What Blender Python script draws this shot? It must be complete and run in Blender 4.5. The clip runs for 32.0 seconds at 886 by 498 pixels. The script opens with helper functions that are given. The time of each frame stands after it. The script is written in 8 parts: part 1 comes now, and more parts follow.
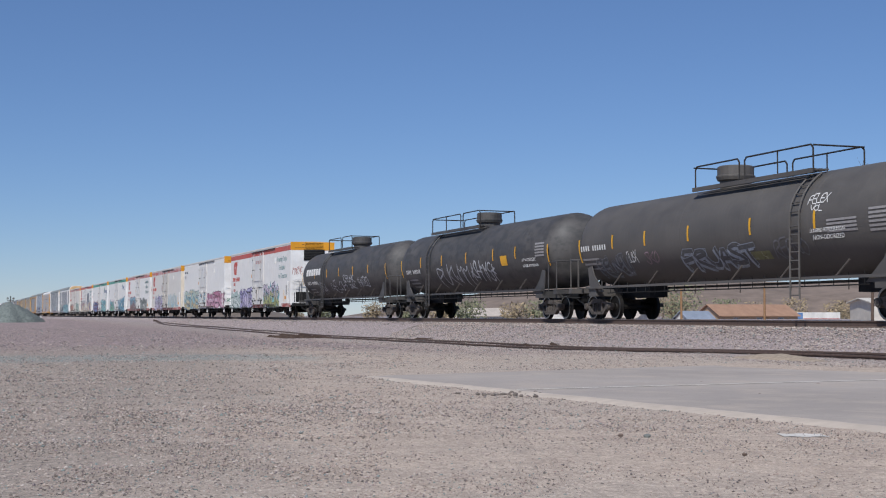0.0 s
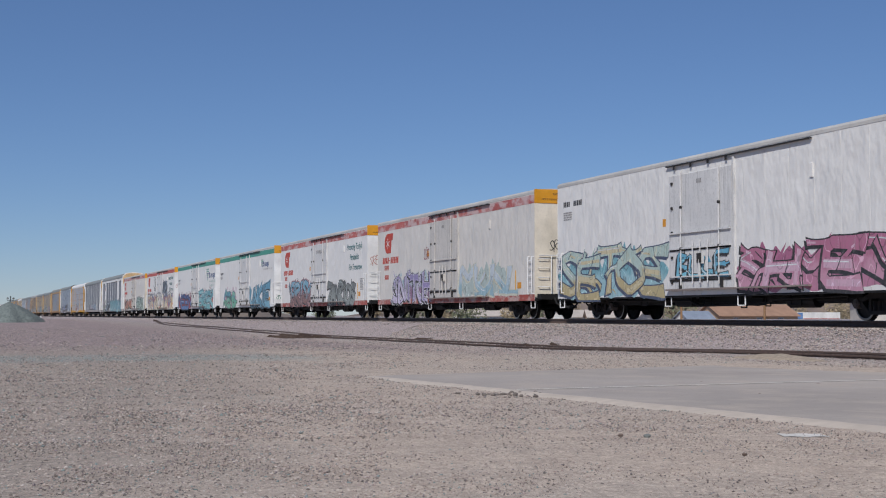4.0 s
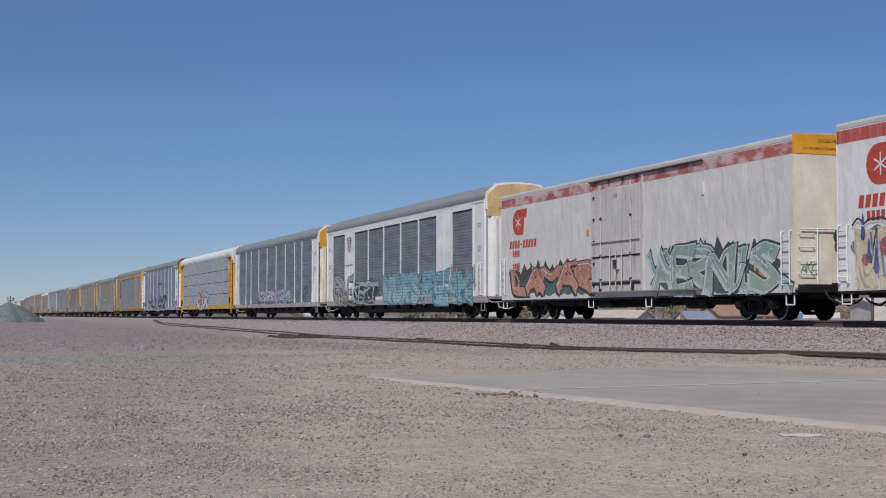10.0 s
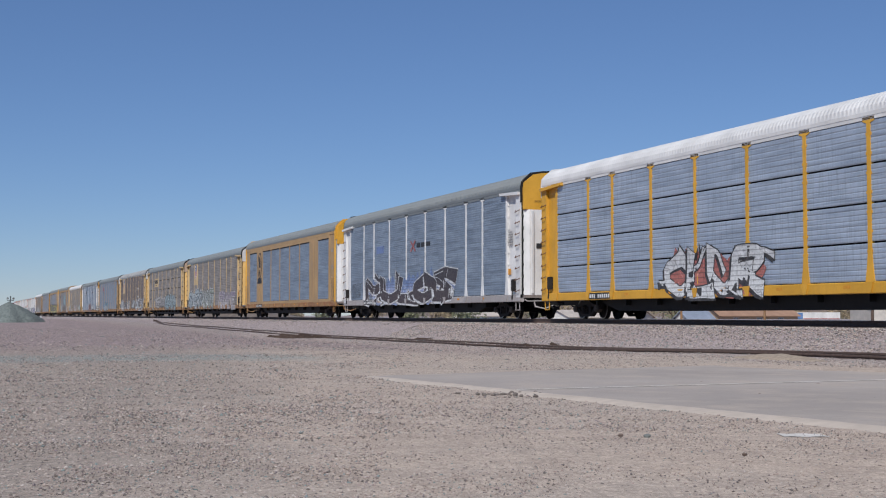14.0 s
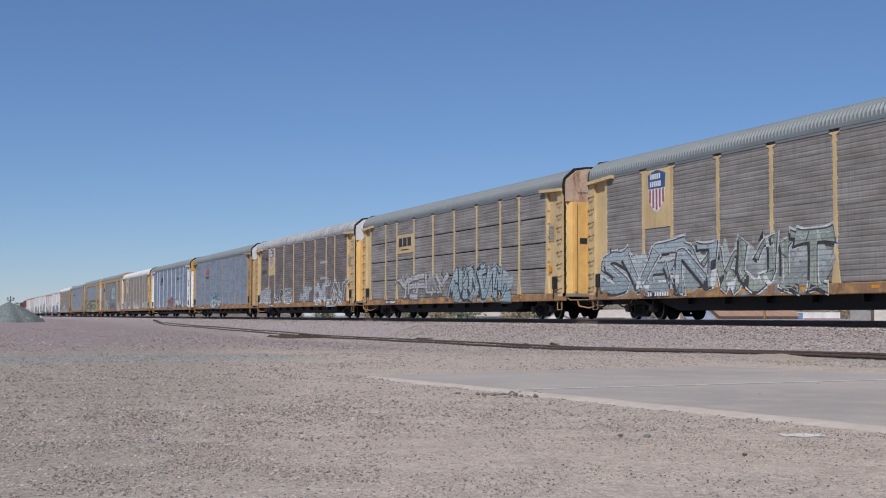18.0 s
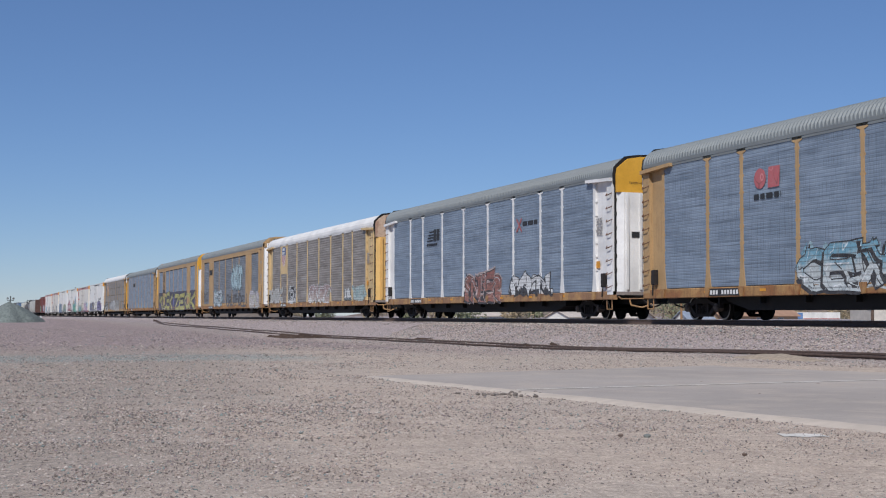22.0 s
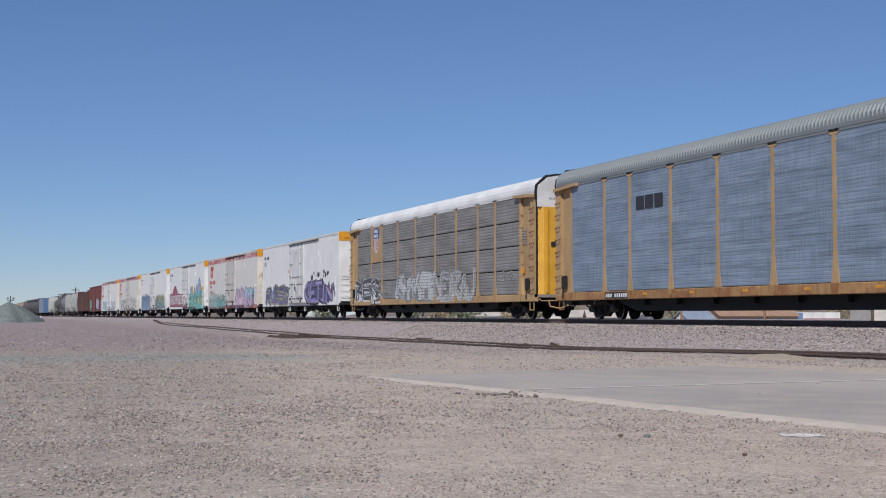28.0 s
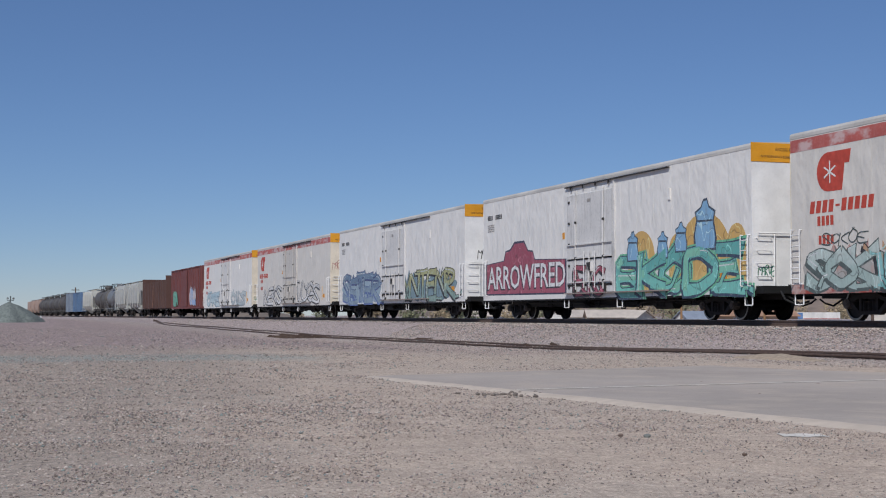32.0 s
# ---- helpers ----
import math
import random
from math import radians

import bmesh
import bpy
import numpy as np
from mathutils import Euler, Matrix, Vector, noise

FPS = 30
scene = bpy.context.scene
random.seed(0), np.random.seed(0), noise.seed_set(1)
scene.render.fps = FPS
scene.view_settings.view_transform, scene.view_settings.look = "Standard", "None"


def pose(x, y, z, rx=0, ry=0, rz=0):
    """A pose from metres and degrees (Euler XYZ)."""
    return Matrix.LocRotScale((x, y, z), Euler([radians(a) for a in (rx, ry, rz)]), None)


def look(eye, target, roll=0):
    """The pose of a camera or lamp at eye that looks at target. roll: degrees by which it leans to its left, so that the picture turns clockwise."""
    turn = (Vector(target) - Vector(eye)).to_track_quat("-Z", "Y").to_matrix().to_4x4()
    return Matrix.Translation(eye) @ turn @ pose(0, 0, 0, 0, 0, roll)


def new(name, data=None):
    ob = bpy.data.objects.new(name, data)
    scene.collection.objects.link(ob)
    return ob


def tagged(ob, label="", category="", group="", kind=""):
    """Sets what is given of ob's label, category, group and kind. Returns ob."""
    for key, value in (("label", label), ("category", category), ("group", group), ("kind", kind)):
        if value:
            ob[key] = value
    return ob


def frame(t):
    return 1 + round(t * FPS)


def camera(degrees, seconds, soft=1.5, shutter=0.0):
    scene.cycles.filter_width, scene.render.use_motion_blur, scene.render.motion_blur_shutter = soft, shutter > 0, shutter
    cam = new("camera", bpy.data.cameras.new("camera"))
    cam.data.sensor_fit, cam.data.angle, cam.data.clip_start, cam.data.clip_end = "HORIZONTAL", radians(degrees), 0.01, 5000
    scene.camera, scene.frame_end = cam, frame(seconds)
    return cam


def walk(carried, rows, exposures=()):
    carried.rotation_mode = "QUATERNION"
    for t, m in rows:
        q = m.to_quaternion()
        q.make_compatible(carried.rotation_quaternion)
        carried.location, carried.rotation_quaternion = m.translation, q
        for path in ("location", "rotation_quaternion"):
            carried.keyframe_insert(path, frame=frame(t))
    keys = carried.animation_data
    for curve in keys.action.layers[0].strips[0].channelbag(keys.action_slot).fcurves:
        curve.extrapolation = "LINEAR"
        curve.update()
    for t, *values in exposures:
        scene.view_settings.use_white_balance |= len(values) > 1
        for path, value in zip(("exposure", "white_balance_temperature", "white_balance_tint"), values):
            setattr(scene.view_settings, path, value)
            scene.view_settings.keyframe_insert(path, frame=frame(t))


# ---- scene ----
# The yard lies flat round z = 0; the main line runs along Y at X = TRACK, and the train rolls towards -Y.
CAMZ = 0.75
cam = camera(35.9, 32.0, 1.1)
YAW, PITCH, ROLL = -19.73, 2.787, 0.05
EXPO = [(t, e, 6050, 10) for t, e in ((0.0, 0.0), (2.0, -0.02), (3.0, -0.17), (6.0, -0.22), (9.0, -0.28), (11.0, -0.18), (13.0, -0.09), (16.0, -0.09), (18.0, -0.03), (20.0, -0.03), (26.0, -0.01), (29.0, -0.08), (30.5, -0.19), (32.0, -0.2))]
walk(cam, [(0.0, pose(0, 0, CAMZ, 90 + PITCH, 0, YAW) @ pose(0, 0, 0, 0, 0, ROLL)),
           (32.0, pose(0, 0, CAMZ, 90 + PITCH, 0, YAW) @ pose(0, 0, 0, 0, 0, ROLL))],
     exposures=EXPO)

# ---- world, sun ----
SUN_AZ = (-0.66, -0.75)
SUN_EL = 45.0
world = bpy.data.worlds.new("sky")
scene.world = world
world.use_nodes = True
wn, wl = world.node_tree.nodes, world.node_tree.links
sky = wn.new("ShaderNodeTexSky")
sky.sky_type, sky.sun_disc = "NISHITA", False
sky.sun_elevation = radians(SUN_EL)
sky.sun_rotation = math.atan2(SUN_AZ[0], SUN_AZ[1])
sky.altitude, sky.air_density, sky.dust_density, sky.ozone_density = 1500, 1.0, 0.0, 6.0
wn["Background"].inputs["Strength"].default_value = 0.078
tint = wn.new("ShaderNodeMix")
tint.data_type, tint.blend_type = "RGBA", "MULTIPLY"
tint.inputs[0].default_value = 1.0
tint.inputs[7].default_value = (1.01, 0.98, 1.02, 1)
haze = wn.new("ShaderNodeMix")
haze.data_type = "RGBA"
haze.inputs[0].default_value = 0.2
haze.inputs[7].default_value = (1.7, 3.0, 5.7, 1)
wl.new(sky.outputs["Color"], haze.inputs[6])
wl.new(haze.outputs[2], tint.inputs[6])
wl.new(tint.outputs[2], wn["Background"].inputs["Color"])
sun = new("sun", bpy.data.lights.new("sun", "SUN"))
sun.data.energy, sun.data.angle, sun.data.color = 4.3, radians(0.5), (1.0, 0.955, 0.89)
sun.matrix_world = look((SUN_AZ[0] * 50, SUN_AZ[1] * 50, 50 * math.tan(radians(SUN_EL))), (0, 0, 0))

# ---- materials ----
MATS = {}


def lin(c):
    """A colour written as hex sRGB, in linear light."""
    v = [int(c[i:i + 2], 16) / 255 for i in (0, 2, 4)]
    return tuple(x / 12.92 if x <= 0.04045 else ((x + 0.055) / 1.055) ** 2.4 for x in v)


def node(nt, kind, **values):
    n = nt.nodes.new(kind)
    for k, v in values.items():
        n.inputs[k.replace("_", " ")].default_value = v
    return n


def mixer(nt, a, b, fac, blend="MIX"):
    m = nt.nodes.new("ShaderNodeMix")
    m.data_type, m.blend_type = "RGBA", blend
    for k, v in ((6, a), (7, b), (0, fac)):
        if isinstance(v, bpy.types.NodeSocket):
            nt.links.new(v, m.inputs[k])
        else:
            m.inputs[k].default_value = v if k == 0 else (*v[:3], 1)
    return m.outputs[2]


def ramp(nt, fac, lo, hi, a=0.0, b=1.0):
    r = nt.nodes.new("ShaderNodeMapRange")
    r.inputs[1].default_value, r.inputs[2].default_value = lo, hi
    r.inputs[3].default_value, r.inputs[4].default_value = a, b
    nt.links.new(fac, r.inputs[0])
    return r.outputs[0]


def coords(nt, scale=(1, 1, 1), spread=30.0):
    """Object coordinates, shifted per object."""
    tc = nt.nodes.new("ShaderNodeTexCoord")
    oi = nt.nodes.new("ShaderNodeObjectInfo")
    mp = nt.nodes.new("ShaderNodeMapping")
    mp.inputs["Scale"].default_value = scale
    ml = nt.nodes.new("ShaderNodeMath")
    ml.operation = "MULTIPLY"
    ml.inputs[1].default_value = spread
    nt.links.new(oi.outputs["Random"], ml.inputs[0])
    cb = nt.nodes.new("ShaderNodeCombineXYZ")
    nt.links.new(ml.outputs[0], cb.inputs[1])
    nt.links.new(tc.outputs["Object"], mp.inputs["Vector"])
    nt.links.new(cb.outputs[0], mp.inputs["Location"])
    return mp.outputs["Vector"]


def noisy(nt, vec, scale, detail=4.0, rough=0.6):
    n = node(nt, "ShaderNodeTexNoise", Scale=scale, Detail=detail, Roughness=rough)
    nt.links.new(vec, n.inputs["Vector"])
    return n.outputs[0]


def begin(name):
    m = bpy.data.materials.new(name)
    m.use_nodes = True
    nt = m.node_tree
    return m, nt, nt.nodes["Principled BSDF"]


def paint(name, col, dirt="6a5f55", amount=0.35, rough=0.5, metal=0.0, streak=0.5, bump=0.15, wave=0.0, spread=30.0, fade=0.16, patch=""):
    """Weathered vehicle paint: cloudy fading, streaks that run down, grime, light relief."""
    if name in MATS:
        return MATS[name]
    m, nt, bs = begin(name)
    base, grime = lin(col), lin(dirt)
    cloud = noisy(nt, coords(nt, (1, 0.6, 1), spread), 0.9, 5)
    run = noisy(nt, coords(nt, (1, 5.0, 0.35), spread), 1.6, 5, 0.7)
    grain = noisy(nt, coords(nt, (1, 1, 1), spread), 14, 3)
    pale = tuple(min(1, c * (1 + fade * 0.7) + 0.01) for c in base)
    deep = tuple(c * (1 - fade) for c in base)
    c1 = mixer(nt, deep, pale, ramp(nt, cloud, 0.3, 0.7))
    if patch:
        worn = noisy(nt, coords(nt, (1, 0.8, 1.6), spread), 1.7, 6, 0.6)
        c1 = mixer(nt, c1, lin(patch), ramp(nt, worn, 0.46, 0.6, 0, 0.9))
    c2 = mixer(nt, c1, grime, ramp(nt, run, 0.5, 0.78, 0, amount * streak * 1.6))
    c3 = mixer(nt, c2, grime, ramp(nt, grain, 0.52, 0.8, 0, amount * 0.7))
    nt.links.new(c3, bs.inputs["Base Color"])
    bs.inputs["Metallic"].default_value = metal
    nt.links.new(ramp(nt, cloud, 0.3, 0.7, rough - 0.08, rough + 0.1), bs.inputs["Roughness"])
    b = nt.nodes.new("ShaderNodeBump")
    b.inputs["Strength"].default_value, b.inputs["Distance"].default_value = bump, 0.01
    if wave:
        w = noisy(nt, coords(nt, (1, 1.3, 0.8), spread), 1.5, 2)
        b2 = nt.nodes.new("ShaderNodeBump")
        b2.inputs["Strength"].default_value, b2.inputs["Distance"].default_value = wave, 0.12
        nt.links.new(w, b2.inputs["Height"])
        nt.links.new(b2.outputs[0], b.inputs["Normal"])
    nt.links.new(grain, b.inputs["Height"])
    nt.links.new(b.outputs[0], bs.inputs["Normal"])
    MATS[name] = m
    return m


SPRAYS = {}


def absolute(nt, fac, middle):
    """How far a value lies from a middle value."""
    a, b = nt.nodes.new("ShaderNodeMath"), nt.nodes.new("ShaderNodeMath")
    a.operation, b.operation = "SUBTRACT", "ABSOLUTE"
    a.inputs[1].default_value = middle
    nt.links.new(fac, a.inputs[0])
    nt.links.new(a.outputs[0], b.inputs[0])
    return b.outputs[0]


def spray(col, other=None, ribs=False):
    """Spray paint fading between two shades, with hand-drawn inner lines; on ribbed sheet it is darkened along the
    grooves.
    """
    other = other or col
    name = "spray_" + col + other + ("_on_ribs" if ribs else "")
    if name in MATS:
        return MATS[name]
    m, nt, bs = begin(name)
    SPRAYS[m.name] = (col, other)
    f = noisy(nt, coords(nt, (1, 1, 1), 9), 2.2, 4)
    tc = nt.nodes.new("ShaderNodeTexCoord")
    sep = nt.nodes.new("ShaderNodeSeparateXYZ")
    nt.links.new(tc.outputs["Object"], sep.inputs[0])
    down = ramp(nt, sep.outputs[2], 2.0, 1.2, -0.22, 0.22)
    su = nt.nodes.new("ShaderNodeMath")
    su.operation = "ADD"
    nt.links.new(f, su.inputs[0])
    nt.links.new(down, su.inputs[1])
    # Both colours greyed by a quarter: distance haze put into the paint.
    a, o = [tuple(c * 0.75 + 0.25 * sum(lin(x)) / 3 for c in lin(x)) for x in (col, other)]
    c = mixer(nt, a, o, ramp(nt, su.outputs[0], 0.38, 0.62))
    if max(a) > 0.06:
        g1 = absolute(nt, noisy(nt, coords(nt, (1, 1, 0.8), 17), 1.5, 1.0, 0.4), 0.5)
        c = mixer(nt, c, tuple(x * 0.2 for x in a), ramp(nt, g1, 0.005, 0.013, 0.5, 0))
        g2 = absolute(nt, noisy(nt, coords(nt, (1, 1, 0.6), 23), 1.9, 1.0, 0.4), 0.44)
        c = mixer(nt, c, tuple(min(0.8, x * 1.4 + 0.15) for x in o), ramp(nt, g2, 0.004, 0.012, 0.7, 0))
    g = noisy(nt, coords(nt), 9, 4)
    run = noisy(nt, coords(nt, (1, 6.0, 0.4), 11), 1.8, 5, 0.7)
    c = mixer(nt, c, lin("8a857e"), ramp(nt, g, 0.48, 0.85, 0.04, 0.5))
    c = mixer(nt, c, lin("5c544e"), ramp(nt, run, 0.52, 0.8, 0, 0.4))
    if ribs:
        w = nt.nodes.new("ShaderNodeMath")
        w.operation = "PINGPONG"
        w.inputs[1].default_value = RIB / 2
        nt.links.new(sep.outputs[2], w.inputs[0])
        # dark lines at the rib pitch, mixed into the paint colour
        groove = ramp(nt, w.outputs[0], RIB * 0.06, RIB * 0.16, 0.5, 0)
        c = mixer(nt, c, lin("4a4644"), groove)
        worn = noisy(nt, coords(nt, (1, 1.2, 2.5), 13), 5.0, 5, 0.7)
        nt.links.new(ramp(nt, worn, 0.52, 0.72, 1.0, 0.55), bs.inputs["Alpha"])
    nt.links.new(c, bs.inputs["Base Color"])
    bs.inputs["Roughness"].default_value = 0.6
    MATS[name] = m
    return m


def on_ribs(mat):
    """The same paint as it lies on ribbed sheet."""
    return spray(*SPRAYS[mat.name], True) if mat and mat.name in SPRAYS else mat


RIBBED_SKINS = set()
RIB = 0.147                       # pitch of the car carriers' ribbed sheets


def mesh_panel(name, col, dark, rough=0.5, metal=0.35, holes=0.5, grid=0.0):
    """Perforated galvanised sheet: rows of fine holes, dirt running down, bands of wear, the inner frame showing through as a grid."""
    if name in MATS:
        return MATS[name]
    m, nt, bs = begin(name)
    tc = nt.nodes.new("ShaderNodeTexCoord")
    sp = nt.nodes.new("ShaderNodeSeparateXYZ")
    nt.links.new(tc.outputs["Object"], sp.inputs[0])
    cloud = noisy(nt, coords(nt, (1, 0.5, 1.4), 40), 1.0, 5, 0.65)
    run = noisy(nt, coords(nt, (1, 9.0, 0.5), 40), 1.5, 5, 0.7)
    band = noisy(nt, coords(nt, (0.01, 0.25, 6.0), 40), 1.3, 3)
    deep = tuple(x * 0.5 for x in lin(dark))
    c = mixer(nt, lin(dark), lin(col), ramp(nt, cloud, 0.25, 0.62))
    c = mixer(nt, c, deep, ramp(nt, run, 0.5, 0.78, 0, 0.6))
    c = mixer(nt, c, deep, ramp(nt, band, 0.52, 0.66, 0, holes))
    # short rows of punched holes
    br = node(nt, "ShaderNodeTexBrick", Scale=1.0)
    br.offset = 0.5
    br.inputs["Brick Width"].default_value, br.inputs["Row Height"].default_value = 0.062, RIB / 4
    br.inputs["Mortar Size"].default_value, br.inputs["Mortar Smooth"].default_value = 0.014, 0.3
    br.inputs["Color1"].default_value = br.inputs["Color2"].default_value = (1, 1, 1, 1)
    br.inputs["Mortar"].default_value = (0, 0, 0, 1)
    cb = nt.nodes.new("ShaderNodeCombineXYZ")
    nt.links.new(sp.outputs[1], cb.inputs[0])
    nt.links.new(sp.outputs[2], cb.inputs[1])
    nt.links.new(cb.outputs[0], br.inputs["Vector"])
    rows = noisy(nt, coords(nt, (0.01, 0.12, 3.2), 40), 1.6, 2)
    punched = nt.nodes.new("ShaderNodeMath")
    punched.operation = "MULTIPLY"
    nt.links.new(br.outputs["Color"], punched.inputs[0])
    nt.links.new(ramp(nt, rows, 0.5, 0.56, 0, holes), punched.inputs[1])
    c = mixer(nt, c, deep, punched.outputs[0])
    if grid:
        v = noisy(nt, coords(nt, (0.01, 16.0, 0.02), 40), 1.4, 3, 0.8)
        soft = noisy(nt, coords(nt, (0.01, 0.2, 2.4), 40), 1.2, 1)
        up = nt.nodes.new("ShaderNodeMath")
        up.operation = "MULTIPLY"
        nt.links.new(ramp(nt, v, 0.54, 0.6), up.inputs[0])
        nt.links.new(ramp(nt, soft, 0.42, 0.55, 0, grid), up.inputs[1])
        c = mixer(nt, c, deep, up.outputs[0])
    nt.links.new(c, bs.inputs["Base Color"])
    bs.inputs["Metallic"].default_value, bs.inputs["Roughness"].default_value = metal, rough
    MATS[name] = m
    return m


def stones_material():
    """Loose stones: tan, grey, purple and a few green ones."""
    m, nt, bs = begin("loose_stones")
    geo = nt.nodes.new("ShaderNodeNewGeometry")
    cr = nt.nodes.new("ShaderNodeValToRGB")
    cols = ["8a7c74", "a9998d", "6b615b", "b4a79c", "807473", "a08f86", "7d8682", "978980", "6d645e", "ab9f96", "b8aca1", "9c8b82", "6a625e", "b0a296"]
    cr.color_ramp.interpolation = "CONSTANT"
    while len(cr.color_ramp.elements) < len(cols):
        cr.color_ramp.elements.new(0.5)
    for i, c in enumerate(cols):
        cr.color_ramp.elements[i].position = i / len(cols)
        cr.color_ramp.elements[i].color = (*lin(c), 1)
    nt.links.new(geo.outputs["Random Per Island"], cr.inputs[0])
    nt.links.new(cr.outputs[0], bs.inputs["Base Color"])
    bs.inputs["Roughness"].default_value = 0.92
    return m


def flat(name, col, rough=0.6, metal=0.0, grain=8.0, amount=0.25):
    if name in MATS:
        return MATS[name]
    m, nt, bs = begin(name)
    f = noisy(nt, coords(nt), grain, 5)
    base = lin(col)
    nt.links.new(mixer(nt, tuple(c * (1 - amount) for c in base), tuple(min(1, c * (1 + amount)) for c in base), ramp(nt, f, 0.3, 0.7)), bs.inputs["Base Color"])
    bs.inputs["Roughness"].default_value, bs.inputs["Metallic"].default_value = rough, metal
    b = nt.nodes.new("ShaderNodeBump")
    b.inputs["Strength"].default_value, b.inputs["Distance"].default_value = 0.2, 0.01
    nt.links.new(f, b.inputs["Height"])
    nt.links.new(b.outputs[0], bs.inputs["Normal"])
    MATS[name] = m
    return m


def ground_material():
    """Dusty gravel: sandy fines, grey and purple ballast where it was spread, a pale green spill."""
    m, nt, bs = begin("yard_gravel")
    tc = nt.nodes.new("ShaderNodeTexCoord")
    v = tc.outputs["Object"]
    big = noisy(nt, v, 0.22, 5, 0.6)
    mid = noisy(nt, v, 2.2, 6, 0.65)
    fine = noisy(nt, v, 26, 6, 0.75)
    vor = node(nt, "ShaderNodeTexVoronoi", Scale=38.0)
    nt.links.new(v, vor.inputs["Vector"])
    sep = nt.nodes.new("ShaderNodeSeparateXYZ")
    nt.links.new(v, sep.inputs[0])
    sand = mixer(nt, lin("a49282"), lin("bba997"), ramp(nt, mid, 0.3, 0.7))
    grey = mixer(nt, lin("8d8176"), lin("beaf9f"), ramp(nt, fine, 0.3, 0.7))
    c = mixer(nt, sand, grey, ramp(nt, big, 0.42, 0.62, 0.1, 0.75))
    # greyer, coarser gravel along one side of the yard
    lay = nt.nodes.new("ShaderNodeMath")
    lay.operation = "MULTIPLY_ADD"
    nt.links.new(sep.outputs[1], lay.inputs[0])
    lay.inputs[1].default_value = -0.2
    nt.links.new(sep.outputs[0], lay.inputs[2])
    drift = nt.nodes.new("ShaderNodeMath")
    drift.operation = "MULTIPLY_ADD"
    nt.links.new(noisy(nt, v, 0.5, 4, 0.6), drift.inputs[0])
    drift.inputs[1].default_value = 3.2
    nt.links.new(lay.outputs[0], drift.inputs[2])
    coarse = mixer(nt, lin("6f655d"), lin("a59788"), ramp(nt, fine, 0.3, 0.7))
    c = mixer(nt, c, coarse, ramp(nt, drift.outputs[0], 2.2, 0.6, 0, 0.75))
    # purple ballast: beyond a wavering line across the yard and up the bank
    far = nt.nodes.new("ShaderNodeMath")
    far.operation = "MULTIPLY_ADD"
    nt.links.new(big, far.inputs[0])
    far.inputs[1].default_value = 16.0
    nt.links.new(sep.outputs[1], far.inputs[2])
    purple = mixer(nt, lin("6f5f5a"), lin("a3918b"), ramp(nt, fine, 0.25, 0.7))
    mottle = noisy(nt, v, 1.4, 6, 0.75)
    purple = mixer(nt, purple, ramp(nt, mottle, 0.32, 0.68, 0.78, 1.2), 1.0, "MULTIPLY")
    gate = ramp(nt, far.outputs[0], 33, 44)
    side = ramp(nt, sep.outputs[0], 15.5, 12.0)
    both = nt.nodes.new("ShaderNodeMath")
    both.operation = "MULTIPLY"
    nt.links.new(gate, both.inputs[0])
    nt.links.new(side, both.inputs[1])
    c = mixer(nt, c, purple, both.outputs[0])
    bank = ramp(nt, sep.outputs[0], 12.5, 17.5)
    c = mixer(nt, c, mixer(nt, lin("776b69"), lin("ab9d98"), ramp(nt, fine, 0.25, 0.7)), bank)
    # a pale green streak of spilt stone
    wob = nt.nodes.new("ShaderNodeMath")
    wob.operation = "MULTIPLY_ADD"
    nt.links.new(mid, wob.inputs[0])
    wob.inputs[1].default_value = 7.0
    nt.links.new(sep.outputs[1], wob.inputs[2])
    band = mixer(nt, (0, 0, 0), (1, 1, 1), ramp(nt, wob.outputs[0], 25.5, 27.0))
    band = mixer(nt, band, (0, 0, 0), ramp(nt, wob.outputs[0], 29.0, 30.5))
    band = mixer(nt, band, (0, 0, 0), ramp(nt, sep.outputs[0], 5.6, 6.6))
    c = mixer(nt, c, mixer(nt, lin("5c6a66"), lin("949e98"), ramp(nt, fine, 0.25, 0.7)), ramp(nt, band, 0, 1, 0, 0.6))
    # crushed stone: every stone its own shade, coarser towards the line
    cell = node(nt, "ShaderNodeTexVoronoi", Scale=19.0)
    nt.links.new(v, cell.inputs["Vector"])
    tone = nt.nodes.new("ShaderNodeSeparateColor")
    nt.links.new(cell.outputs["Color"], tone.inputs[0])
    stony = ramp(nt, tone.outputs[0], 0, 1, 0.62, 1.36)
    where = nt.nodes.new("ShaderNodeMath")
    where.operation = "MAXIMUM"
    nt.links.new(ramp(nt, sep.outputs[0], 11.0, 17.0, 0.3, 0.9), where.inputs[0])
    nt.links.new(both.outputs[0], where.inputs[1])
    c = mixer(nt, c, mixer(nt, (1, 1, 1), stony, where.outputs[0]), 1.0, "MULTIPLY")
    small = node(nt, "ShaderNodeTexVoronoi", Scale=70.0)
    nt.links.new(v, small.inputs["Vector"])
    tone2 = nt.nodes.new("ShaderNodeSeparateColor")
    nt.links.new(small.outputs["Color"], tone2.inputs[0])
    c = mixer(nt, c, ramp(nt, tone2.outputs[1], 0, 1, 0.84, 1.14), 1.0, "MULTIPLY")
    tiny = node(nt, "ShaderNodeTexVoronoi", Scale=150.0)
    nt.links.new(v, tiny.inputs["Vector"])
    tone3 = nt.nodes.new("ShaderNodeSeparateColor")
    nt.links.new(tiny.outputs["Color"], tone3.inputs[0])
    c = mixer(nt, c, ramp(nt, tone3.outputs[2], 0, 1, 0.82, 1.16), 1.0, "MULTIPLY")
    pits = ramp(nt, vor.outputs["Distance"], 0.0, 0.55, 0.72, 1.08)
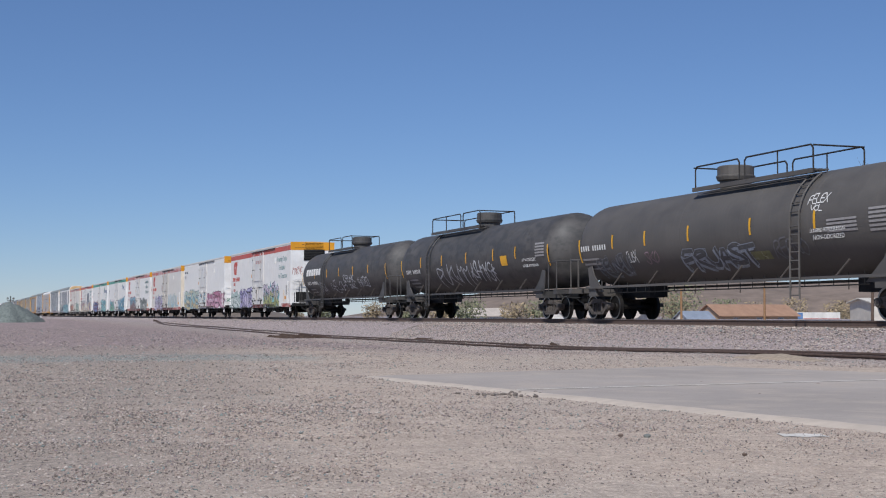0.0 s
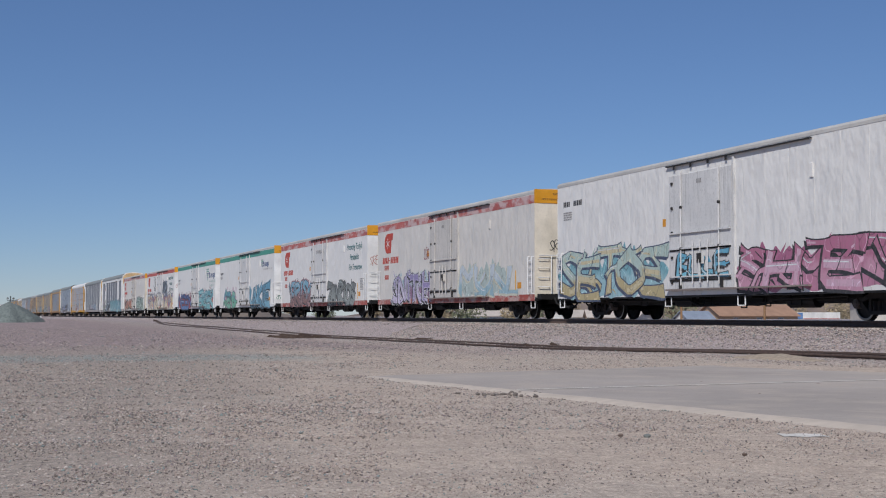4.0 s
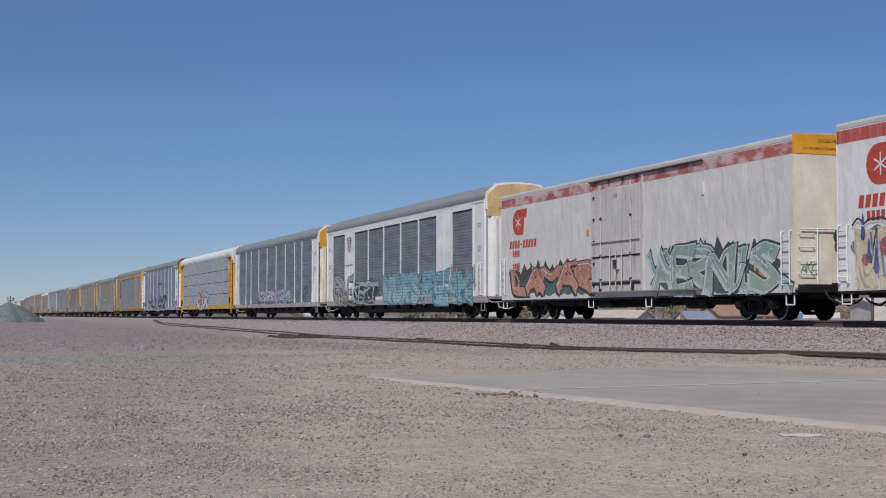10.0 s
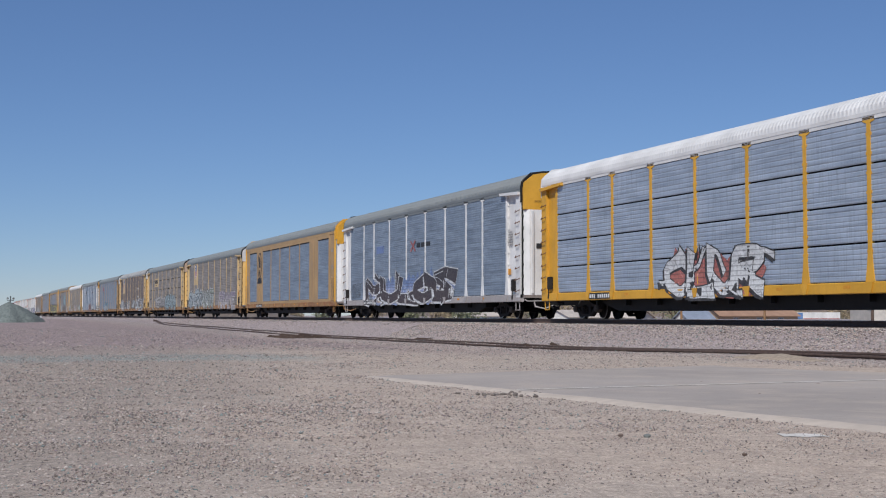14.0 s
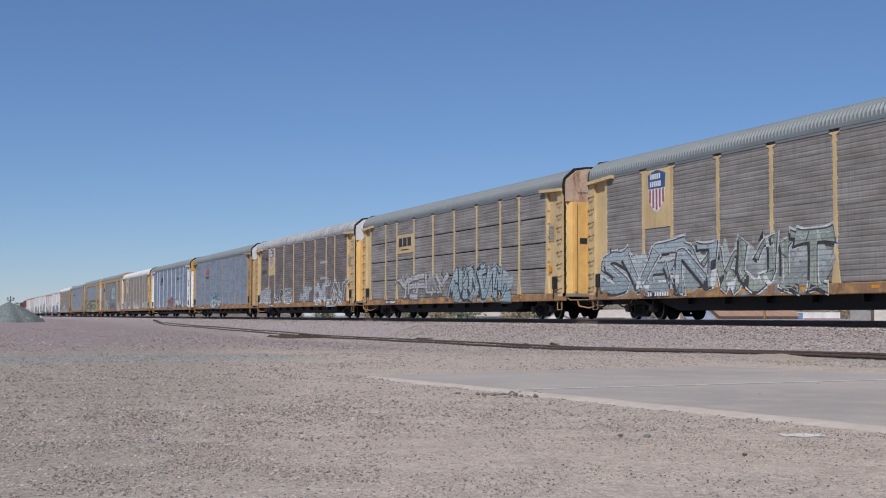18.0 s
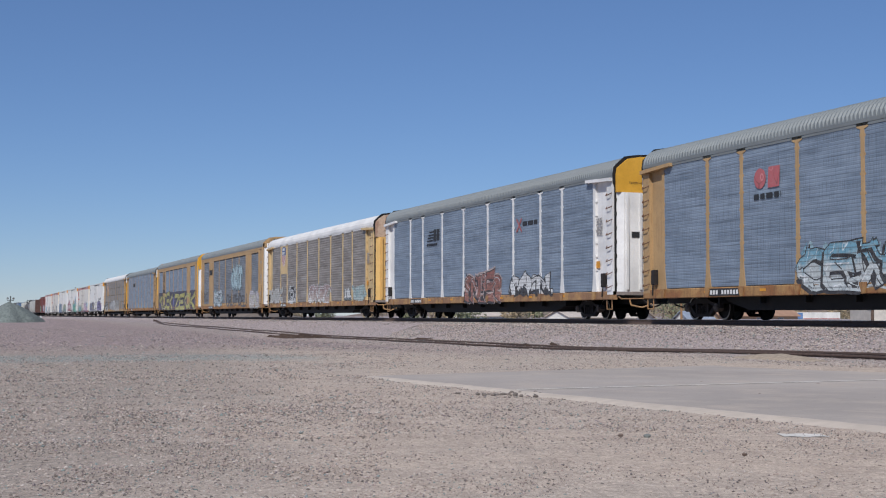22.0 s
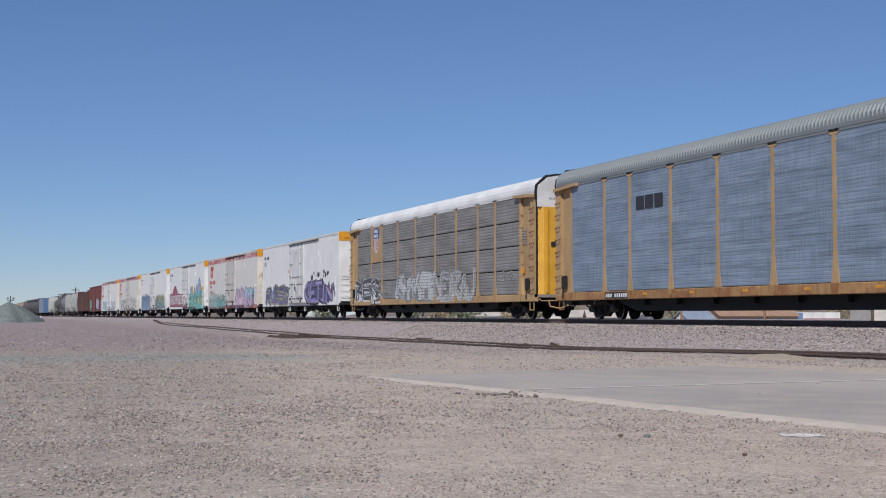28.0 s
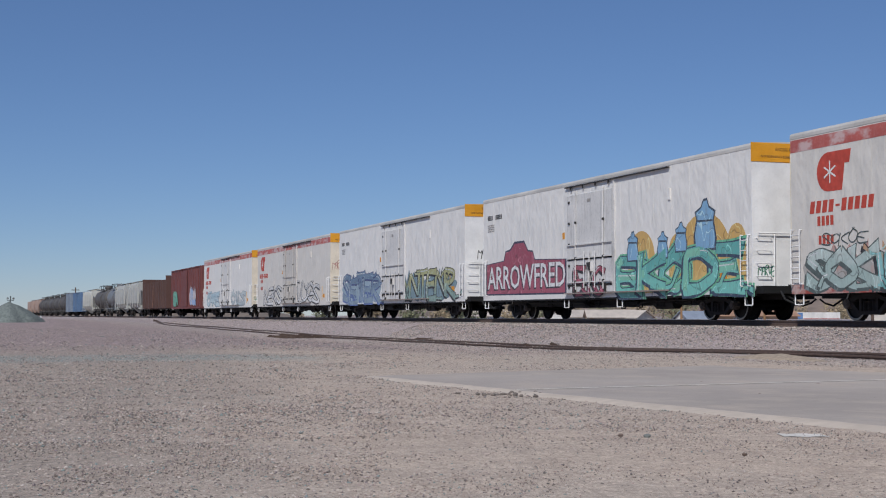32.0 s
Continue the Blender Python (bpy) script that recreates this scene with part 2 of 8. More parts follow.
    c = mixer(nt, c, pits, 0.8, "MULTIPLY")
    nt.links.new(c, bs.inputs["Base Color"])
    bs.inputs["Roughness"].default_value = 0.95
    b = nt.nodes.new("ShaderNodeBump")
    b.inputs["Strength"].default_value, b.inputs["Distance"].default_value = 0.3, 0.015
    add = nt.nodes.new("ShaderNodeMath")
    add.operation = "ADD"
    nt.links.new(small.outputs["Distance"], add.inputs[0])
    nt.links.new(vor.outputs["Distance"], add.inputs[1])
    nt.links.new(add.outputs[0], b.inputs["Height"])
    nt.links.new(b.outputs[0], bs.inputs["Normal"])
    return m


M_GROUND = ground_material()


def slab_material():
    """Old concrete: sandy dust in patches, dark specks and faint stains."""
    m, nt, bs = begin("slab_concrete")
    v = nt.nodes.new("ShaderNodeTexCoord").outputs["Object"]
    stain, dust, speck = noisy(nt, v, 0.35, 4, 0.6), noisy(nt, v, 1.3, 6, 0.7), noisy(nt, v, 34, 4, 0.7)
    c = mixer(nt, lin("998f86"), lin("a89d93"), ramp(nt, stain, 0.35, 0.65))
    c = mixer(nt, c, lin("b2a394"), ramp(nt, dust, 0.48, 0.66, 0, 0.7))
    c = mixer(nt, c, lin("6f665e"), ramp(nt, speck, 0.58, 0.75, 0, 0.6))
    nt.links.new(c, bs.inputs["Base Color"])
    bs.inputs["Roughness"].default_value = 0.95
    b = nt.nodes.new("ShaderNodeBump")
    b.inputs["Strength"].default_value, b.inputs["Distance"].default_value = 0.3, 0.008
    nt.links.new(speck, b.inputs["Height"])
    nt.links.new(b.outputs[0], bs.inputs["Normal"])
    return m


M_CONCRETE = slab_material()
M_RAIL = flat("rusty_rail", "5a4a42", 0.75, 0.2, 12, 0.3)
M_RAILTOP = flat("polished_rail_top", "b8bcc4", 0.22, 1.0, 20, 0.1)
M_TIE = flat("weathered_tie", "5b5049", 0.95, 0, 6, 0.3)
M_BLACK = paint("tank_black", "524e4a", "6e675f", 0.26, 0.62, 0, 0.6, 0.12)
M_TANKDARK = paint("tank_black_sooty", "494644", "625e5a", 0.28, 0.62, 0, 0.9, 0.12, 0, 30, 0.2, "3b3a39")
M_TEALFADE = flat("lettering_teal_faded", "86a19e", 0.6, 0, 3, 0.3)
# Also colours the strips and sheet that stand for shade in the autoracks.
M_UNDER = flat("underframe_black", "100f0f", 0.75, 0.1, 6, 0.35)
M_TRUCK = flat("truck_steel", "57504a", 0.8, 0.2, 9, 0.4)
M_WHEEL = flat("wheel_steel", "211e1c", 0.65, 0.5, 9, 0.3)
M_TREAD = flat("wheel_rim", "8d8983", 0.35, 0.9, 9, 0.2)
M_WHITE = paint("reefer_white", "dad6d0", "948d86", 0.16, 0.42, 0, 0.3, 0.06, 0.55, 6.0, 0.05)
M_CREAM = paint("reefer_grey_white", "cec8bf", "8a8076", 0.26, 0.46, 0, 0.45, 0.06, 0.5, 6.0, 0.07)
# Brighter than reefer_white: sunlight on the end walls is put into the colour.
M_ENDWHITE = paint("end_white", "e3e1dd", "9a8f84", 0.18, 0.5)
M_ENDCREAM = paint("end_cream", "dacfbb", "8d7f6c", 0.3, 0.5)
M_ORANGE = paint("excess_height_orange", "d9961a", "8a6a3a", 0.2, 0.5)
M_RED = paint("stripe_red", "b0483c", "b9a49c", 0.6, 0.55, 0, 0.5)
M_REDFADE = paint("stripe_red_faded", "a9544b", "c9aaa4", 0.4, 0.55, 0, 0.25, 0.1, 0, 30, 0.2, "bfa7a3")
M_GREEN = paint("stripe_green", "438c79", "8fa79c", 0.2, 0.5)
M_RUSTSILL = paint("sill_red", "9c483c", "4b3a34", 0.4, 0.6, 0, 0.5, 0.1, 0, 30, 0.15, "b8a098")
M_ROOFPALE = paint("roof_pale_dusty", "b9b5af", "857d75", 0.35, 0.6, 0, 0.5)
M_DOORWHITE = paint("door_white", "cdcac6", "3a3532", 0.42, 0.5, 0, 0.8, 0.08, 0.15, 6.0, 0.08)
M_DOORCREAM = paint("door_grey_white", "c2bcb4", "3a322e", 0.5, 0.52, 0, 0.8, 0.08, 0.15, 6.0, 0.1)
M_SILLDIRT = paint("sill_dirt", "8a7f78", "4a342c", 0.8, 0.7)
# Darker than truck_steel: shade under the cars is put into this colour.
M_UNDERDARK = flat("underbody_soot", "231f1d", 0.85, 0.1, 9, 0.35)
M_BRAKEGREEN = flat("brake_wheel_green", "233f36", 0.6, 0, 9, 0.2)
M_PALEGREEN = flat("lettering_pale_green", "7fa69a", 0.6, 0, 6, 0.2)
M_STEEL = flat("galvanised_bar", "a9a7a3", 0.5, 0.3, 9, 0.2)
M_DARKBAR = flat("dark_bar", "35322f", 0.6, 0.3, 9, 0.2)
M_YELLOW = flat("reflector_yellow", "d8a01c", 0.5, 0, 9, 0.1)
M_PLACARD = flat("placard_orange", "c98a28", 0.6, 0, 9, 0.15)
M_INK = flat("lettering_black", "2a2a2c", 0.6, 0, 9, 0.15)
M_LETTER = flat("lettering_white", "d4d2cd", 0.6, 0, 9, 0.15)
M_LOGORED = flat("lettering_red", "b04434", 0.6, 0, 6, 0.2)
M_FAINT = flat("lettering_faint", "928e8b", 0.6, 0, 9, 0.15)
M_TEAL = flat("lettering_teal", "41706f", 0.6, 0, 6, 0.25)
M_NAVY = flat("lettering_navy", "28466f", 0.6, 0, 6, 0.15)


# ---- mesh helpers ----
class Shape:
    """Collects verts and faces for one mesh."""

    def __init__(self):
        self.v, self.f = [], []

    def box(self, x0, x1, y0, y1, z0, z1):
        n = len(self.v)
        self.v += [(x, y, z) for z in (z0, z1) for y in (y0, y1) for x in (x0, x1)]
        self.f += [tuple(n + i for i in q) for q in ((0, 2, 3, 1), (4, 5, 7, 6), (0, 1, 5, 4), (2, 6, 7, 3), (0, 4, 6, 2), (1, 3, 7, 5))]
        return self

    def cham(self, x0, x1, y0, y1, z0, z1, c=0.03):
        """A box whose edges along y are cut back."""
        prof = [(x0 + c, z0), (x1 - c, z0), (x1, z0 + c), (x1, z1 - c), (x1 - c, z1), (x0 + c, z1), (x0, z1 - c), (x0, z0 + c)]
        return self.sweep_y(prof, [y0, y1])

    def sweep_y(self, prof, ys, close=True):
        n, k = len(self.v), len(prof)
        for y in ys:
            self.v += [(x, y, z) for x, z in prof]
        for j in range(len(ys) - 1):
            for i in range(k if close else k - 1):
                a, b = n + j * k + i, n + j * k + (i + 1) % k
                self.f.append((a, b, b + k, a + k))
        if close:
            self.f.append(tuple(n + i for i in range(k - 1, -1, -1)))
            self.f.append(tuple(n + (len(ys) - 1) * k + i for i in range(k)))
        return self

    def rod(self, p, q, r, n=6, r2=None, caps=True):
        p, q = Vector(p), Vector(q)
        d = (q - p).normalized()
        u = d.cross(Vector((0, 0, 1)) if abs(d.z) < 0.9 else Vector((0, 1, 0))).normalized()
        w = d.cross(u)
        s = len(self.v)
        for c, rr in ((p, r), (q, r if r2 is None else r2)):
            for i in range(n):
                a = 2 * math.pi * i / n
                self.v.append(tuple(c + (u * math.cos(a) + w * math.sin(a)) * rr))
        for i in range(n):
            j = (i + 1) % n
            self.f.append((s + i, s + j, s + n + j, s + n + i))
        if caps:
            self.f.append(tuple(s + i for i in range(n - 1, -1, -1)))
            self.f.append(tuple(s + n + i for i in range(n)))
        return self

    def path(self, pts, r, n=6):
        for a, b in zip(pts, pts[1:]):
            self.rod(a, b, r, n)
        return self

    def lathe(self, prof, axis="y", n=24, centre=(0, 0, 0)):
        """prof: (along, radius) pairs."""
        s, k = len(self.v), len(prof)
        for i in range(n):
            a = 2 * math.pi * i / n
            for t, r in prof:
                c, d = r * math.cos(a), r * math.sin(a)
                p = {"y": (c, t, d), "x": (t, c, d), "z": (c, d, t)}[axis]
                self.v.append(tuple(p[m] + centre[m] for m in range(3)))
        for i in range(n):
            j = (i + 1) % n
            for m in range(k - 1):
                self.f.append((s + i * k + m, s + i * k + m + 1, s + j * k + m + 1, s + j * k + m))
        return self

    def quad(self, a, b, c, d):
        n = len(self.v)
        self.v += [a, b, c, d]
        self.f.append((n, n + 1, n + 2, n + 3))
        return self

    def prism(self, outline, x0, x1):
        """outline: (y, z) points, pushed from x0 to x1."""
        n, k = len(self.v), len(outline)
        self.v += [(x0, y, z) for y, z in outline] + [(x1, y, z) for y, z in outline]
        self.f += [tuple(n + i for i in range(k)), tuple(n + k + i for i in range(k - 1, -1, -1))]
        for i in range(k):
            j = (i + 1) % k
            self.f.append((n + j, n + i, n + k + i, n + k + j))
        return self

    def upright(self, plan, z0, z1):
        """plan: (x, y) points, raised from z0 to z1."""
        n, k = len(self.v), len(plan)
        self.v += [(x, y, z0) for x, y in plan] + [(x, y, z1) for x, y in plan]
        self.f += [tuple(n + i for i in range(k - 1, -1, -1)), tuple(n + k + i for i in range(k))]
        for i in range(k):
            j = (i + 1) % k
            self.f.append((n + i, n + j, n + k + j, n + k + i))
        return self

    def mesh(self, name, mat, smooth=False):
        me = bpy.data.meshes.new(name)
        me.from_pydata(self.v, [], self.f)
        me.materials.append(mat)
        if smooth:
            me.polygons.foreach_set("use_smooth", [True] * len(me.polygons))
            me.set_sharp_from_angle(angle=radians(35))
        me.update()
        return me


def part(name, shape, mat, parent, label="", smooth=False, at=None):
    """One mesh object under a thing or part; a ready mesh is shared."""
    me = shape if isinstance(shape, bpy.types.Mesh) else shape.mesh(name, mat, smooth)
    ob = new(name, me)
    ob.parent = parent
    if at is not None:
        ob.matrix_basis = at
    return tagged(ob, label)


CACHE = {}


def shared(key, make, mat, smooth=False):
    if key not in CACHE:
        CACHE[key] = make().mesh(key, mat, smooth)
    return CACHE[key]


def thing(name, label, category, group=""):
    return tagged(new(name), label, category, group)


# ---- lettering and spray paint on car sides ----
SIDE = -1.55                      # the near side's plane in a car's own space


def words(name, text, size, y, z, mat, parent, x=SIDE - 0.006, label="", shear=0.0, bold=0.0, spacing=1.0, face="side"):
    """Lettering that reads from +y to -y on the near side (or across the front end)."""
    cu = bpy.data.curves.new(name, "FONT")
    cu.body, cu.size, cu.shear, cu.offset, cu.space_character = text, size, shear, bold, spacing
    cu.resolution_u = 2
    ob = bpy.data.objects.new(name, cu)
    me = bpy.data.meshes.new_from_object(ob)
    bpy.data.objects.remove(ob)
    me.materials.clear()
    me.materials.append(mat)
    ob = new(name, me)
    ob.parent = parent
    if face == "side":
        ob.matrix_basis = Matrix(((0, 0, -1, x), (-1, 0, 0, y), (0, 1, 0, z), (0, 0, 0, 1)))
    else:
        ob.matrix_basis = Matrix(((1, 0, 0, x), (0, 0, -1, y), (0, 1, 0, z), (0, 0, 0, 1)))
    return tagged(ob, label)


def bars(name, parent, mat, y, z, rows, width, height, x=SIDE - 0.006, gap=0.55, seed=1):
    """Lines of writing too small to read or to be kept, as bars."""
    rng = random.Random(seed)
    s = Shape()
    for r in range(rows):
        yy = y
        while yy > y - width:
            w = min(rng.uniform(0.5, 1.6) * height * 2.2, yy - y + width)
            zz = z - r * height * (1 + gap)
            s.quad((x, yy, zz), (x, yy - w, zz), (x, yy - w, zz + height), (x, yy, zz + height))
            yy -= w + height * 0.5
    return part(name, s, mat, parent)


def glyphs(name, parent, mat, text, y, z, h, x=SIDE - 0.006, weight=0.2, ratio=0.62):
    """A row of solid marks the size of large lettering (a name or a number that is not spelt out)."""
    me = shared("%s_%s_%.2f_%.2f" % (name, mat.name, h, ratio), lambda: Shape().quad((0, 0, 0), (0, -h * ratio * 0.85, 0), (0, -h * ratio * 0.85, h), (0, 0, h)), mat)
    for i, ch in enumerate(text):
        if ch != " ":
            part(name[:-1] if name.endswith("s") else name, me, mat, parent, at=pose(x, y - i * h * ratio * 1.2, z))


STROKES = {"A": "00 26 40/12 32", "B": "00 06 35 03 42 41 00", "C": "45 26 04 02 20 41", "D": "00 06 26 44 42 20 00",
           "E": "46 06 00 40/03 33", "F": "00 06 46/03 33", "G": "45 26 04 02 20 41 43 23", "H": "00 06/03 43/46 40",
           "I": "20 26", "J": "46 42 30 10 02", "K": "00 06/46 03 40", "L": "06 00 40", "M": "00 06 23 46 40",
           "N": "00 06 40 46", "O": "26 04 02 20 42 44 26", "P": "00 06 36 45 34 03", "Q": "26 04 02 20 42 44 26/22 40",
           "R": "00 06 36 45 34 03 40", "S": "45 26 05 14 32 41 20 01", "T": "06 46/26 20", "U": "06 02 20 42 46",
           "V": "06 20 46", "W": "06 10 23 30 46", "X": "00 46/06 40", "Y": "06 23 46/23 20", "Z": "06 46 00 40",
           "*": "20 26/04 42/02 44", "1": "04 26 20", "3": "06 46 23 42 20 01", "4": "30 36 02 42"}


def letter_lines(text, y0, y1, z0, z1, rng, wobble, lean):
    """Centre lines of drawn letters as (y, z) point lists, letter by letter."""
    letters, n = [], len(text)
    step = (y0 - y1) / n
    for i, ch in enumerate(text):
        if ch == " ":
            continue
        drop, grow, tip = rng.uniform(-0.06, 0.06) * (z1 - z0), rng.uniform(0.9, 1.08), rng.uniform(-1.2, 1.2) * wobble
        fat = rng.uniform(0.98, 1.16) if wobble > 0.025 else rng.uniform(0.86, 0.94)
        lines = []
        for st in STROKES[ch].split("/"):
            pts = []
            for p in st.split():
                u, w = int(p[0]) / 4, int(p[1]) / 6
                u = 0.5 + fat * (u - 0.5) + (lean + tip) * (w - 0.5) + rng.uniform(-wobble, wobble)
                w = w * grow + rng.uniform(-wobble, wobble) * 0.8
                pts.append((y0 - (i + u) * step, z0 + drop + w * (z1 - z0)))
            lines.append(pts)
        letters.append(lines)
    return letters


def smooth_line(pts, rounds=2):
    for _ in range(rounds):
        out = [pts[0]]
        for a, b in zip(pts, pts[1:]):
            out.append((a[0] * 0.75 + b[0] * 0.25, a[1] * 0.75 + b[1] * 0.25))
            out.append((a[0] * 0.25 + b[0] * 0.75, a[1] * 0.25 + b[1] * 0.75))
        out.append(pts[-1])
        pts = out
    return pts


def ribbon(s, pts, width, depth, lift, low=-9, high=99, flare=0.0):
    """A painted stroke that lies on the car's skin: depth(y, z) is the skin's x."""
    fine = [pts[0]]
    for a, b in zip(pts, pts[1:]):
        k = max(1, int(math.hypot(b[0] - a[0], b[1] - a[1]) / 0.14))
        fine += [(a[0] + (b[0] - a[0]) * i / k, a[1] + (b[1] - a[1]) * i / k) for i in range(1, k + 1)]
    n = len(s.v)
    for i, (y, z) in enumerate(fine):
        a, b = fine[max(0, i - 1)], fine[min(len(fine) - 1, i + 1)]
        dy, dz = b[0] - a[0], b[1] - a[1]
        d = math.hypot(dy, dz) or 1
        end = width * 0.5
        tip, k = 0.0, 0
        if i == 0 or i == len(fine) - 1:
            k = -1 if i == 0 else 1
            tip = end * 0.6
        end *= 1 + flare * abs(2 * i / max(1, len(fine) - 1) - 1) ** 5
        lift += 0.00005
        for q in (-1, 1):
            out = tip * (1 + 1.6 * flare * q) * k
            yy, zz = y - dz / d * end * q + dy / d * out, z + dy / d * end * q + dz / d * out
            zz = min(high, max(low, zz))
            s.v.append((depth(yy, zz) - lift, yy, zz))
    for i in range(len(fine) - 1):
        s.f.append((n + 2 * i, n + 2 * i + 1, n + 2 * i + 3, n + 2 * i + 2))


def flat_side(y, z):
    return SIDE


def cloud(parent, y0, y1, z0, z1, mat, seed, depth=flat_side, name="paint_backing", lift=0.003, lobes=2.2, square=False):
    """A backing of spray paint with an uneven upper edge."""
    rng = random.Random(seed)
    mat = on_ribs(mat) if depth in RIBBED_SKINS else mat
    s, n = Shape(), max(4, int((y0 - y1) / 0.07))
    ph = [rng.uniform(0, 6.3) for _ in range(4)]
    k = max(4, int((y0 - y1) / 0.34 * lobes / 2.2))
    crest = [rng.uniform(0.58, 0.76) if i % 2 else rng.uniform(0.78, 1.04) for i in range(k + 2)]
    foot = [rng.uniform(0.0, 0.12) for i in range(k + 2)]
    cols = []
    for i in range(n + 1):
        u = i / n
        y = y0 + (y1 - y0) * u
        edge = 1.0 if square else min(1.0, 7 * u, 7 * (1 - u)) ** 0.7
        j, r = int(u * k), u * k - int(u * k)
        top = crest[j] + (crest[j + 1] - crest[j]) * r + 0.03 * math.sin(lobes * 23 * u + ph[1])
        bot = foot[j] + (foot[j + 1] - foot[j]) * r
        if square:
            top, bot = 0.97 + 0.02 * math.sin(lobes * 9 * u + ph[0]), 0.02
        zm = (z0 + z1) / 2
        cols.append((y, zm + (z0 + bot * (z1 - z0) - zm) * edge, zm + (z0 + top * (z1 - z0) - zm) * edge))
    m = 4
    for y, a, b in cols:
        for k in range(m):
            z = a + (b - a) * k / (m - 1)
            s.v.append((depth(y, z) - lift, y, z))
    for i in range(n):
        for k in range(m - 1):
            p = i * m + k
            s.f.append((p, p + m, p + m + 1, p + 1))
    return part(name, s, mat, parent)


def crisp_line(pts):
    """Corners knocked off a little, as a quick hand sprays them."""
    out = [pts[0]]
    for a, b, c in zip(pts, pts[1:], pts[2:]):
        out += [(b[0] + (a[0] - b[0]) * 0.14, b[1] + (a[1] - b[1]) * 0.14), (b[0] + (c[0] - b[0]) * 0.14, b[1] + (c[1] - b[1]) * 0.14)]
    return out + [pts[-1]]


def graffiti(parent, text, y0, y1, z0, z1, fill, line, weight=0.3, seed=1, depth=flat_side, back=None, shine=None, wobble=0.07, lean=0.04, busy=True, halo=None, accent=None, blobs=None):
    """A painted piece, letter by letter: jagged backing, cast edge, dark outline, fill, facet lines and light touches. y0 is where it starts, far end first; letters overlap in turn."""
    rng = random.Random(seed)
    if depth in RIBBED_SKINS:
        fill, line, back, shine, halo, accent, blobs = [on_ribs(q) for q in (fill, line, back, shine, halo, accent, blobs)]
    wild = busy and line and wobble > 0.025
    letters = letter_lines(text, y0, y1, z0 + weight * 0.4, z1 - weight * 0.4, rng, wobble, lean)
    if back:
        cloud(parent, y0 + 0.3, y1 - 0.3, z0 - 0.08, z1 + 0.22, back, seed + 5, depth)
    if busy and line and len(text) > 3:
        weight *= 0.8
    step = (y0 - y1) / len(text)
    edge = min(0.1, 0.03 + weight * 0.14)
    for i, lines in enumerate(letters):
        low = 0.006 + 0.0075 * (i % 2)
        if wild:
            # arrows and bars that tie a letter to its neighbours
            pts = [p for st in lines for p in st]
            for _ in range(2):
                y, z = rng.choice(pts)
                dy, dz = rng.choice((-1, 1)) * rng.uniform(0.3, 0.75) * step, rng.uniform(-0.5, 0.5) * (z1 - z0)
                e1 = min(z1, max(z0 + 0.08, z + dz))
                lines.append([(y, z), (y + dy * 0.55, z + (e1 - z) * 0.15), (y + dy, e1)])
        lines = [crisp_line(p) if busy else smooth_line(p, 1) for p in lines]
        a, b, c, e, h, w = (Shape() for _ in range(6))
        for n, p in enumerate(lines):
            fl = 0.45 if busy else 0.0
            extra = wild and n >= len(lines) - 2
            q = weight * (0.4 if extra else 1.0)
            ribbon(a, p, q + edge, depth, low + 0.0003 * (n % 5), z0 - 0.12, 99, fl)
            ribbon(a, [(y + 0.1, z - 0.07) for y, z in p], q + edge * 0.6, depth, low - 0.001 + 0.0002 * (n % 4), z0 - 0.12, 99, fl)
            ribbon(b, p, q, depth, low + 0.0028 + 0.0003 * (n % 5), z0 - 0.05, 99, fl)
            if halo:
                ribbon(h, p, q + edge + 0.12, depth, low - 0.002 + 0.0002 * (n % 4), z0 - 0.12, 99, fl)
            if accent:
                for _ in range(1):
                    m = rng.randrange(len(p) - 1)
                    g = Shape()
                    ribbon(g, p[m:m + max(2, len(p) // 3)], q * rng.uniform(0.35, 0.8), depth, low + 0.005 + 0.0002 * (n % 5), z0 - 0.05)
                    part("letter_accent", g, accent, parent)
            k = len(p)
            g = [(y + q * 0.22, z + q * 0.18) for y, z in p[k // 6: k // 2 + 1]]
            longest = p is max(lines, key=lambda st: math.dist(st[0], st[-1]))
            if (shine or wild) and longest and len(g) > 1:
                ribbon(c, g, q * 0.16 if shine else 0.035, depth, low + 0.0062 + 0.0002 * (n % 5))
            if wild:
                # facet lines across the stroke
                for _ in range(longest):
                    m = rng.randrange(len(p) - 1)
                    u = rng.random()
                    y, z = p[m][0] + (p[m + 1][0] - p[m][0]) * u, p[m][1] + (p[m + 1][1] - p[m][1]) * u
                    s1, s2 = rng.uniform(-0.6, 0.6) * q, rng.uniform(0.2, 0.6) * q
                    ribbon(e, [(y + s1, z + s2), (y + s1 * 0.2, z), (y - s1 * 0.7, z - s2)], 0.035, depth, low + 0.0068 + 0.0002 * (n % 4), z0 - 0.05)
        if halo:
            part("letter_halo", h, halo, parent)
        if line:
            part("letter_outline", a, line, parent)
        part("painted_letter", b, fill, parent)
        if e.v:
            part("inner_line", e, line, parent)
        if c.v:
            part("letter_shine", c, shine or (on_ribs(SPRAY_PALE) if depth in RIBBED_SKINS else SPRAY_PALE), parent)
    if blobs:
        for i in range(int((y0 - y1) * 2.2)):
            y, z, q = rng.uniform(y1 - 0.2, y0 + 0.2), z1 + rng.uniform(-0.35, 0.3), rng.uniform(0.05, 0.2)
            s = Shape().prism([(y + q * math.sin(2 * math.pi * k / 12), z + q * math.cos(2 * math.pi * k / 12)) for k in range(12)], depth(y, z) - 0.004 - 0.0002 * (i % 5), depth(y, z) - 0.002)
            part("paint_blot", s, blobs, parent)
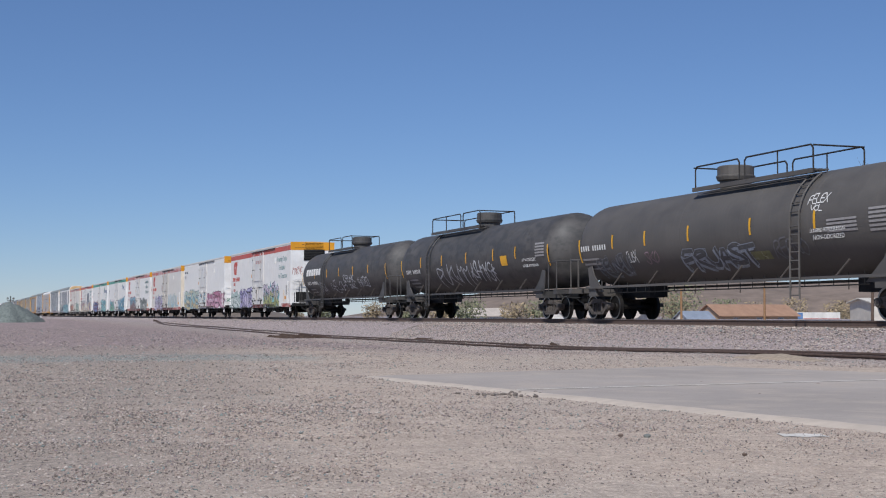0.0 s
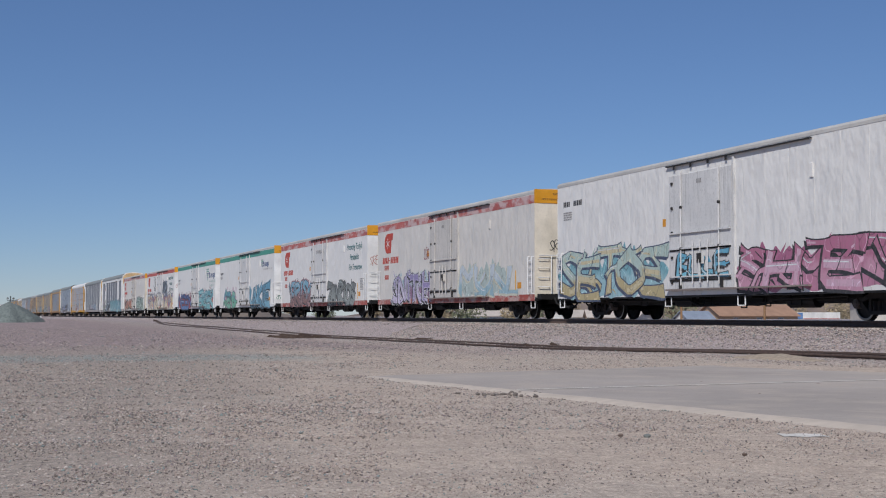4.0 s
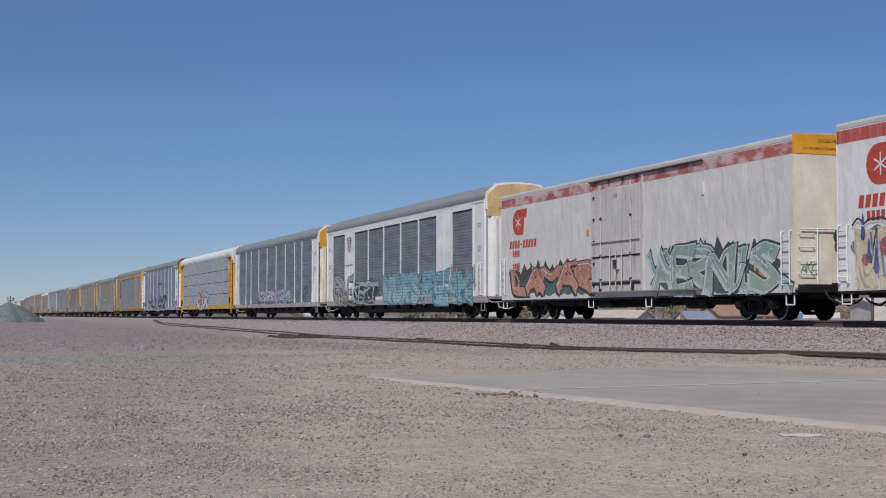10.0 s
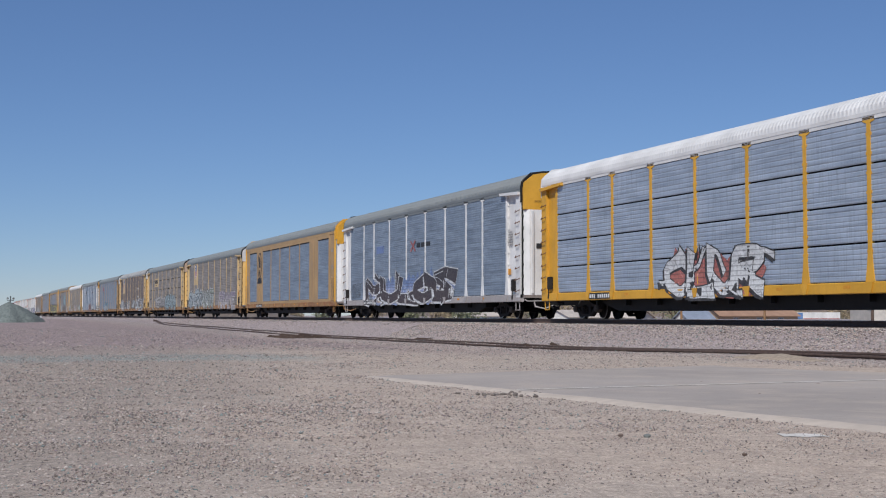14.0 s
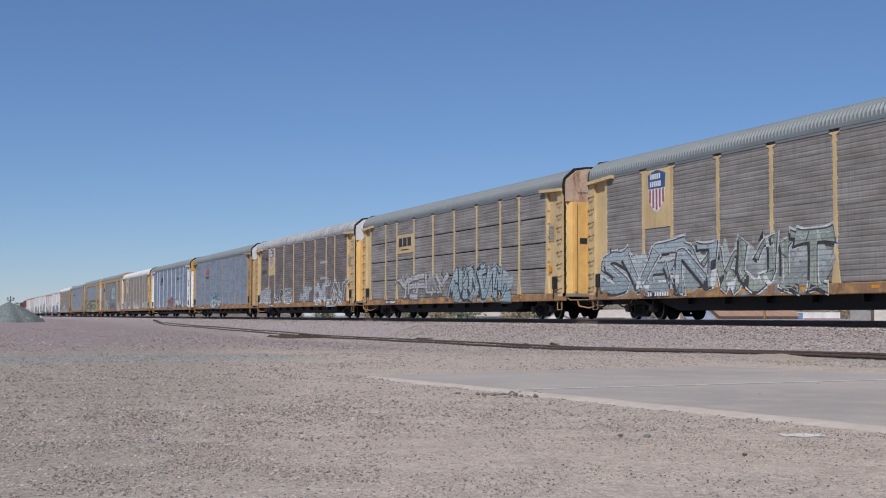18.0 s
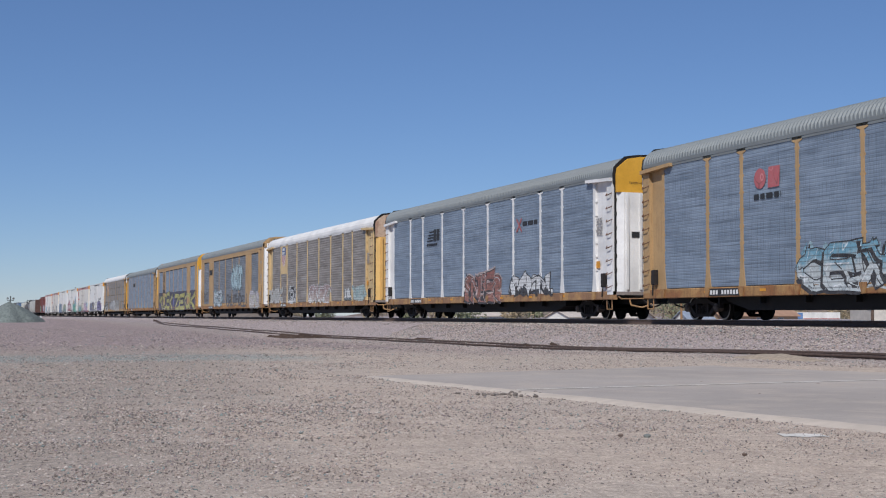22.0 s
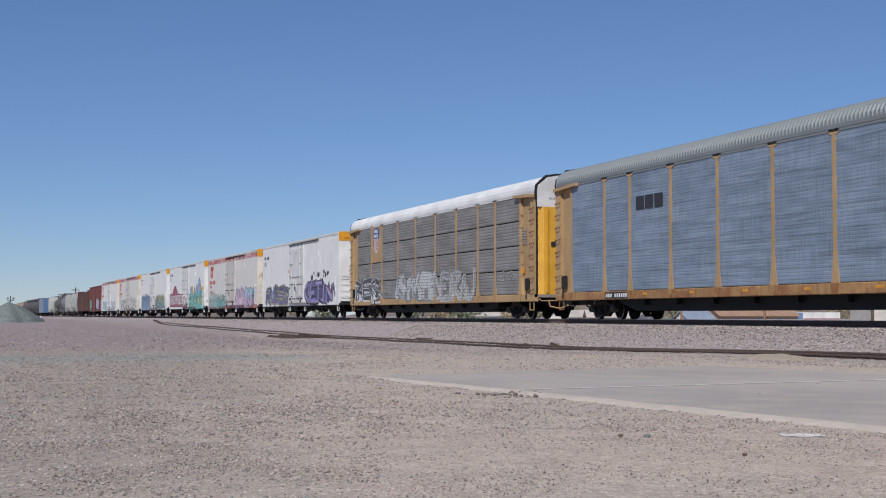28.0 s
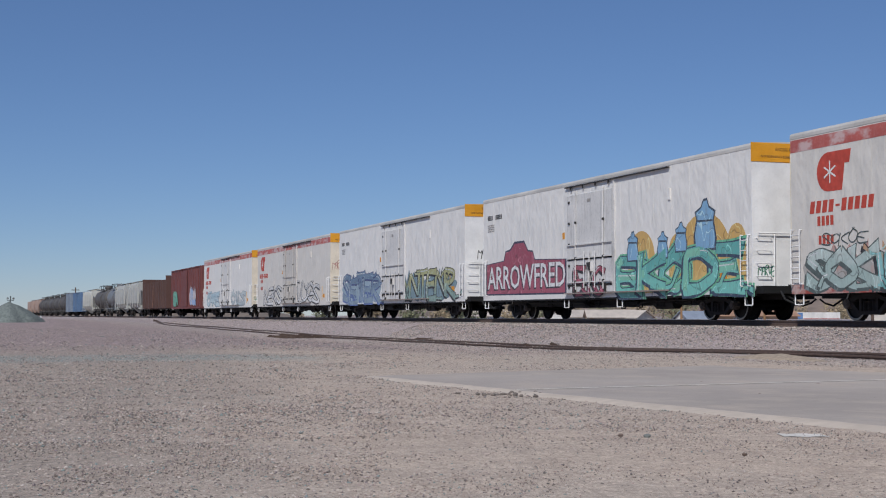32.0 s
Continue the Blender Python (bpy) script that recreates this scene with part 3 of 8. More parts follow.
    if wild and (y0 - y1) > 2.5:
        # spikes and flicks along the upper and lower edges
        for i in range(int((y0 - y1) * 1.1)):
            y = rng.uniform(y1, y0)
            z, k = (z1 - rng.uniform(0.1, 0.35), 1) if rng.random() < 0.75 else (z0 + rng.uniform(0.2, 0.4), -1)
            s, g = Shape(), rng.uniform(0.2, 0.45)
            t = rng.uniform(-0.3, 0.3)
            wd = rng.uniform(0.06, 0.13)
            s.prism([(y - wd, z), (y + wd, z), (y + t, min(z1 + 0.22, z + g * k))][::k], depth(y, z) - 0.0055 - 0.0002 * (i % 4), depth(y, z) - 0.002)
            part("paint_flick", s, (line, fill, back or fill)[i % 3], parent)


SPRAY_PALE = spray("c4c8c8", "dcdcda")


def tag(parent, text, y0, y1, z0, z1, mat, weight=0.05, seed=1, depth=flat_side, wobble=0.12, lean=0.15):
    """A thin one-stroke scrawl."""
    rng = random.Random(seed)
    s, n = Shape(), 0
    for lines in letter_lines(text, y0, y1, z0, z1, rng, wobble, lean):
        for p in lines:
            n += 1
            ribbon(s, smooth_line(p, 2), weight, depth, 0.006 + 0.0005 * (n % 6))
    return part("scrawl", s, mat, parent)


def end_tag(parent, text, x0, x1, z0, z1, mat, y, weight=0.04, seed=1):
    """A thin scrawl across the front end wall."""
    rng = random.Random(seed)
    s, n = Shape(), 0
    for lines in letter_lines(text, -x0, -x1, z0, z1, rng, 0.13, 0.15):
        for p in lines:
            n += 1
            ribbon(s, smooth_line(p, 2), weight, lambda a, b: 0.0, 0.006 + 0.0005 * (n % 6))
    s.v = [(-b, y + a, c) for a, b, c in s.v]
    return part("scrawl", s, mat, parent)


# ---- running gear ----
def wheelset_shape(r):
    s = Shape()
    s.rod((-0.72, 0, 0), (0.72, 0, 0), 0.085, 10)
    for k in (-1, 1):
        prof = [(0.66 * k, 0.0), (0.665 * k, r * 0.28), (0.70 * k, r * 0.32), (0.70 * k, r * 0.78), (0.675 * k, r * 0.86), (0.675 * k, r + 0.028),
                (0.705 * k, r + 0.028), (0.72 * k, r), (0.81 * k, r - 0.006), (0.81 * k, r * 0.84), (0.77 * k, r * 0.78), (0.76 * k, r * 0.3), (0.80 * k, r * 0.26), (0.80 * k, 0)]
        s.lathe(prof, "x", 28)
    return s


def rim_shape(r):
    return Shape().lathe([(-0.812, r - 0.005), (-0.816, r * 0.93), (-0.814, r * 0.86)], "x", 28)


def frame_shape():
    """Cast side frame: arched top, sloping tension member, window for the springs."""
    s = Shape()
    for k in (-1, 1):
        x0, x1 = 0.93 * k, 1.08 * k
        top = [(-1.1, 0.43), (-1.1, 0.56), (-0.62, 0.62), (-0.3, 0.74), (0.3, 0.74), (0.62, 0.62), (1.1, 0.56), (1.1, 0.43), (0.78, 0.46), (0.42, 0.58), (-0.42, 0.58), (-0.78, 0.46)]
        s.prism(top, min(x0, x1), max(x0, x1))
        low = [(-0.86, 0.46), (-0.45, 0.16), (0.45, 0.16), (0.86, 0.46), (0.7, 0.52), (0.4, 0.26), (-0.4, 0.26), (-0.7, 0.52)]
        s.prism(low, min(x0, x1), max(x0, x1))
        for y in (-0.34, 0.34):
            s.box(min(x0, x1), max(x0, x1), y - 0.05, y + 0.05, 0.2, 0.66)
    s.box(-0.95, 0.95, -0.2, 0.2, 0.5, 0.72)
    s.rod((0, 0, 0.66), (0, 0, 0.86), 0.3, 12)
    return s


def spring_shape():
    prof = []
    for i in range(9):
        prof += [(0.26 + i * 0.03, 0.07), (0.275 + i * 0.03, 0.085)]
    return Shape().lathe(prof, "z", 8, (-1.0, 0, 0))


def bearing_shape():
    return Shape().rod((-0.9, 0, 0.45), (-1.12, 0, 0.45), 0.13, 12).rod((-1.12, 0, 0.45), (-1.15, 0, 0.45), 0.085, 8)


def brake_shape():
    s = Shape()
    for y in (-0.36, 0.36):
        s.box(-0.8, 0.8, y - 0.04, y + 0.04, 0.36, 0.42)
        for k in (-1, 1):
            s.box(0.6 * k - 0.14 * (k < 0), 0.6 * k + 0.14 * (k > 0), y - 0.12, y + 0.12, 0.3, 0.62)
    return s


def truck(parent, y, r=0.44, mat=None):
    """A two-axle truck; wheels rest on the rail head at z = 0."""
    up = r - 0.44
    mat = mat or M_UNDERDARK
    t = part("truck", shared("truck_frame" + mat.name, frame_shape, mat), mat, parent, at=pose(0, y, up))
    for dy in (-0.89, 0.89):
        w = part("wheelset", shared("wheelset%.2f" % r, lambda: wheelset_shape(r), M_WHEEL, True), M_WHEEL, t, at=pose(0, dy, r - up))
        w.location.z = r - up
    rim = shared("rims%.2f" % r, lambda: rim_shape(r), M_TREAD)
    for dy in (-0.89, 0.89):
        part("wheel_rim", rim, M_TREAD, t, "bright worn wheel rim", at=pose(0, dy, r - up))
        # Caps always take the lighter truck_steel, so caught light is in their colour.
        part("bearing", shared("bearing", bearing_shape, M_TRUCK, True), M_TRUCK, t, "brown bearing cap, lighter for the light it catches", at=pose(0, dy, 0))
    for dy in (-0.19, 0, 0.19):
        part("spring", shared("spring" + mat.name, spring_shape, mat), mat, t, at=pose(0, dy, 0))
    part("brake_beam", shared("brakebeams", brake_shape, M_UNDER), M_UNDER, t)


def coupler_shape():
    s = Shape()
    s.box(-0.12, 0.12, -1.0, 0.0, 0.72, 0.95)
    s.prism([(-1.32, 0.7), (-0.95, 0.7), (-0.95, 0.98), (-1.32, 0.98)], -0.2, 0.17)
    s.box(0.05, 0.2, -1.42, -1.1, 0.72, 0.96)
    s.box(-0.35, 0.35, -0.2, 0.25, 0.62, 1.05)
    s.path([(-0.55, -0.1, 0.75), (-0.55, -0.6, 0.6), (-0.5, -0.95, 0.42), (-0.35, -1.15, 0.5), (-0.25, -1.25, 0.62)], 0.03)
    s.path([(-1.2, -0.12, 0.85), (-0.6, -0.35, 0.82), (-0.1, -0.4, 0.9)], 0.022)
    return s


def couplers(parent, half):
    part("coupler", shared("coupler", coupler_shape, M_UNDER), M_UNDER, parent, at=pose(0, -half, 0))
    part("coupler", CACHE["coupler"], M_UNDER, parent, at=pose(0, half, 0, 0, 0, 180))


def ladder(parent, name, y0, y1, z0, z1, rungs, mat, x=SIDE, out=0.09, r=0.018):
    """Stiles and rungs standing off the near side."""
    s = Shape()
    for y in (y0, y1):
        s.rod((x - out, y, z0), (x - out, y, z1), r, 5)
        for z in (z0, z1):
            s.rod((x - out, y, z), (x, y, z), r, 5)
    for i in range(rungs):
        z = z0 + (z1 - z0) * (i + 0.5) / rungs
        s.rod((x - out, y0, z), (x - out, y1, z), r * 0.9, 5)
    return part(name, s, mat, parent)


def end_ladder(parent, x0, x1, z0, z1, rungs, mat, y, r=0.018):
    me = shared("end_rung_%s_%.2f" % (mat.name, x1 - x0), lambda: Shape().path([(x0, 0, 0), (x0, -0.09, 0), (x1, -0.09, 0), (x1, 0, 0)], r, 5), mat)
    for i in range(rungs):
        part("end_rung", me, mat, parent, at=pose(0, y, z0 + (z1 - z0) * (i + 0.5) / rungs))


def stirrup(parent, y, z, mat=None, x=-1.5, w=0.4, h=0.38):
    s = Shape()
    s.path([(x, y - w / 2, z), (x, y - w / 2, z - h), (x, y + w / 2, z - h), (x, y + w / 2, z)], 0.02, 5)
    return part("stirrup", s, mat or M_STEEL, parent)


# ---- the place ----
PHI = radians(19.73)
RAILZ = 0.62                      # main rail head
TRACK = 23.52                     # main track's centre line
SIDING = 16.0                     # near rail of the buried siding


def yard(xc, zc):
    """Plan position from metres right of and ahead of the tripod."""
    return xc * math.cos(PHI) + zc * math.sin(PHI), -xc * math.sin(PHI) + zc * math.cos(PHI)


def smoothstep(a, b, x):
    t = min(1, max(0, (x - a) / (b - a)))
    return t * t * (3 - 2 * t)


def dip(y):
    """How the siding's bed sinks and rises along the track."""
    pts = [(-60, 0.0), (10, -0.03), (21, -0.05), (39, -0.23), (65, -0.28), (79, -0.19), (100, -0.08), (127, 0.1), (170, 0.2), (400, 0.2)]
    for (a, za), (b, zb) in zip(pts, pts[1:]):
        if y <= b:
            return za + (zb - za) * smoothstep(a, b, y) if y > a else za
    return pts[-1][1]


def ground_z(x, y):
    z = dip(y) * smoothstep(6, 14, x) if x < 18 else dip(y) * (1 - smoothstep(18, 20.5, x))
    z += smoothstep(18.2, 21.3, x) * (RAILZ - 0.2) * (1 - smoothstep(26, 30, x) * 0.6)
    bump_z = noise.noise(Vector((x * 0.35, y * 0.35, 0))) * 0.02 + noise.noise(Vector((x * 1.3, y * 1.3, 4))) * 0.012
    # level bed under the concrete pad
    u, w = x * math.cos(PHI) - y * math.sin(PHI), x * math.sin(PHI) + y * math.cos(PHI)
    pad = smoothstep(-1.8, 0.2, u + (w - 16.9) * 0.42) * (1 - smoothstep(17.5, 21, w)) * smoothstep(6, 9, w)
    bump_z *= 1 - 0.8 * pad
    return z - 0.012 * pad + bump_z * (0.3 if 21.3 < x < 26 else 1)


def build_ground():
    xs = [-4000, -900, -300, -120, -60, -30, -18] + [-12 + 0.5 * i for i in range(81)] + [30, 34, 40, 50, 70, 120, 300, 900, 4000]
    ys = [-4000, -900, -300, -100, -40, -15, -6] + [0.5 * i for i in range(90)] + [45 + 1.5 * i for i in range(60)] + [140, 150, 165, 190, 220, 260, 320, 400, 520, 700, 1200, 4500]
    s = Shape()
    s.v = [(x, y, ground_z(x, y)) for y in ys for x in xs]
    k = len(xs)
    s.f = [(j * k + i, j * k + i + 1, (j + 1) * k + i + 1, (j + 1) * k + i) for j in range(len(ys) - 1) for i in range(k - 1)]
    ob = new("ground", s.mesh("ground", M_GROUND, True))
    tagged(ob, "dusty pale gravel yard with purple ballast bank", "ground", kind="structure")


build_ground()


def rail_profile(c, top, depth=0.17, head=0.037):
    return [(c - 0.07, top - depth), (c + 0.07, top - depth), (c + 0.02, top - depth + 0.03), (c + 0.012, top - 0.045), (c + head, top - 0.035),
            (c + head, top - 0.006), (c + head - 0.006, top), (c - head + 0.006, top), (c - head, top - 0.006), (c - head, top - 0.035), (c - 0.012, top - 0.045), (c - 0.02, top - depth + 0.03)]


def build_main_track():
    track = tagged(new("railway_track"), "main line track with polished rusty rails on ballast", "railway track", kind="structure")
    for k in (-1, 1):
        c = TRACK + k * 0.755
        r = part("rail", Shape().sweep_y(rail_profile(c, RAILZ), [-900, 1300]), M_RAIL, track)
        part("rail_head", Shape().box(c - 0.034, c + 0.034, -900, 1300, RAILZ - 0.004, RAILZ + 0.001), M_RAILTOP, r, "polished running surface reflecting the sky")
    me = Shape().cham(-1.3, 1.3, -0.11, 0.11, -0.16, 0.0, 0.015).mesh("tie", M_TIE)
    for i in range(130):
        y = 12 + i * 0.55
        part("tie", me, M_TIE, track, at=pose(TRACK, y, RAILZ - 0.165))


build_main_track()


def build_siding():
    track = tagged(new("siding_track"), "disused siding with rusty rails half buried in gravel", "railway track", kind="structure")
    ys = [8 + 1.5 * i for i in range(76)]
    for j, c in enumerate((SIDING, SIDING + 1.45)):
        s, k = Shape(), 12
        for y in ys:
            lift = 0.25 * smoothstep(110, 120.5, y) if j == 0 else 0
            s.v += [(x, y, z) for x, z in rail_profile(c + 0.5 * smoothstep(108, 120, y) * (1 - j), dip(y) + 0.07 + lift)]
        for a in range(len(ys) - 1):
            for i in range(k):
                p, q = a * k + i, a * k + (i + 1) % k
                s.f.append((p, q, q + k, p + k))
        s.f += [tuple(range(k - 1, -1, -1)), tuple(len(s.v) - k + i for i in range(k))]
        part("rail", s, M_RAIL, track)


build_siding()


def build_slab():
    """Three concrete panels with open joints, their far edge under drifted gravel."""
    slab = tagged(new("concrete_slab"), "pale weathered concrete pad edged by gravel", "pavement", kind="structure")
    o = yard(-0.88, 16.7)
    a = Vector((*yard(2.95, 9.1), 0)) - Vector((*o, 0))
    a.normalize()
    b = Vector((a.y, -a.x, 0)) * -1
    if b.dot(Vector((*yard(3, 19), 0)) - Vector((*o, 0))) < 0:
        b = -b
    # the near edge runs along a; panels stretch away along b
    for i, (p, q) in enumerate(((0.0, 3.45), (3.455, 9.6), (9.605, 15.0))):
        s = Shape()
        for u, v in ((p, 0), (q, 0), (q, 7.5), (p, 7.5)):
            if u == 0 and v > 0:
                u, v = -1.2, 6.5
            w = Vector((*o, 0)) + a * u + b * v
            s.v.append((w.x, w.y, 0.014))
        s.v += [(x, y, -0.12) for x, y, z in s.v[:4]]
        s.f = [(0, 1, 2, 3), (7, 6, 5, 4), (1, 0, 4, 5), (2, 1, 5, 6), (3, 2, 6, 7), (0, 3, 7, 4)]
        part("concrete_panel", s, M_CONCRETE, slab)


    grout = flat("joint_filler", "d2cabf", 0.95, 0, 8, 0.1)
    for u in (3.45, 9.6):
        s = Shape()
        for du, v in ((-0.02, 0.05), (0.055, 0.05), (0.055, 6.5), (-0.025, 6.5)):
            w = Vector((*o, 0)) + a * (u + du) + b * v
            s.v.append((w.x, w.y, 0.0175))
        s.f = [(0, 1, 2, 3)]
        part("joint", s, grout, slab, "pale filled joint")
    rng, s = random.Random(4), Shape()
    n = 150
    for i in range(n + 1):
        u = 15.0 * i / n
        q = noise.noise(Vector((u * 1.1, 3, 1))) * 0.09 + noise.noise(Vector((u * 4.0, 8, 1))) * 0.05
        for d, z in ((-0.24 + q * 1.5, -0.03), (-0.1 + q, 0.004), (-0.02 + q * 0.5, 0.0165), (0.04 + q * 0.6, 0.0152)):
            w = Vector((*o, 0)) + a * u + b * d
            s.v.append((w.x, w.y, z))
    s.f = [(4 * i + k, 4 * i + k + 1, 4 * i + k + 5, 4 * i + k + 4) for i in range(n) for k in range(3)]
    part("worn_edge", s, flat("edge_sand", "b6a899", 0.95, 0, 5, 0.12), slab, "pale worn edge dusted with sand")
    # a tongue of gravel drifted over the far edge
    s = Shape()
    for i in range(n + 1):
        u = -1.4 + 16.4 * i / n
        q = noise.noise(Vector((u * 0.6, 5, 2))) * 0.5 + noise.noise(Vector((u * 2.6, 8, 4))) * 0.2
        far = 7.5 - 1.0 * smoothstep(4, -1.2, u)
        for d, z in ((far - 0.7 + q, 0.012), (far - 0.3 + q * 0.5, 0.03), (far + 0.4, 0.02), (far + 0.9, -0.05)):
            w = Vector((*o, 0)) + a * u + b * d
            s.v.append((w.x, w.y, z))
    s.f = [(4 * i + k, 4 * i + k + 1, 4 * i + k + 5, 4 * i + k + 4) for i in range(n) for k in range(3)]
    part("drifted_gravel", s, M_GROUND, slab, "gravel drifted over the far edge")


build_slab()


# ---- cars ----
S = 1.0753                        # metres to a unit of the train's chart


def place(car, mid):
    """Remember where along the train a car's middle is."""
    CARS.append((car, mid))


CARS = []


def text_block(car, mat, y, z, seed, rows=3, x=SIDE - 0.006):
    bars("small_lettering", car, mat, y, z, rows, 0.75, 0.055, x, seed=seed)


LINEBOX = {}


def reefer(label, side_mat, end_mat, stripe=None, unit=False, logo="", slogan=False, sill=None, seed=1, mark=True):
    """A long insulated boxcar with a plug door, door gear, ladders and trucks."""
    car = thing("refrigerated_boxcar", label, "railway car", "refrigerated boxcars of the train")
    h = 10.75
    sill = sill or side_mat
    s = Shape().box(-1.545, 1.545, -h + 0.02, h - 0.02, 0.86, 5.06)
    body = part("body", s, side_mat, car)
    n = 18
    w = 2 * h / n
    me = shared("sheet_" + side_mat.name, lambda: Shape().prism([(-w / 2 + 0.006, 0.78), (w / 2 - 0.006, 0.78), (w / 2 - 0.006, 5.05), (-w / 2 + 0.006, 5.05)][::-1], SIDE, SIDE + 0.02), side_mat)
    for i in range(n):
        part("side_sheet", me, side_mat, car, at=pose(0, -h + (i + 0.5) * w, 0))
    prof = [(-1.56, 5.04), (-1.56, 5.13), (-1.53, 5.19), (-1.46, 5.215), (-0.7, 5.26), (0, 5.28), (0.7, 5.26), (1.46, 5.215), (1.53, 5.19), (1.56, 5.13), (1.56, 5.04)]
    part("roof", Shape().sweep_y(prof, [-h, -h / 2, 0, h / 2, h]), M_ROOFPALE, car)
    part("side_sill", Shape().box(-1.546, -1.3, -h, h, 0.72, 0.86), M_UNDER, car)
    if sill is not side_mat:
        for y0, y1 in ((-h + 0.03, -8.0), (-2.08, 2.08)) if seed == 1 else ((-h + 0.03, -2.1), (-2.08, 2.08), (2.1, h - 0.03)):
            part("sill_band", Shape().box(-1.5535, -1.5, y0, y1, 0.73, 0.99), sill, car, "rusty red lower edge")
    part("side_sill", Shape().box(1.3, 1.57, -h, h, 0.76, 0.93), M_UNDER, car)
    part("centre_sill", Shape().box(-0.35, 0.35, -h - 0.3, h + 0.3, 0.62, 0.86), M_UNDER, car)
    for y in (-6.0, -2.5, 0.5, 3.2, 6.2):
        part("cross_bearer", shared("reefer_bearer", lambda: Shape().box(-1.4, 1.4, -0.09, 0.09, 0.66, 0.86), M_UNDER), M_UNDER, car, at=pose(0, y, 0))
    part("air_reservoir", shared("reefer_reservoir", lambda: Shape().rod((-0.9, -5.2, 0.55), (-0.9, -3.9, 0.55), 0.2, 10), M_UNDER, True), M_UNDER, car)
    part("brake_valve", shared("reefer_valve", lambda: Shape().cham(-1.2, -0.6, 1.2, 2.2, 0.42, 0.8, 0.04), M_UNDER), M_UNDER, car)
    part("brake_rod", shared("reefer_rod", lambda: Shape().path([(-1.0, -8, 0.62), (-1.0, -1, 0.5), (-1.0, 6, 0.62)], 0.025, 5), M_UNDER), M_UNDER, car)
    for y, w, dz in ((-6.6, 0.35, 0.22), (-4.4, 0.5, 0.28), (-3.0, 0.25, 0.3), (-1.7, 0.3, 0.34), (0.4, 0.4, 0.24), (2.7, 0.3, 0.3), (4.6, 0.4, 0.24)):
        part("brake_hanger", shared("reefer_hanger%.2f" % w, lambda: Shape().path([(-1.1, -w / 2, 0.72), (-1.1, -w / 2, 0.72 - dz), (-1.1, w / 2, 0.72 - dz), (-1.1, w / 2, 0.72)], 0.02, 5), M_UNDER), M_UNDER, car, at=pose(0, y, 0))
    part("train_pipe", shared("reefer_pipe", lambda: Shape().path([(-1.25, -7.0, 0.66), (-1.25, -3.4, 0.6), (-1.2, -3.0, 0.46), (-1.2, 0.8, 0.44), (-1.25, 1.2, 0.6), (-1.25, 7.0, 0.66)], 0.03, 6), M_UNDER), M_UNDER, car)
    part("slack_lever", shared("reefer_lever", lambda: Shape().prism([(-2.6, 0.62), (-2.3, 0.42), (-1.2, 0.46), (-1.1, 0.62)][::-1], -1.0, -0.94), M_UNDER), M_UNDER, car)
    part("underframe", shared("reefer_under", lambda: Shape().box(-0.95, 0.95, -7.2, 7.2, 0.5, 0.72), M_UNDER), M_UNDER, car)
    # ends
    for k in (-1, 1):
        y0, y1 = sorted((k * h, k * (h - 0.03)))
        e = part("end_wall", Shape().box(-1.555, 1.555, y0 - 0.004 * (k < 0), y1 + 0.004 * (k > 0), 0.9, 4.64), end_mat, car, "white end wall")
        yo = k * (h + 0.012)
        hw = 1.562 if k < 0 else 1.53
        part("end_band", Shape().box(-hw, hw, min(yo, k * (h - 0.03)), max(yo, k * (h - 0.03)), 4.66, 5.13 if k > 0 else 5.22), M_ORANGE, car, "orange excess-height band")
    if unit:
        s = Shape()
        g = part("cooling_grille", Shape().prism([(-h - 0.06, 3.95), (-h - 0.01, 3.95), (-h - 0.01, 4.7), (-h - 0.09, 4.7)], -0.62, 0.82), M_UNDER, car, "black refrigeration unit grille")
        for i in range(6):
            part("slat", Shape().box(-0.55, 0.75, -h - 0.11, -h - 0.02, 4.02 + i * 0.115, 4.07 + i * 0.115), M_DARKBAR, g)
        v = part("upper_vent", Shape().box(-0.5, 0.75, -h - 0.03, -h - 0.013, 4.76, 5.2), M_UNDER, car, "vent slots in the orange band")
        for i in range(5):
            part("slat", Shape().box(-0.48, 0.73, -h - 0.06, -h - 0.03, 4.78 + i * 0.09, 4.835 + i * 0.09), M_ORANGE, v)
        part("fuel_tank", Shape().cham(-1.3, 1.0, -h - 0.4, -h - 0.02, 1.0, 1.75, 0.06), M_UNDER, car, "black unit fuel tank under the end")
        part("end_platform", Shape().box(-1.4, 1.4, -h - 0.45, -h, 0.98, 1.04).path([(-1.3, -h - 0.4, 1.0), (-1.3, -h - 0.4, 2.6), (1.2, -h - 0.4, 2.6)], 0.03), M_ENDWHITE, car)
    # stripe under the roof edge
    if stripe:
        for a, b in ((-h + 0.04, -1.86), (-1.84, 1.98), (2.0, h - 0.02)):
            part("stripe", Shape().box(SIDE - 0.005, SIDE, a, b, 4.66, 5.0), stripe, car)
    # plug door with its gear
    dm = M_DOORWHITE if side_mat is M_WHITE else M_DOORCREAM
    d = part("door", Shape().cham(SIDE - 0.045, SIDE, -1.85, 1.95, 0.98, 4.66, 0.015), dm, car, "plug door with vertical lock bars")
    part("door_post", Shape().box(SIDE - 0.06, SIDE, -1.98, -1.9, 0.95, 4.9), dm, car)
    for y in (-1.15, 1.15):
        s = Shape().rod((SIDE - 0.08, y, 1.1), (SIDE - 0.08, y, 4.8), 0.024, 6)
        part("lock_bar", s, dm, d)
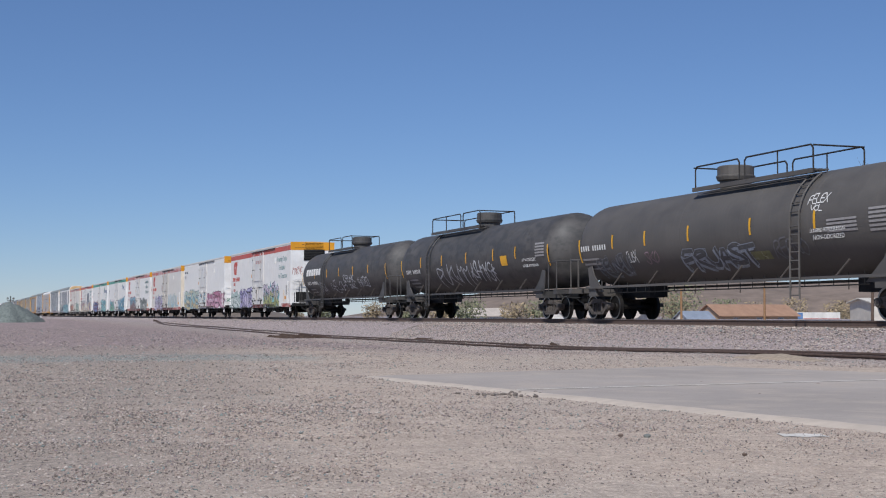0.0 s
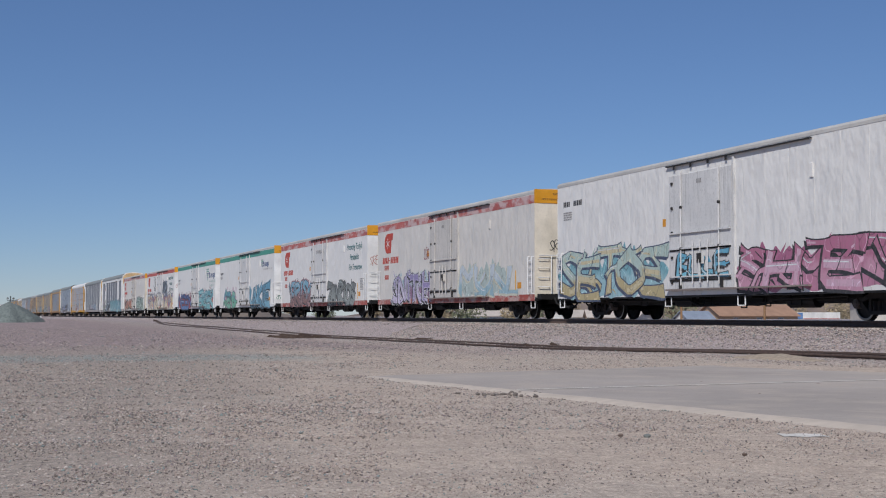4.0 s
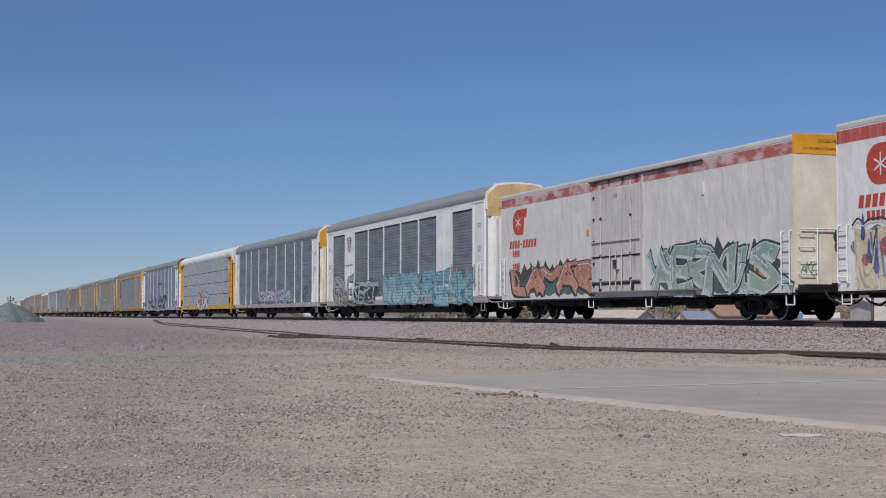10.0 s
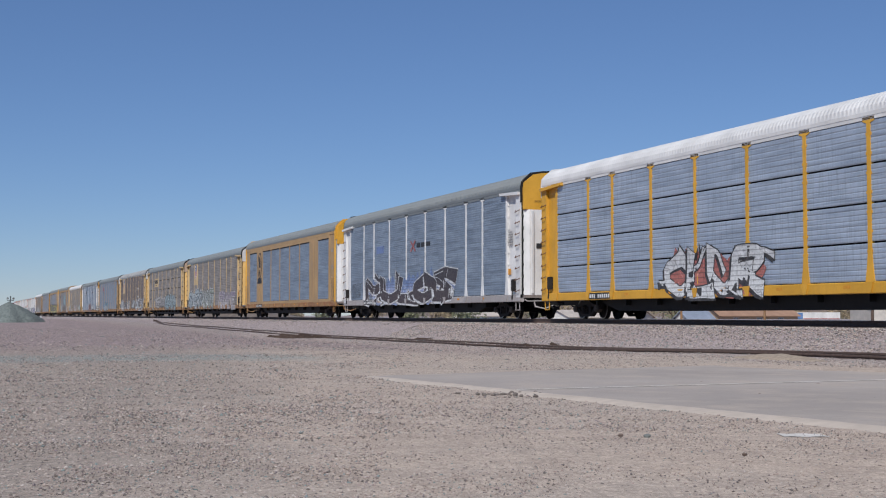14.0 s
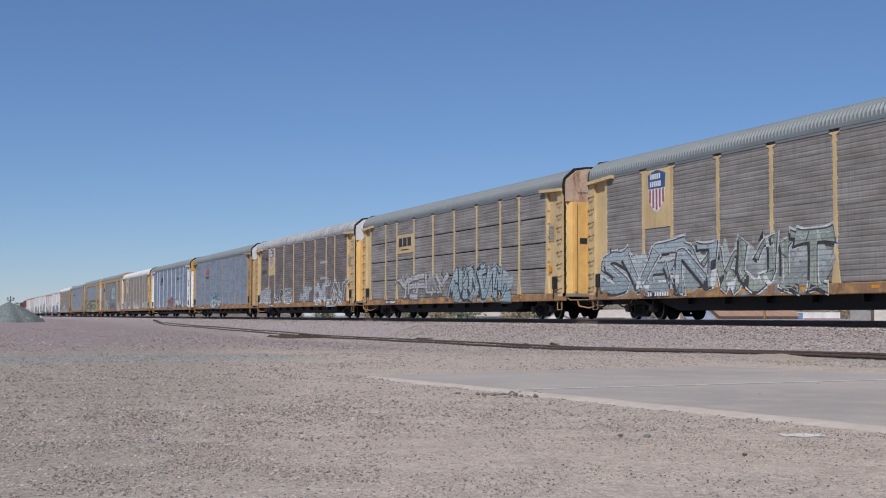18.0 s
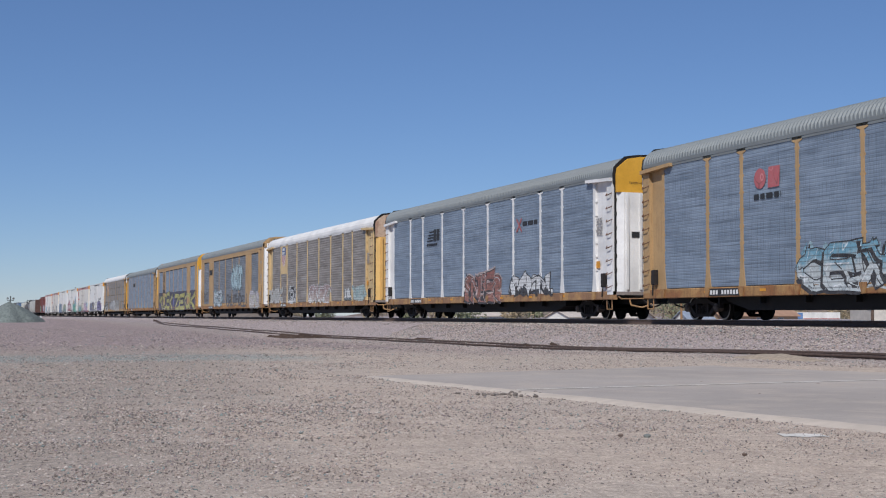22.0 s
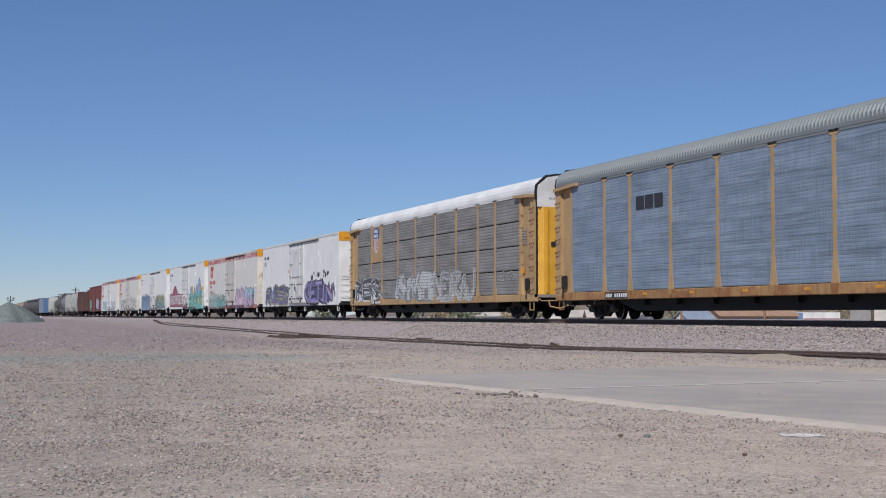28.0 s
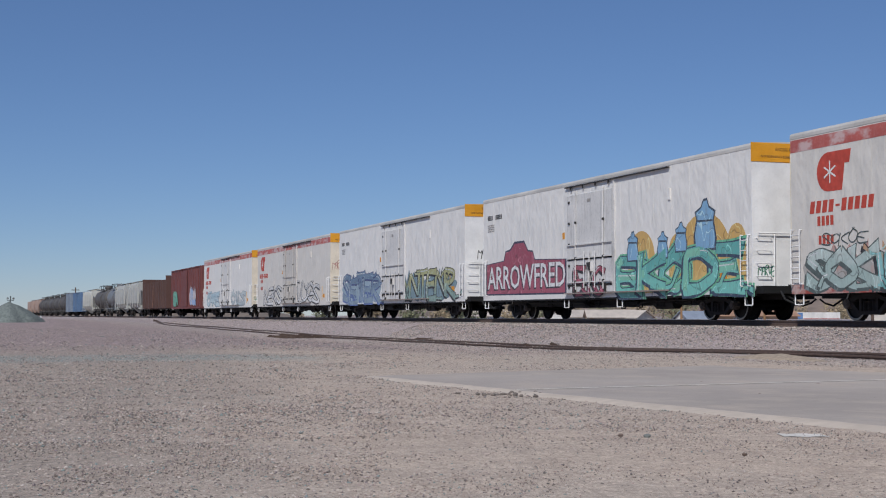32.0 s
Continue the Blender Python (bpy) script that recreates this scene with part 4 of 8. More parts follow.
        for z in (1.4, 2.27, 3.6):
            part("keeper", shared("bar_keeper", lambda: Shape().cham(SIDE - 0.11, SIDE - 0.04, -0.035, 0.035, -0.045, 0.045, 0.012), M_DARKBAR), M_DARKBAR, d, "dark greasy bar keeper", at=pose(0, y, z))
    for z in (1.35, 2.25, 2.75):
        part("cross_bar", Shape().box(SIDE - 0.1, SIDE - 0.06, -1.8, 1.9, z, z + 0.045), dm, d)
    # black strips just below the two lower cross bars
    part("grime_line", Shape().box(SIDE - 0.06, SIDE - 0.046, -1.8, 1.9, 2.2, 2.245).box(SIDE - 0.06, SIDE - 0.046, -1.8, 1.9, 1.22, 1.3), M_UNDERDARK, d, "black line along the door rail")
    s = Shape()
    for y in (-0.55, -0.1, 0.35):
        s.rod((SIDE - 0.12, y, 1.15), (SIDE - 0.12, y, 2.5), 0.022, 6)
    s.box(SIDE - 0.14, SIDE - 0.04, -0.25, 0.05, 1.75, 2.1)
    s.rod((SIDE - 0.14, -0.1, 1.9), (SIDE - 0.16, -0.1, 1.35), 0.035, 6)
    part("door_handle", s, dm, d, "white door lever and rods")
    part("lock_box", Shape().box(SIDE - 0.17, SIDE - 0.14, -0.22, 0.02, 1.78, 2.08), M_DARKBAR, d)
    for z in (1.2, 2.0, 2.8, 3.6, 4.4):
        part("hinge_bracket", shared("hinge_bracket", lambda: Shape().box(SIDE - 0.08, SIDE - 0.03, -0.05, 0.05, -0.045, 0.045), M_DARKBAR), M_DARKBAR, d, at=pose(0, 1.75, z))
    s = Shape()
    for y in (1.2, -1.3):
        s.box(SIDE - 0.11, SIDE - 0.04, y - 0.05, y + 0.05, 0.98, 1.3)
    part("roller", s, M_DARKBAR, d)
    s = Shape().box(SIDE - 0.09, SIDE - 0.02, -5.9, 2.1, 4.96, 5.0)
    part("door_track", s, M_DARKBAR, car, "dark upper door track")
    part("lower_track", Shape().box(SIDE - 0.13, SIDE, -5.8, 2.1, 0.94, 0.985), M_SILLDIRT, car)
    s = Shape()
    for i in range(4):
        s.box(SIDE - 0.08, SIDE - 0.05, -1.6 + i * 1.05, -1.52 + i * 1.05, 4.84, 4.97)
    part("door_hanger", s, M_DARKBAR, car)
    # ladders, grab irons, steps
    ladder(car, "side_ladder", -h + 0.12, -h + 0.52, 1.0, 2.5, 5, M_ENDWHITE)
    ladder(car, "side_ladder", h - 0.12, h - 0.52, 1.0, 2.5, 5, M_ENDWHITE)
    end_ladder(car, -1.42, -0.95, 1.1, 2.6, 4, M_ENDWHITE, -h, 0.014)
    s = Shape().path([(-1.4, -h - 0.08, 2.55), (1.4, -h - 0.08, 2.55)], 0.022, 5)
    for x in (-0.85, 0.3, 1.3):
        s.rod((x, -h - 0.08, 1.0), (x, -h - 0.08, 2.55), 0.018, 5)
    part("end_railing", s, M_ENDWHITE, car)
    part("crossover_platform", Shape().box(-1.45, 1.45, -h - 0.42, -h - 0.006, 0.78, 1.0), M_UNDER, car, "black platform below the end")
    part("air_hose", Shape().path([(-0.9, -h - 0.45, 0.85), (-0.85, -h - 0.6, 0.6), (-0.6, -h - 0.8, 0.45), (-0.3, -h - 1.0, 0.55)], 0.035, 6), M_UNDER, car)
    for y in (-h + 0.3, h - 0.3, -2.2, 2.2):
        stirrup(car, y, 0.82, M_ENDWHITE)
    if logo:
        hb = part("brake_housing", Shape().cham(-0.1, 0.6, -h - 0.16, -h - 0.005, 1.7, 3.5, 0.06), M_UNDERDARK, car, "dark grey brake housing on the end")
        part("brake_wheel", Shape().lathe([(-h - 0.2, 0.05), (-h - 0.25, 0.2), (-h - 0.26, 0.21), (-h - 0.22, 0.23), (-h - 0.19, 0.2), (-h - 0.17, 0.05)], "y", 16, (-0.2, 0, 2.35)), M_BRAKEGREEN, hb, "green hand brake wheel")
        part("brake_chain", Shape().path([(-0.2, -h - 0.18, 2.2), (-0.24, -h - 0.2, 1.5), (-0.2, -h - 0.3, 0.9)], 0.022, 5), M_UNDER, hb)
    part("vent_box", Shape().cham(SIDE - 0.04, SIDE, -5.94, -5.8, 3.9, 4.3, 0.015), side_mat, car)
    # small notices
    part("placard", Shape().box(SIDE - 0.007, SIDE, -9.35, -8.95, 1.25, 1.5), M_PLACARD, car, "orange notice plate")
    part("placard", Shape().box(SIDE - 0.007, SIDE, 2.25, 2.45, 3.05, 3.3), M_PLACARD, car, "orange notice plate")
    part("reflector", Shape().box(SIDE - 0.007, SIDE, -8.8, -8.72, 1.1, 2.0), M_YELLOW, car)
    part("reflector", Shape().box(SIDE - 0.007, SIDE, -1.62, -1.56, 1.4, 2.1), M_YELLOW, d)
    words("notice_lettering", "EXCESS HEIGHT", 0.13, -h - 0.018, 4.99, M_INK, car, x=-0.75, face="end")
    words("notice_lettering", "NO RUNNING BOARD", 0.11, -h - 0.018, 4.78, M_INK, car, x=-1.25, face="end")
    if seed in (1, 4):
        words("door_lettering", {1: "MT. WILSON", 4: "IRWINDALE"}[seed], 0.34, 0.55, 4.05, M_FAINT if seed == 4 else M_LOGORED, d, x=SIDE - 0.052)
    else:
        glyphs("number_marks", car, M_FAINT, "XXXX", 0.2, 4.3, 0.13, x=SIDE - 0.052, weight=0.1, ratio=0.5)
    if logo == "mark":
        logo_mark(car)
        glyphs("number_marks", car, M_LOGORED, "XXXX", 9.5, 2.55, 0.26)
        glyphs("number_marks", car, M_LOGORED, "XXXX", 9.45, 2.05, 0.24)
    elif logo == "shield":
        if seed == 5:
            shield_mark(car, -6.24, 4.34, 0.7, 0.67, -7.04, 1.84, 3.8, 0.42)
            words("slogan", "Reimagining the World's Food Supply Chain", 0.17, -7.1, 3.55, M_FAINT, car)
        else:
            shield_mark(car)
            words("slogan", "Reimagining the World's", 0.3, -7.77, 3.13, M_PALEGREEN, car, shear=0.15)
            words("slogan", "Food Supply Chain", 0.3, -7.77, 2.78, M_PALEGREEN, car, shear=0.15)
        glyphs("number_marks", car, M_INK, "XXXX XXXX", 10.2, 3.6, 0.17)
        text_block(car, M_FAINT, 10.2, 3.4, seed)
    else:
        if mark:
            glyphs("number_marks", car, M_INK, "XXXX  XXXXX", 10.2, 4.25, 0.2, weight=0.1)
        text_block(car, M_FAINT, 10.2, 4.0, seed, 4)
    if slogan:
        for i, (t, y) in enumerate((("Protecting Today's", -6.45), ("Perishables", -7.1), ("For Tomorrow", -6.9))):
            words("slogan", t, 0.5, y, 3.98 - i * 0.6, M_TEALFADE if seed == 1 else M_TEAL, car, shear=0.35, bold=0.004, spacing=0.86)
        text_block(car, M_FAINT, -9.3, 2.2, seed + 3, 8)
    for n, (x0, x1, z0, z1, ink) in enumerate(((-1.4, -0.7, 3.0, 3.5, spray("b8786c")), (-0.9, -0.1, 2.75, 3.2, M_INK), (-1.35, -0.8, 1.3, 1.6, spray("3f8a6c")), (-0.7, -0.1, 1.2, 1.5, spray("7a5a9c")))):
        if (seed + n) % 3 == 1:
            end_tag(car, ("SREB", "MARVE", "AKE", "OSLO")[(seed + n) % 4], x0, x1, z0, z1, ink, -h, 0.035, seed + n)
    couplers(car, h)
    truck(car, -h + 2.75)
    truck(car, h - 2.75)
    return car


def logo_mark(car, y=8.7, z=3.45):
    """A red rounded emblem with a white star cut into it, and a row of solid red letters under it."""
    pts = [(y - 0.7, z + 1.05)] + [(y + 0.3 + 0.5 * math.sin(math.pi * i / 10), z + 0.525 + 0.525 * math.cos(math.pi * i / 10)) for i in range(11)] + [(y - 0.3, z), (y - 0.42, z + 0.7), (y - 0.62, z + 0.7)]
    part("emblem", Shape().prism([(a, b) for a, b in pts], SIDE - 0.006, SIDE - 0.001), M_LOGORED, car, "red rounded emblem")
    c, s = (y + 0.22, z + 0.52), Shape()
    for i in range(3):
        a = math.pi * i / 3
        ribbon(s, [(c[0] - 0.28 * math.sin(a), c[1] - 0.28 * math.cos(a)), (c[0] + 0.28 * math.sin(a), c[1] + 0.28 * math.cos(a))], 0.05, flat_side, 0.009 + 0.001 * i)
    part("emblem_star", s, M_LETTER, car)
    for i in range(10):
        a = y + 1.15 - i * 0.28
        s = Shape()
        if i == 4:
            s.box(SIDE - 0.006, SIDE - 0.001, a - 0.22, a - 0.04, z - 0.42, z - 0.36)
        else:
            s.prism([(a, z - 0.55), (a - 0.2, z - 0.55), (a - 0.26, z - 0.22), (a - 0.06, z - 0.22)], SIDE - 0.006, SIDE - 0.001)
        part("emblem_letter_block", s, M_LOGORED, car)


def shield_mark(car, y=-6.23, top=4.38, w=1.19, tall=1.11, name_y=-7.64, name_w=2.94, name_z=3.54, cap=0.53):
    """A shield of small green and blue triangles beside a row of plain navy shapes."""
    rows, q = 6, tall / 6
    for r in range(rows):
        n = (4, 4, 4, 3, 2, 1)[r]
        s = Shape()
        for c in range(n):
            cw = w / 4
            a = y - w / 2 - (c - (n - 1) / 2) * cw
            z = top - r * q
            s.prism([(a + cw * 0.46, z), (a - cw * 0.46, z), (a, z - q * 0.92)][::-1], SIDE - 0.006, SIDE - 0.001)
        part("shield_emblem", s, (M_NAVY, M_GREEN)[r % 2] if r > 1 else M_GREEN, car, "row of green and navy triangles")
    step = name_w / 7
    for i in range(7):
        a, z = name_y - i * step, name_z
        s = Shape()
        g = step * 0.8
        if i == 0:
            s.box(SIDE - 0.006, SIDE - 0.001, a - g * 0.8, a, z, z + cap)
        else:
            lo = z - (cap * 0.25 if i == 5 else 0)
            s.box(SIDE - 0.006, SIDE - 0.001, a - g * (0.4 if i == 1 else 0.78), a, lo, z + cap * 0.7)
        part("name_block", s, M_NAVY, car)


# -- autoracks --
EDGES = [12.1, 9.3, 7.35, 4.5, 1.6, -1.4, -4.3, -7.1, -9.15, -11.95]
BAYS = 9
RH = 13.47


def rack_roof(wave):
    prof = [(-1.56, 5.1), (-1.56, 5.2), (-1.53, 5.36), (-1.44, 5.52), (-1.26, 5.66), (-1.0, 5.75), (-0.55, 5.83), (0, 5.86)]
    prof += [(-x, z) for x, z in prof[-2::-1]]
    s, k = Shape(), len(prof)
    n = 620
    for j in range(n + 1):
        y = -RH + 2 * RH * j / n
        q = wave * (1 if (j // 2) % 2 else -1) if 0 < j < n else 0
        for i, (x, z) in enumerate(prof):
            a, b = prof[max(0, i - 1)], prof[min(k - 1, i + 1)]
            nx, nz = -(b[1] - a[1]), b[0] - a[0]
            d = math.hypot(nx, nz)
            m = q if 1 < i < k - 2 else 0
            s.v.append((x + nx / d * m, y, z + nz / d * m))
    for j in range(n):
        for i in range(k - 1):
            s.f.append((j * k + i, j * k + i + 1, (j + 1) * k + i + 1, (j + 1) * k + i))
    s.f.append(tuple(range(k)))
    s.f.append(tuple(n * k + i for i in range(k - 1, -1, -1)))
    return s


def ribbed(w, h, pitch, deep):
    """One rack panel in (y, z), centred on y and standing on z = 0: corrugated sheet, its ribs along the car."""
    s = Shape()
    prof = []
    ribs = max(3, round(h / pitch))
    q = h / ribs
    for i in range(ribs):
        a = q * i
        prof += [(deep, a), (deep * 0.85, a + q * 0.06), (deep * 0.1, a + q * 0.2), (0.0, a + q * 0.3), (0.0, a + q * 0.78), (deep * 0.15, a + q * 0.85), (deep * 0.9, a + q * 0.96)]
    prof.append((deep, h))
    for x, z in prof:
        s.v += [(x, -w / 2, z), (x, w / 2, z)]
    for i in range(len(prof) - 1):
        s.f.append((2 * i, 2 * i + 2, 2 * i + 3, 2 * i + 1))
    n = len(s.v)
    s.v += [(0.04, -w / 2, 0), (0.04, w / 2, 0), (0.04, w / 2, h), (0.04, -w / 2, h)]
    s.f += [(n, n + 1, n + 2, n + 3)]
    return s


def post_shape(up):
    """A rack post that widens at its foot and carries a T-shaped cap."""
    out = [(a, z + up * (z > 4.5)) for a, z in ((-0.19, 1.0), (0.19, 1.0), (0.12, 1.4), (0.075, 1.85), (0.075, 4.93), (0.24, 4.99), (0.24, 5.1), (-0.24, 5.1), (-0.24, 4.99), (-0.075, 4.93), (-0.075, 1.85), (-0.12, 1.4))]
    s = Shape().prism(out, SIDE - 0.0, SIDE + 0.1)
    # retaining lugs along both edges
    for i in range(7):
        z = 1.75 + i * 0.5
        for k in (-1, 1):
            s.box(SIDE + 0.006, SIDE + 0.09, min(0, k * 0.115), max(0, k * 0.115), z, z + 0.07)
    return s


def autorack(label, panel, post, roof, sill, door_top, door_low, style="post", seed=1, gaps=True, logo="", logo_bay=1, corner=None, sheet_bays=(1, 7), nameplate=True, rise=0.0, steps=(True, True), tall=False):
    """A covered multi-level car carrier: deck, posts, ribbed side panels, arched corrugated roof and end doors."""
    car = thing("autorack_car", label, "railway car", "autoracks of the train")
    rng = random.Random(seed)
    corner = corner or post
    a, b = EDGES[0], EDGES[-1]      # panel field, far end to front
    skin = SIDE + 0.014
    # deck and frame
    part("side_sill", Shape().cham(SIDE - 0.01, SIDE + 0.16, -RH, RH, 0.7, 1.0, 0.02), sill, car)
    part("side_sill", Shape().cham(1.39, 1.56, -RH, RH, 0.7, 1.0, 0.02), sill, car)
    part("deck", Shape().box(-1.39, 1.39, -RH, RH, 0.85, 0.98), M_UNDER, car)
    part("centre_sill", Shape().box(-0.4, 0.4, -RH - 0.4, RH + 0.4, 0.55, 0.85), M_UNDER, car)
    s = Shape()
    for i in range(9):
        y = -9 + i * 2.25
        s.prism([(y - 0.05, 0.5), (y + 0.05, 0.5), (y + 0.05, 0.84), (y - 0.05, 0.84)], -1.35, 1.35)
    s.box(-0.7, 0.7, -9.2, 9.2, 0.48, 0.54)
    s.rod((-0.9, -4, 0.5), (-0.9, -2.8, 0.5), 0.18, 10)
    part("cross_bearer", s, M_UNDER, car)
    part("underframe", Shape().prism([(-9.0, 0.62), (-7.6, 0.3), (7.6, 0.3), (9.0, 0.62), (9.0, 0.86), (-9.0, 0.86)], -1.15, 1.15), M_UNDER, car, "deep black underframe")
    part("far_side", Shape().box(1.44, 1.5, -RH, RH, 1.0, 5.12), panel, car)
    # Added black sheet behind the panels, for the unlit inside of the car.
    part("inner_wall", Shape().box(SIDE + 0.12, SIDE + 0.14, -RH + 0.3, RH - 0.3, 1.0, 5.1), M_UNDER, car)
    up = 0.13 if style == "max" else rise * 0.85
    part("top_chord", Shape().box(SIDE + 0.0, SIDE + 0.14, -RH, RH, 5.02 + up, 5.2 + rise), post if style == "max" else roof, car)
    part("roof", shared("rack_roof_" + roof.name, lambda: rack_roof(0.007 if roof is RF_WHITE else 0.021), roof), roof, car, at=pose(0, 0, rise))
    edges = EDGES
    rows = [(1.02, 2.0), (2.03, 3.01), (3.04, 4.02), (4.05, 5.03 + up)]
    frame_w = 0.16 if style == "max" else 0.0
    for i in range(BAYS):
        w = edges[i] - edges[i + 1]
        if style == "max" and i in sheet_bays:
            s = Shape().box(SIDE + 0.0, SIDE + 0.1, edges[i + 1] + 0.086, edges[i] - 0.086, 1.0, 5.03 + up)
            sh = part("sheet_panel", s, post, car)
            part("seam", Shape().box(SIDE - 0.012, SIDE, (edges[i] + edges[i + 1]) / 2 - 0.03, (edges[i] + edges[i + 1]) / 2 + 0.03, 1.1, 4.95), post, sh)
            continue
        for z0, z1 in rows:
            lo, hi = z0 + (0.16 if style == "max" and z0 < 1.5 else 0), z1 - (0.22 if style == "max" and z1 > 4.6 else 0)
            pw, ph = w - 0.05 - frame_w, hi - lo - (0.02 if gaps else -0.03)
            key = "panel_%s_%.2f_%.2f" % (panel.name, pw, ph)
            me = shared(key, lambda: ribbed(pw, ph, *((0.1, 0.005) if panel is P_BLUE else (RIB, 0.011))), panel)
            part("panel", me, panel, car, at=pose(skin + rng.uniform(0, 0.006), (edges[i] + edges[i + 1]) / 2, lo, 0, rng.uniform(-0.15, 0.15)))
    if style == "post":
        me = shared("post_%s_%.2f" % (post.name, up), lambda: post_shape(up), post)
        foot = shared("post_foot_" + sill.name, lambda: Shape().prism([(-0.16, 1.0), (-0.08, 0.72), (0.06, 0.7), (0.16, 1.0)][::-1], SIDE - 0.05, SIDE - 0.008), sill)
        for e in edges:
            part("post", me, post, car, at=pose(0, e, 0))
            part("post_foot", foot, sill, car, at=pose(0, e, 0))
    else:
        for i, e in enumerate(edges):
            s = Shape().box(SIDE + 0.0, SIDE + 0.1, e - 0.085, e + 0.085, 1.0, 5.03 + up)
            part("post", s, post, car)
        part("lower_rail", Shape().box(SIDE + 0.003, SIDE + 0.09, b, a, 1.0, 1.17), post, car)
        for i in range(BAYS):
            if i not in sheet_bays:
                # Black strip stands in for the shadow under the upper rail.
                part("panel_gap", Shape().box(SIDE - 0.002, SIDE + 0.02, edges[i + 1] + 0.14, edges[i] - 0.14, 4.755 + up, 4.82 + up), M_UNDER, car, "dark strip in place of the shadow gap above the panel")
        part("upper_rail", Shape().box(SIDE + 0.003, SIDE + 0.09, b, a, 4.82 + up, 5.03 + up), post, car)
    # corner bays: a recessed sheet, a ladder plate with bent rungs, an overhanging bracket
    for k, e0, e1 in ((1, a, RH), (-1, -RH, b)):
        laddered = style == "post" and steps[k > 0]
        deep = 0.1 if laddered else 0.03
        part("corner_sheet", Shape().box(SIDE + deep, SIDE + deep + 0.06, e0 + 0.01, e1 - 0.01, 1.0, 5.03 + up), corner, car)
        end = e1 if k > 0 else e0
        y = end - k * 0.24
        if laddered:
            part("ladder_plate", Shape().cham(SIDE - 0.012, SIDE + 0.1, min(end, end - k * 0.46), max(end, end - k * 0.46), 0.86, 4.93 + up, 0.02), corner, car)
            in_ = end - k * 2.0
            out = [(in_, 4.99 + up), (end, 4.9 + up), (end, 5.02 + up), (in_, 5.1 + up)]
            part("bracket", Shape().prism(out if k < 0 else out[::-1], SIDE - 0.13, SIDE + 0.09), corner, car)
            rung = shared("bent_rung", lambda: Shape().path([(SIDE - 0.01, -0.2, 0.05), (SIDE - 0.1, -0.16, 0.0), (SIDE - 0.1, 0.12, -0.04), (SIDE - 0.01, 0.2, 0.05)], 0.017, 5), C_LADDER)
            for i in range(8):
                part("rung", rung, C_LADDER, car, "bent rusty ladder rung", at=pose(0, y, 1.15 + i * 0.47))
            part("hand_brake", shared("rack_brake", lambda: Shape().cham(SIDE - 0.07, SIDE + 0.09, -0.1, 0.1, 0.0, 0.5, 0.03).rod((SIDE - 0.05, 0, 0.0), (SIDE - 0.05, 0.05, -0.35), 0.025, 5), M_UNDERDARK), M_UNDERDARK, car, "dark brake gear", at=pose(0, end - k * 0.75, 1.15))
        else:
            post_y = end - k * 0.1
            part("corner_post", Shape().rod((SIDE + 0.05, post_y, 0.98), (SIDE + 0.05, post_y, 5.0 + up + rise), 0.085, 10), door_top if style == "max" and post is C_TAN else corner, car, smooth=True)
            y = end - k * (0.55 if style == "max" else 0.3)
            ladder(car, "ladder", y - 0.22, y + 0.22, 1.05, 2.45, 5, corner, x=SIDE + 0.03, out=0.11, r=0.022)
            bars("small_lettering", car, M_FAINT, end - k * 0.7 + 0.3, 4.2, 3, 0.4, 0.05, SIDE + deep - 0.004, seed=seed + k)
            bars("small_lettering", car, M_FAINT, end - k * 0.7 + 0.3, 3.2, 4, 0.4, 0.05, SIDE + deep - 0.004, seed=seed + k + 7)
    sealed = door_top if style == "max" and post is C_TAN else corner if style == "max" or not steps[0] else door_top if post is C_YELLOW else M_UNDER
    # end doors in plan: a slanted edge leaf, then the flat leaf; a chamfered hood above
    for k in (-1, 1):
        y = k * RH
        low = 5.06 if tall else 4.5
        lift = lambda z: z + (rise if z > 5.07 or tall else 0)
        prof = [(-1.47, low), (-1.48, 5.12), (-1.44, 5.36), (-1.02, 5.7), (-0.6, 5.77), (0, 5.8), (0.6, 5.77), (1.02, 5.7), (1.44, 5.36), (1.48, 5.12), (1.47, low)]
        part("end_hood", Shape().sweep_y([(x, lift(z)) for x, z in prof], sorted([y, y + k * 0.2])), door_top, car)
        rim = [(-1.56, low + 0.3), (-1.57, 5.14), (-1.53, 5.4), (-1.1, 5.79), (-0.6, 5.86), (0, 5.89), (0.6, 5.86), (1.1, 5.79), (1.53, 5.4), (1.57, 5.14), (1.56, low + 0.3)]
        part("end_arch", Shape().sweep_y([(x, lift(z)) for x, z in rim], sorted([y + k * 0.002, y + k * 0.07])), sealed, car, "painted end arch" if sealed is not M_UNDER else "black weather seal round the end")
        top = low - 0.008 + 0.5 * tall
        # Solid strip stands in for the shaded gap; steel-coloured on max cars.
        part("door_gap", Shape().box(-1.5, -1.4, min(y, y + k * 0.06), max(y, y + k * 0.06), 0.98, 5.1), M_STEEL if style == "max" else M_UNDER, car, "strip filling the gap beside the end door")
        d = part("end_door", Shape().upright([(-1.45, y), (-1.45, y + k * 0.05), (-1.24, y + k * 0.24), (-0.02, y + k * 0.26), (-0.02, y)][::-k], 0.98, top), door_low, car)
        part("end_door", Shape().upright([(1.45, y), (1.45, y + k * 0.05), (1.24, y + k * 0.24), (0.02, y + k * 0.26), (0.02, y)][::k], 0.98, top), door_low, car)
        for x in (-1.12, -0.6, -0.12):
            part("door_rib", shared("rack_door_rib_%s_%.1f" % (door_low.name, top), lambda: Shape().box(-0.04, 0.04, -0.03, 0.03, 1.05, top - 0.06), door_low), door_low, d, at=pose(x, y + k * 0.275, 0))
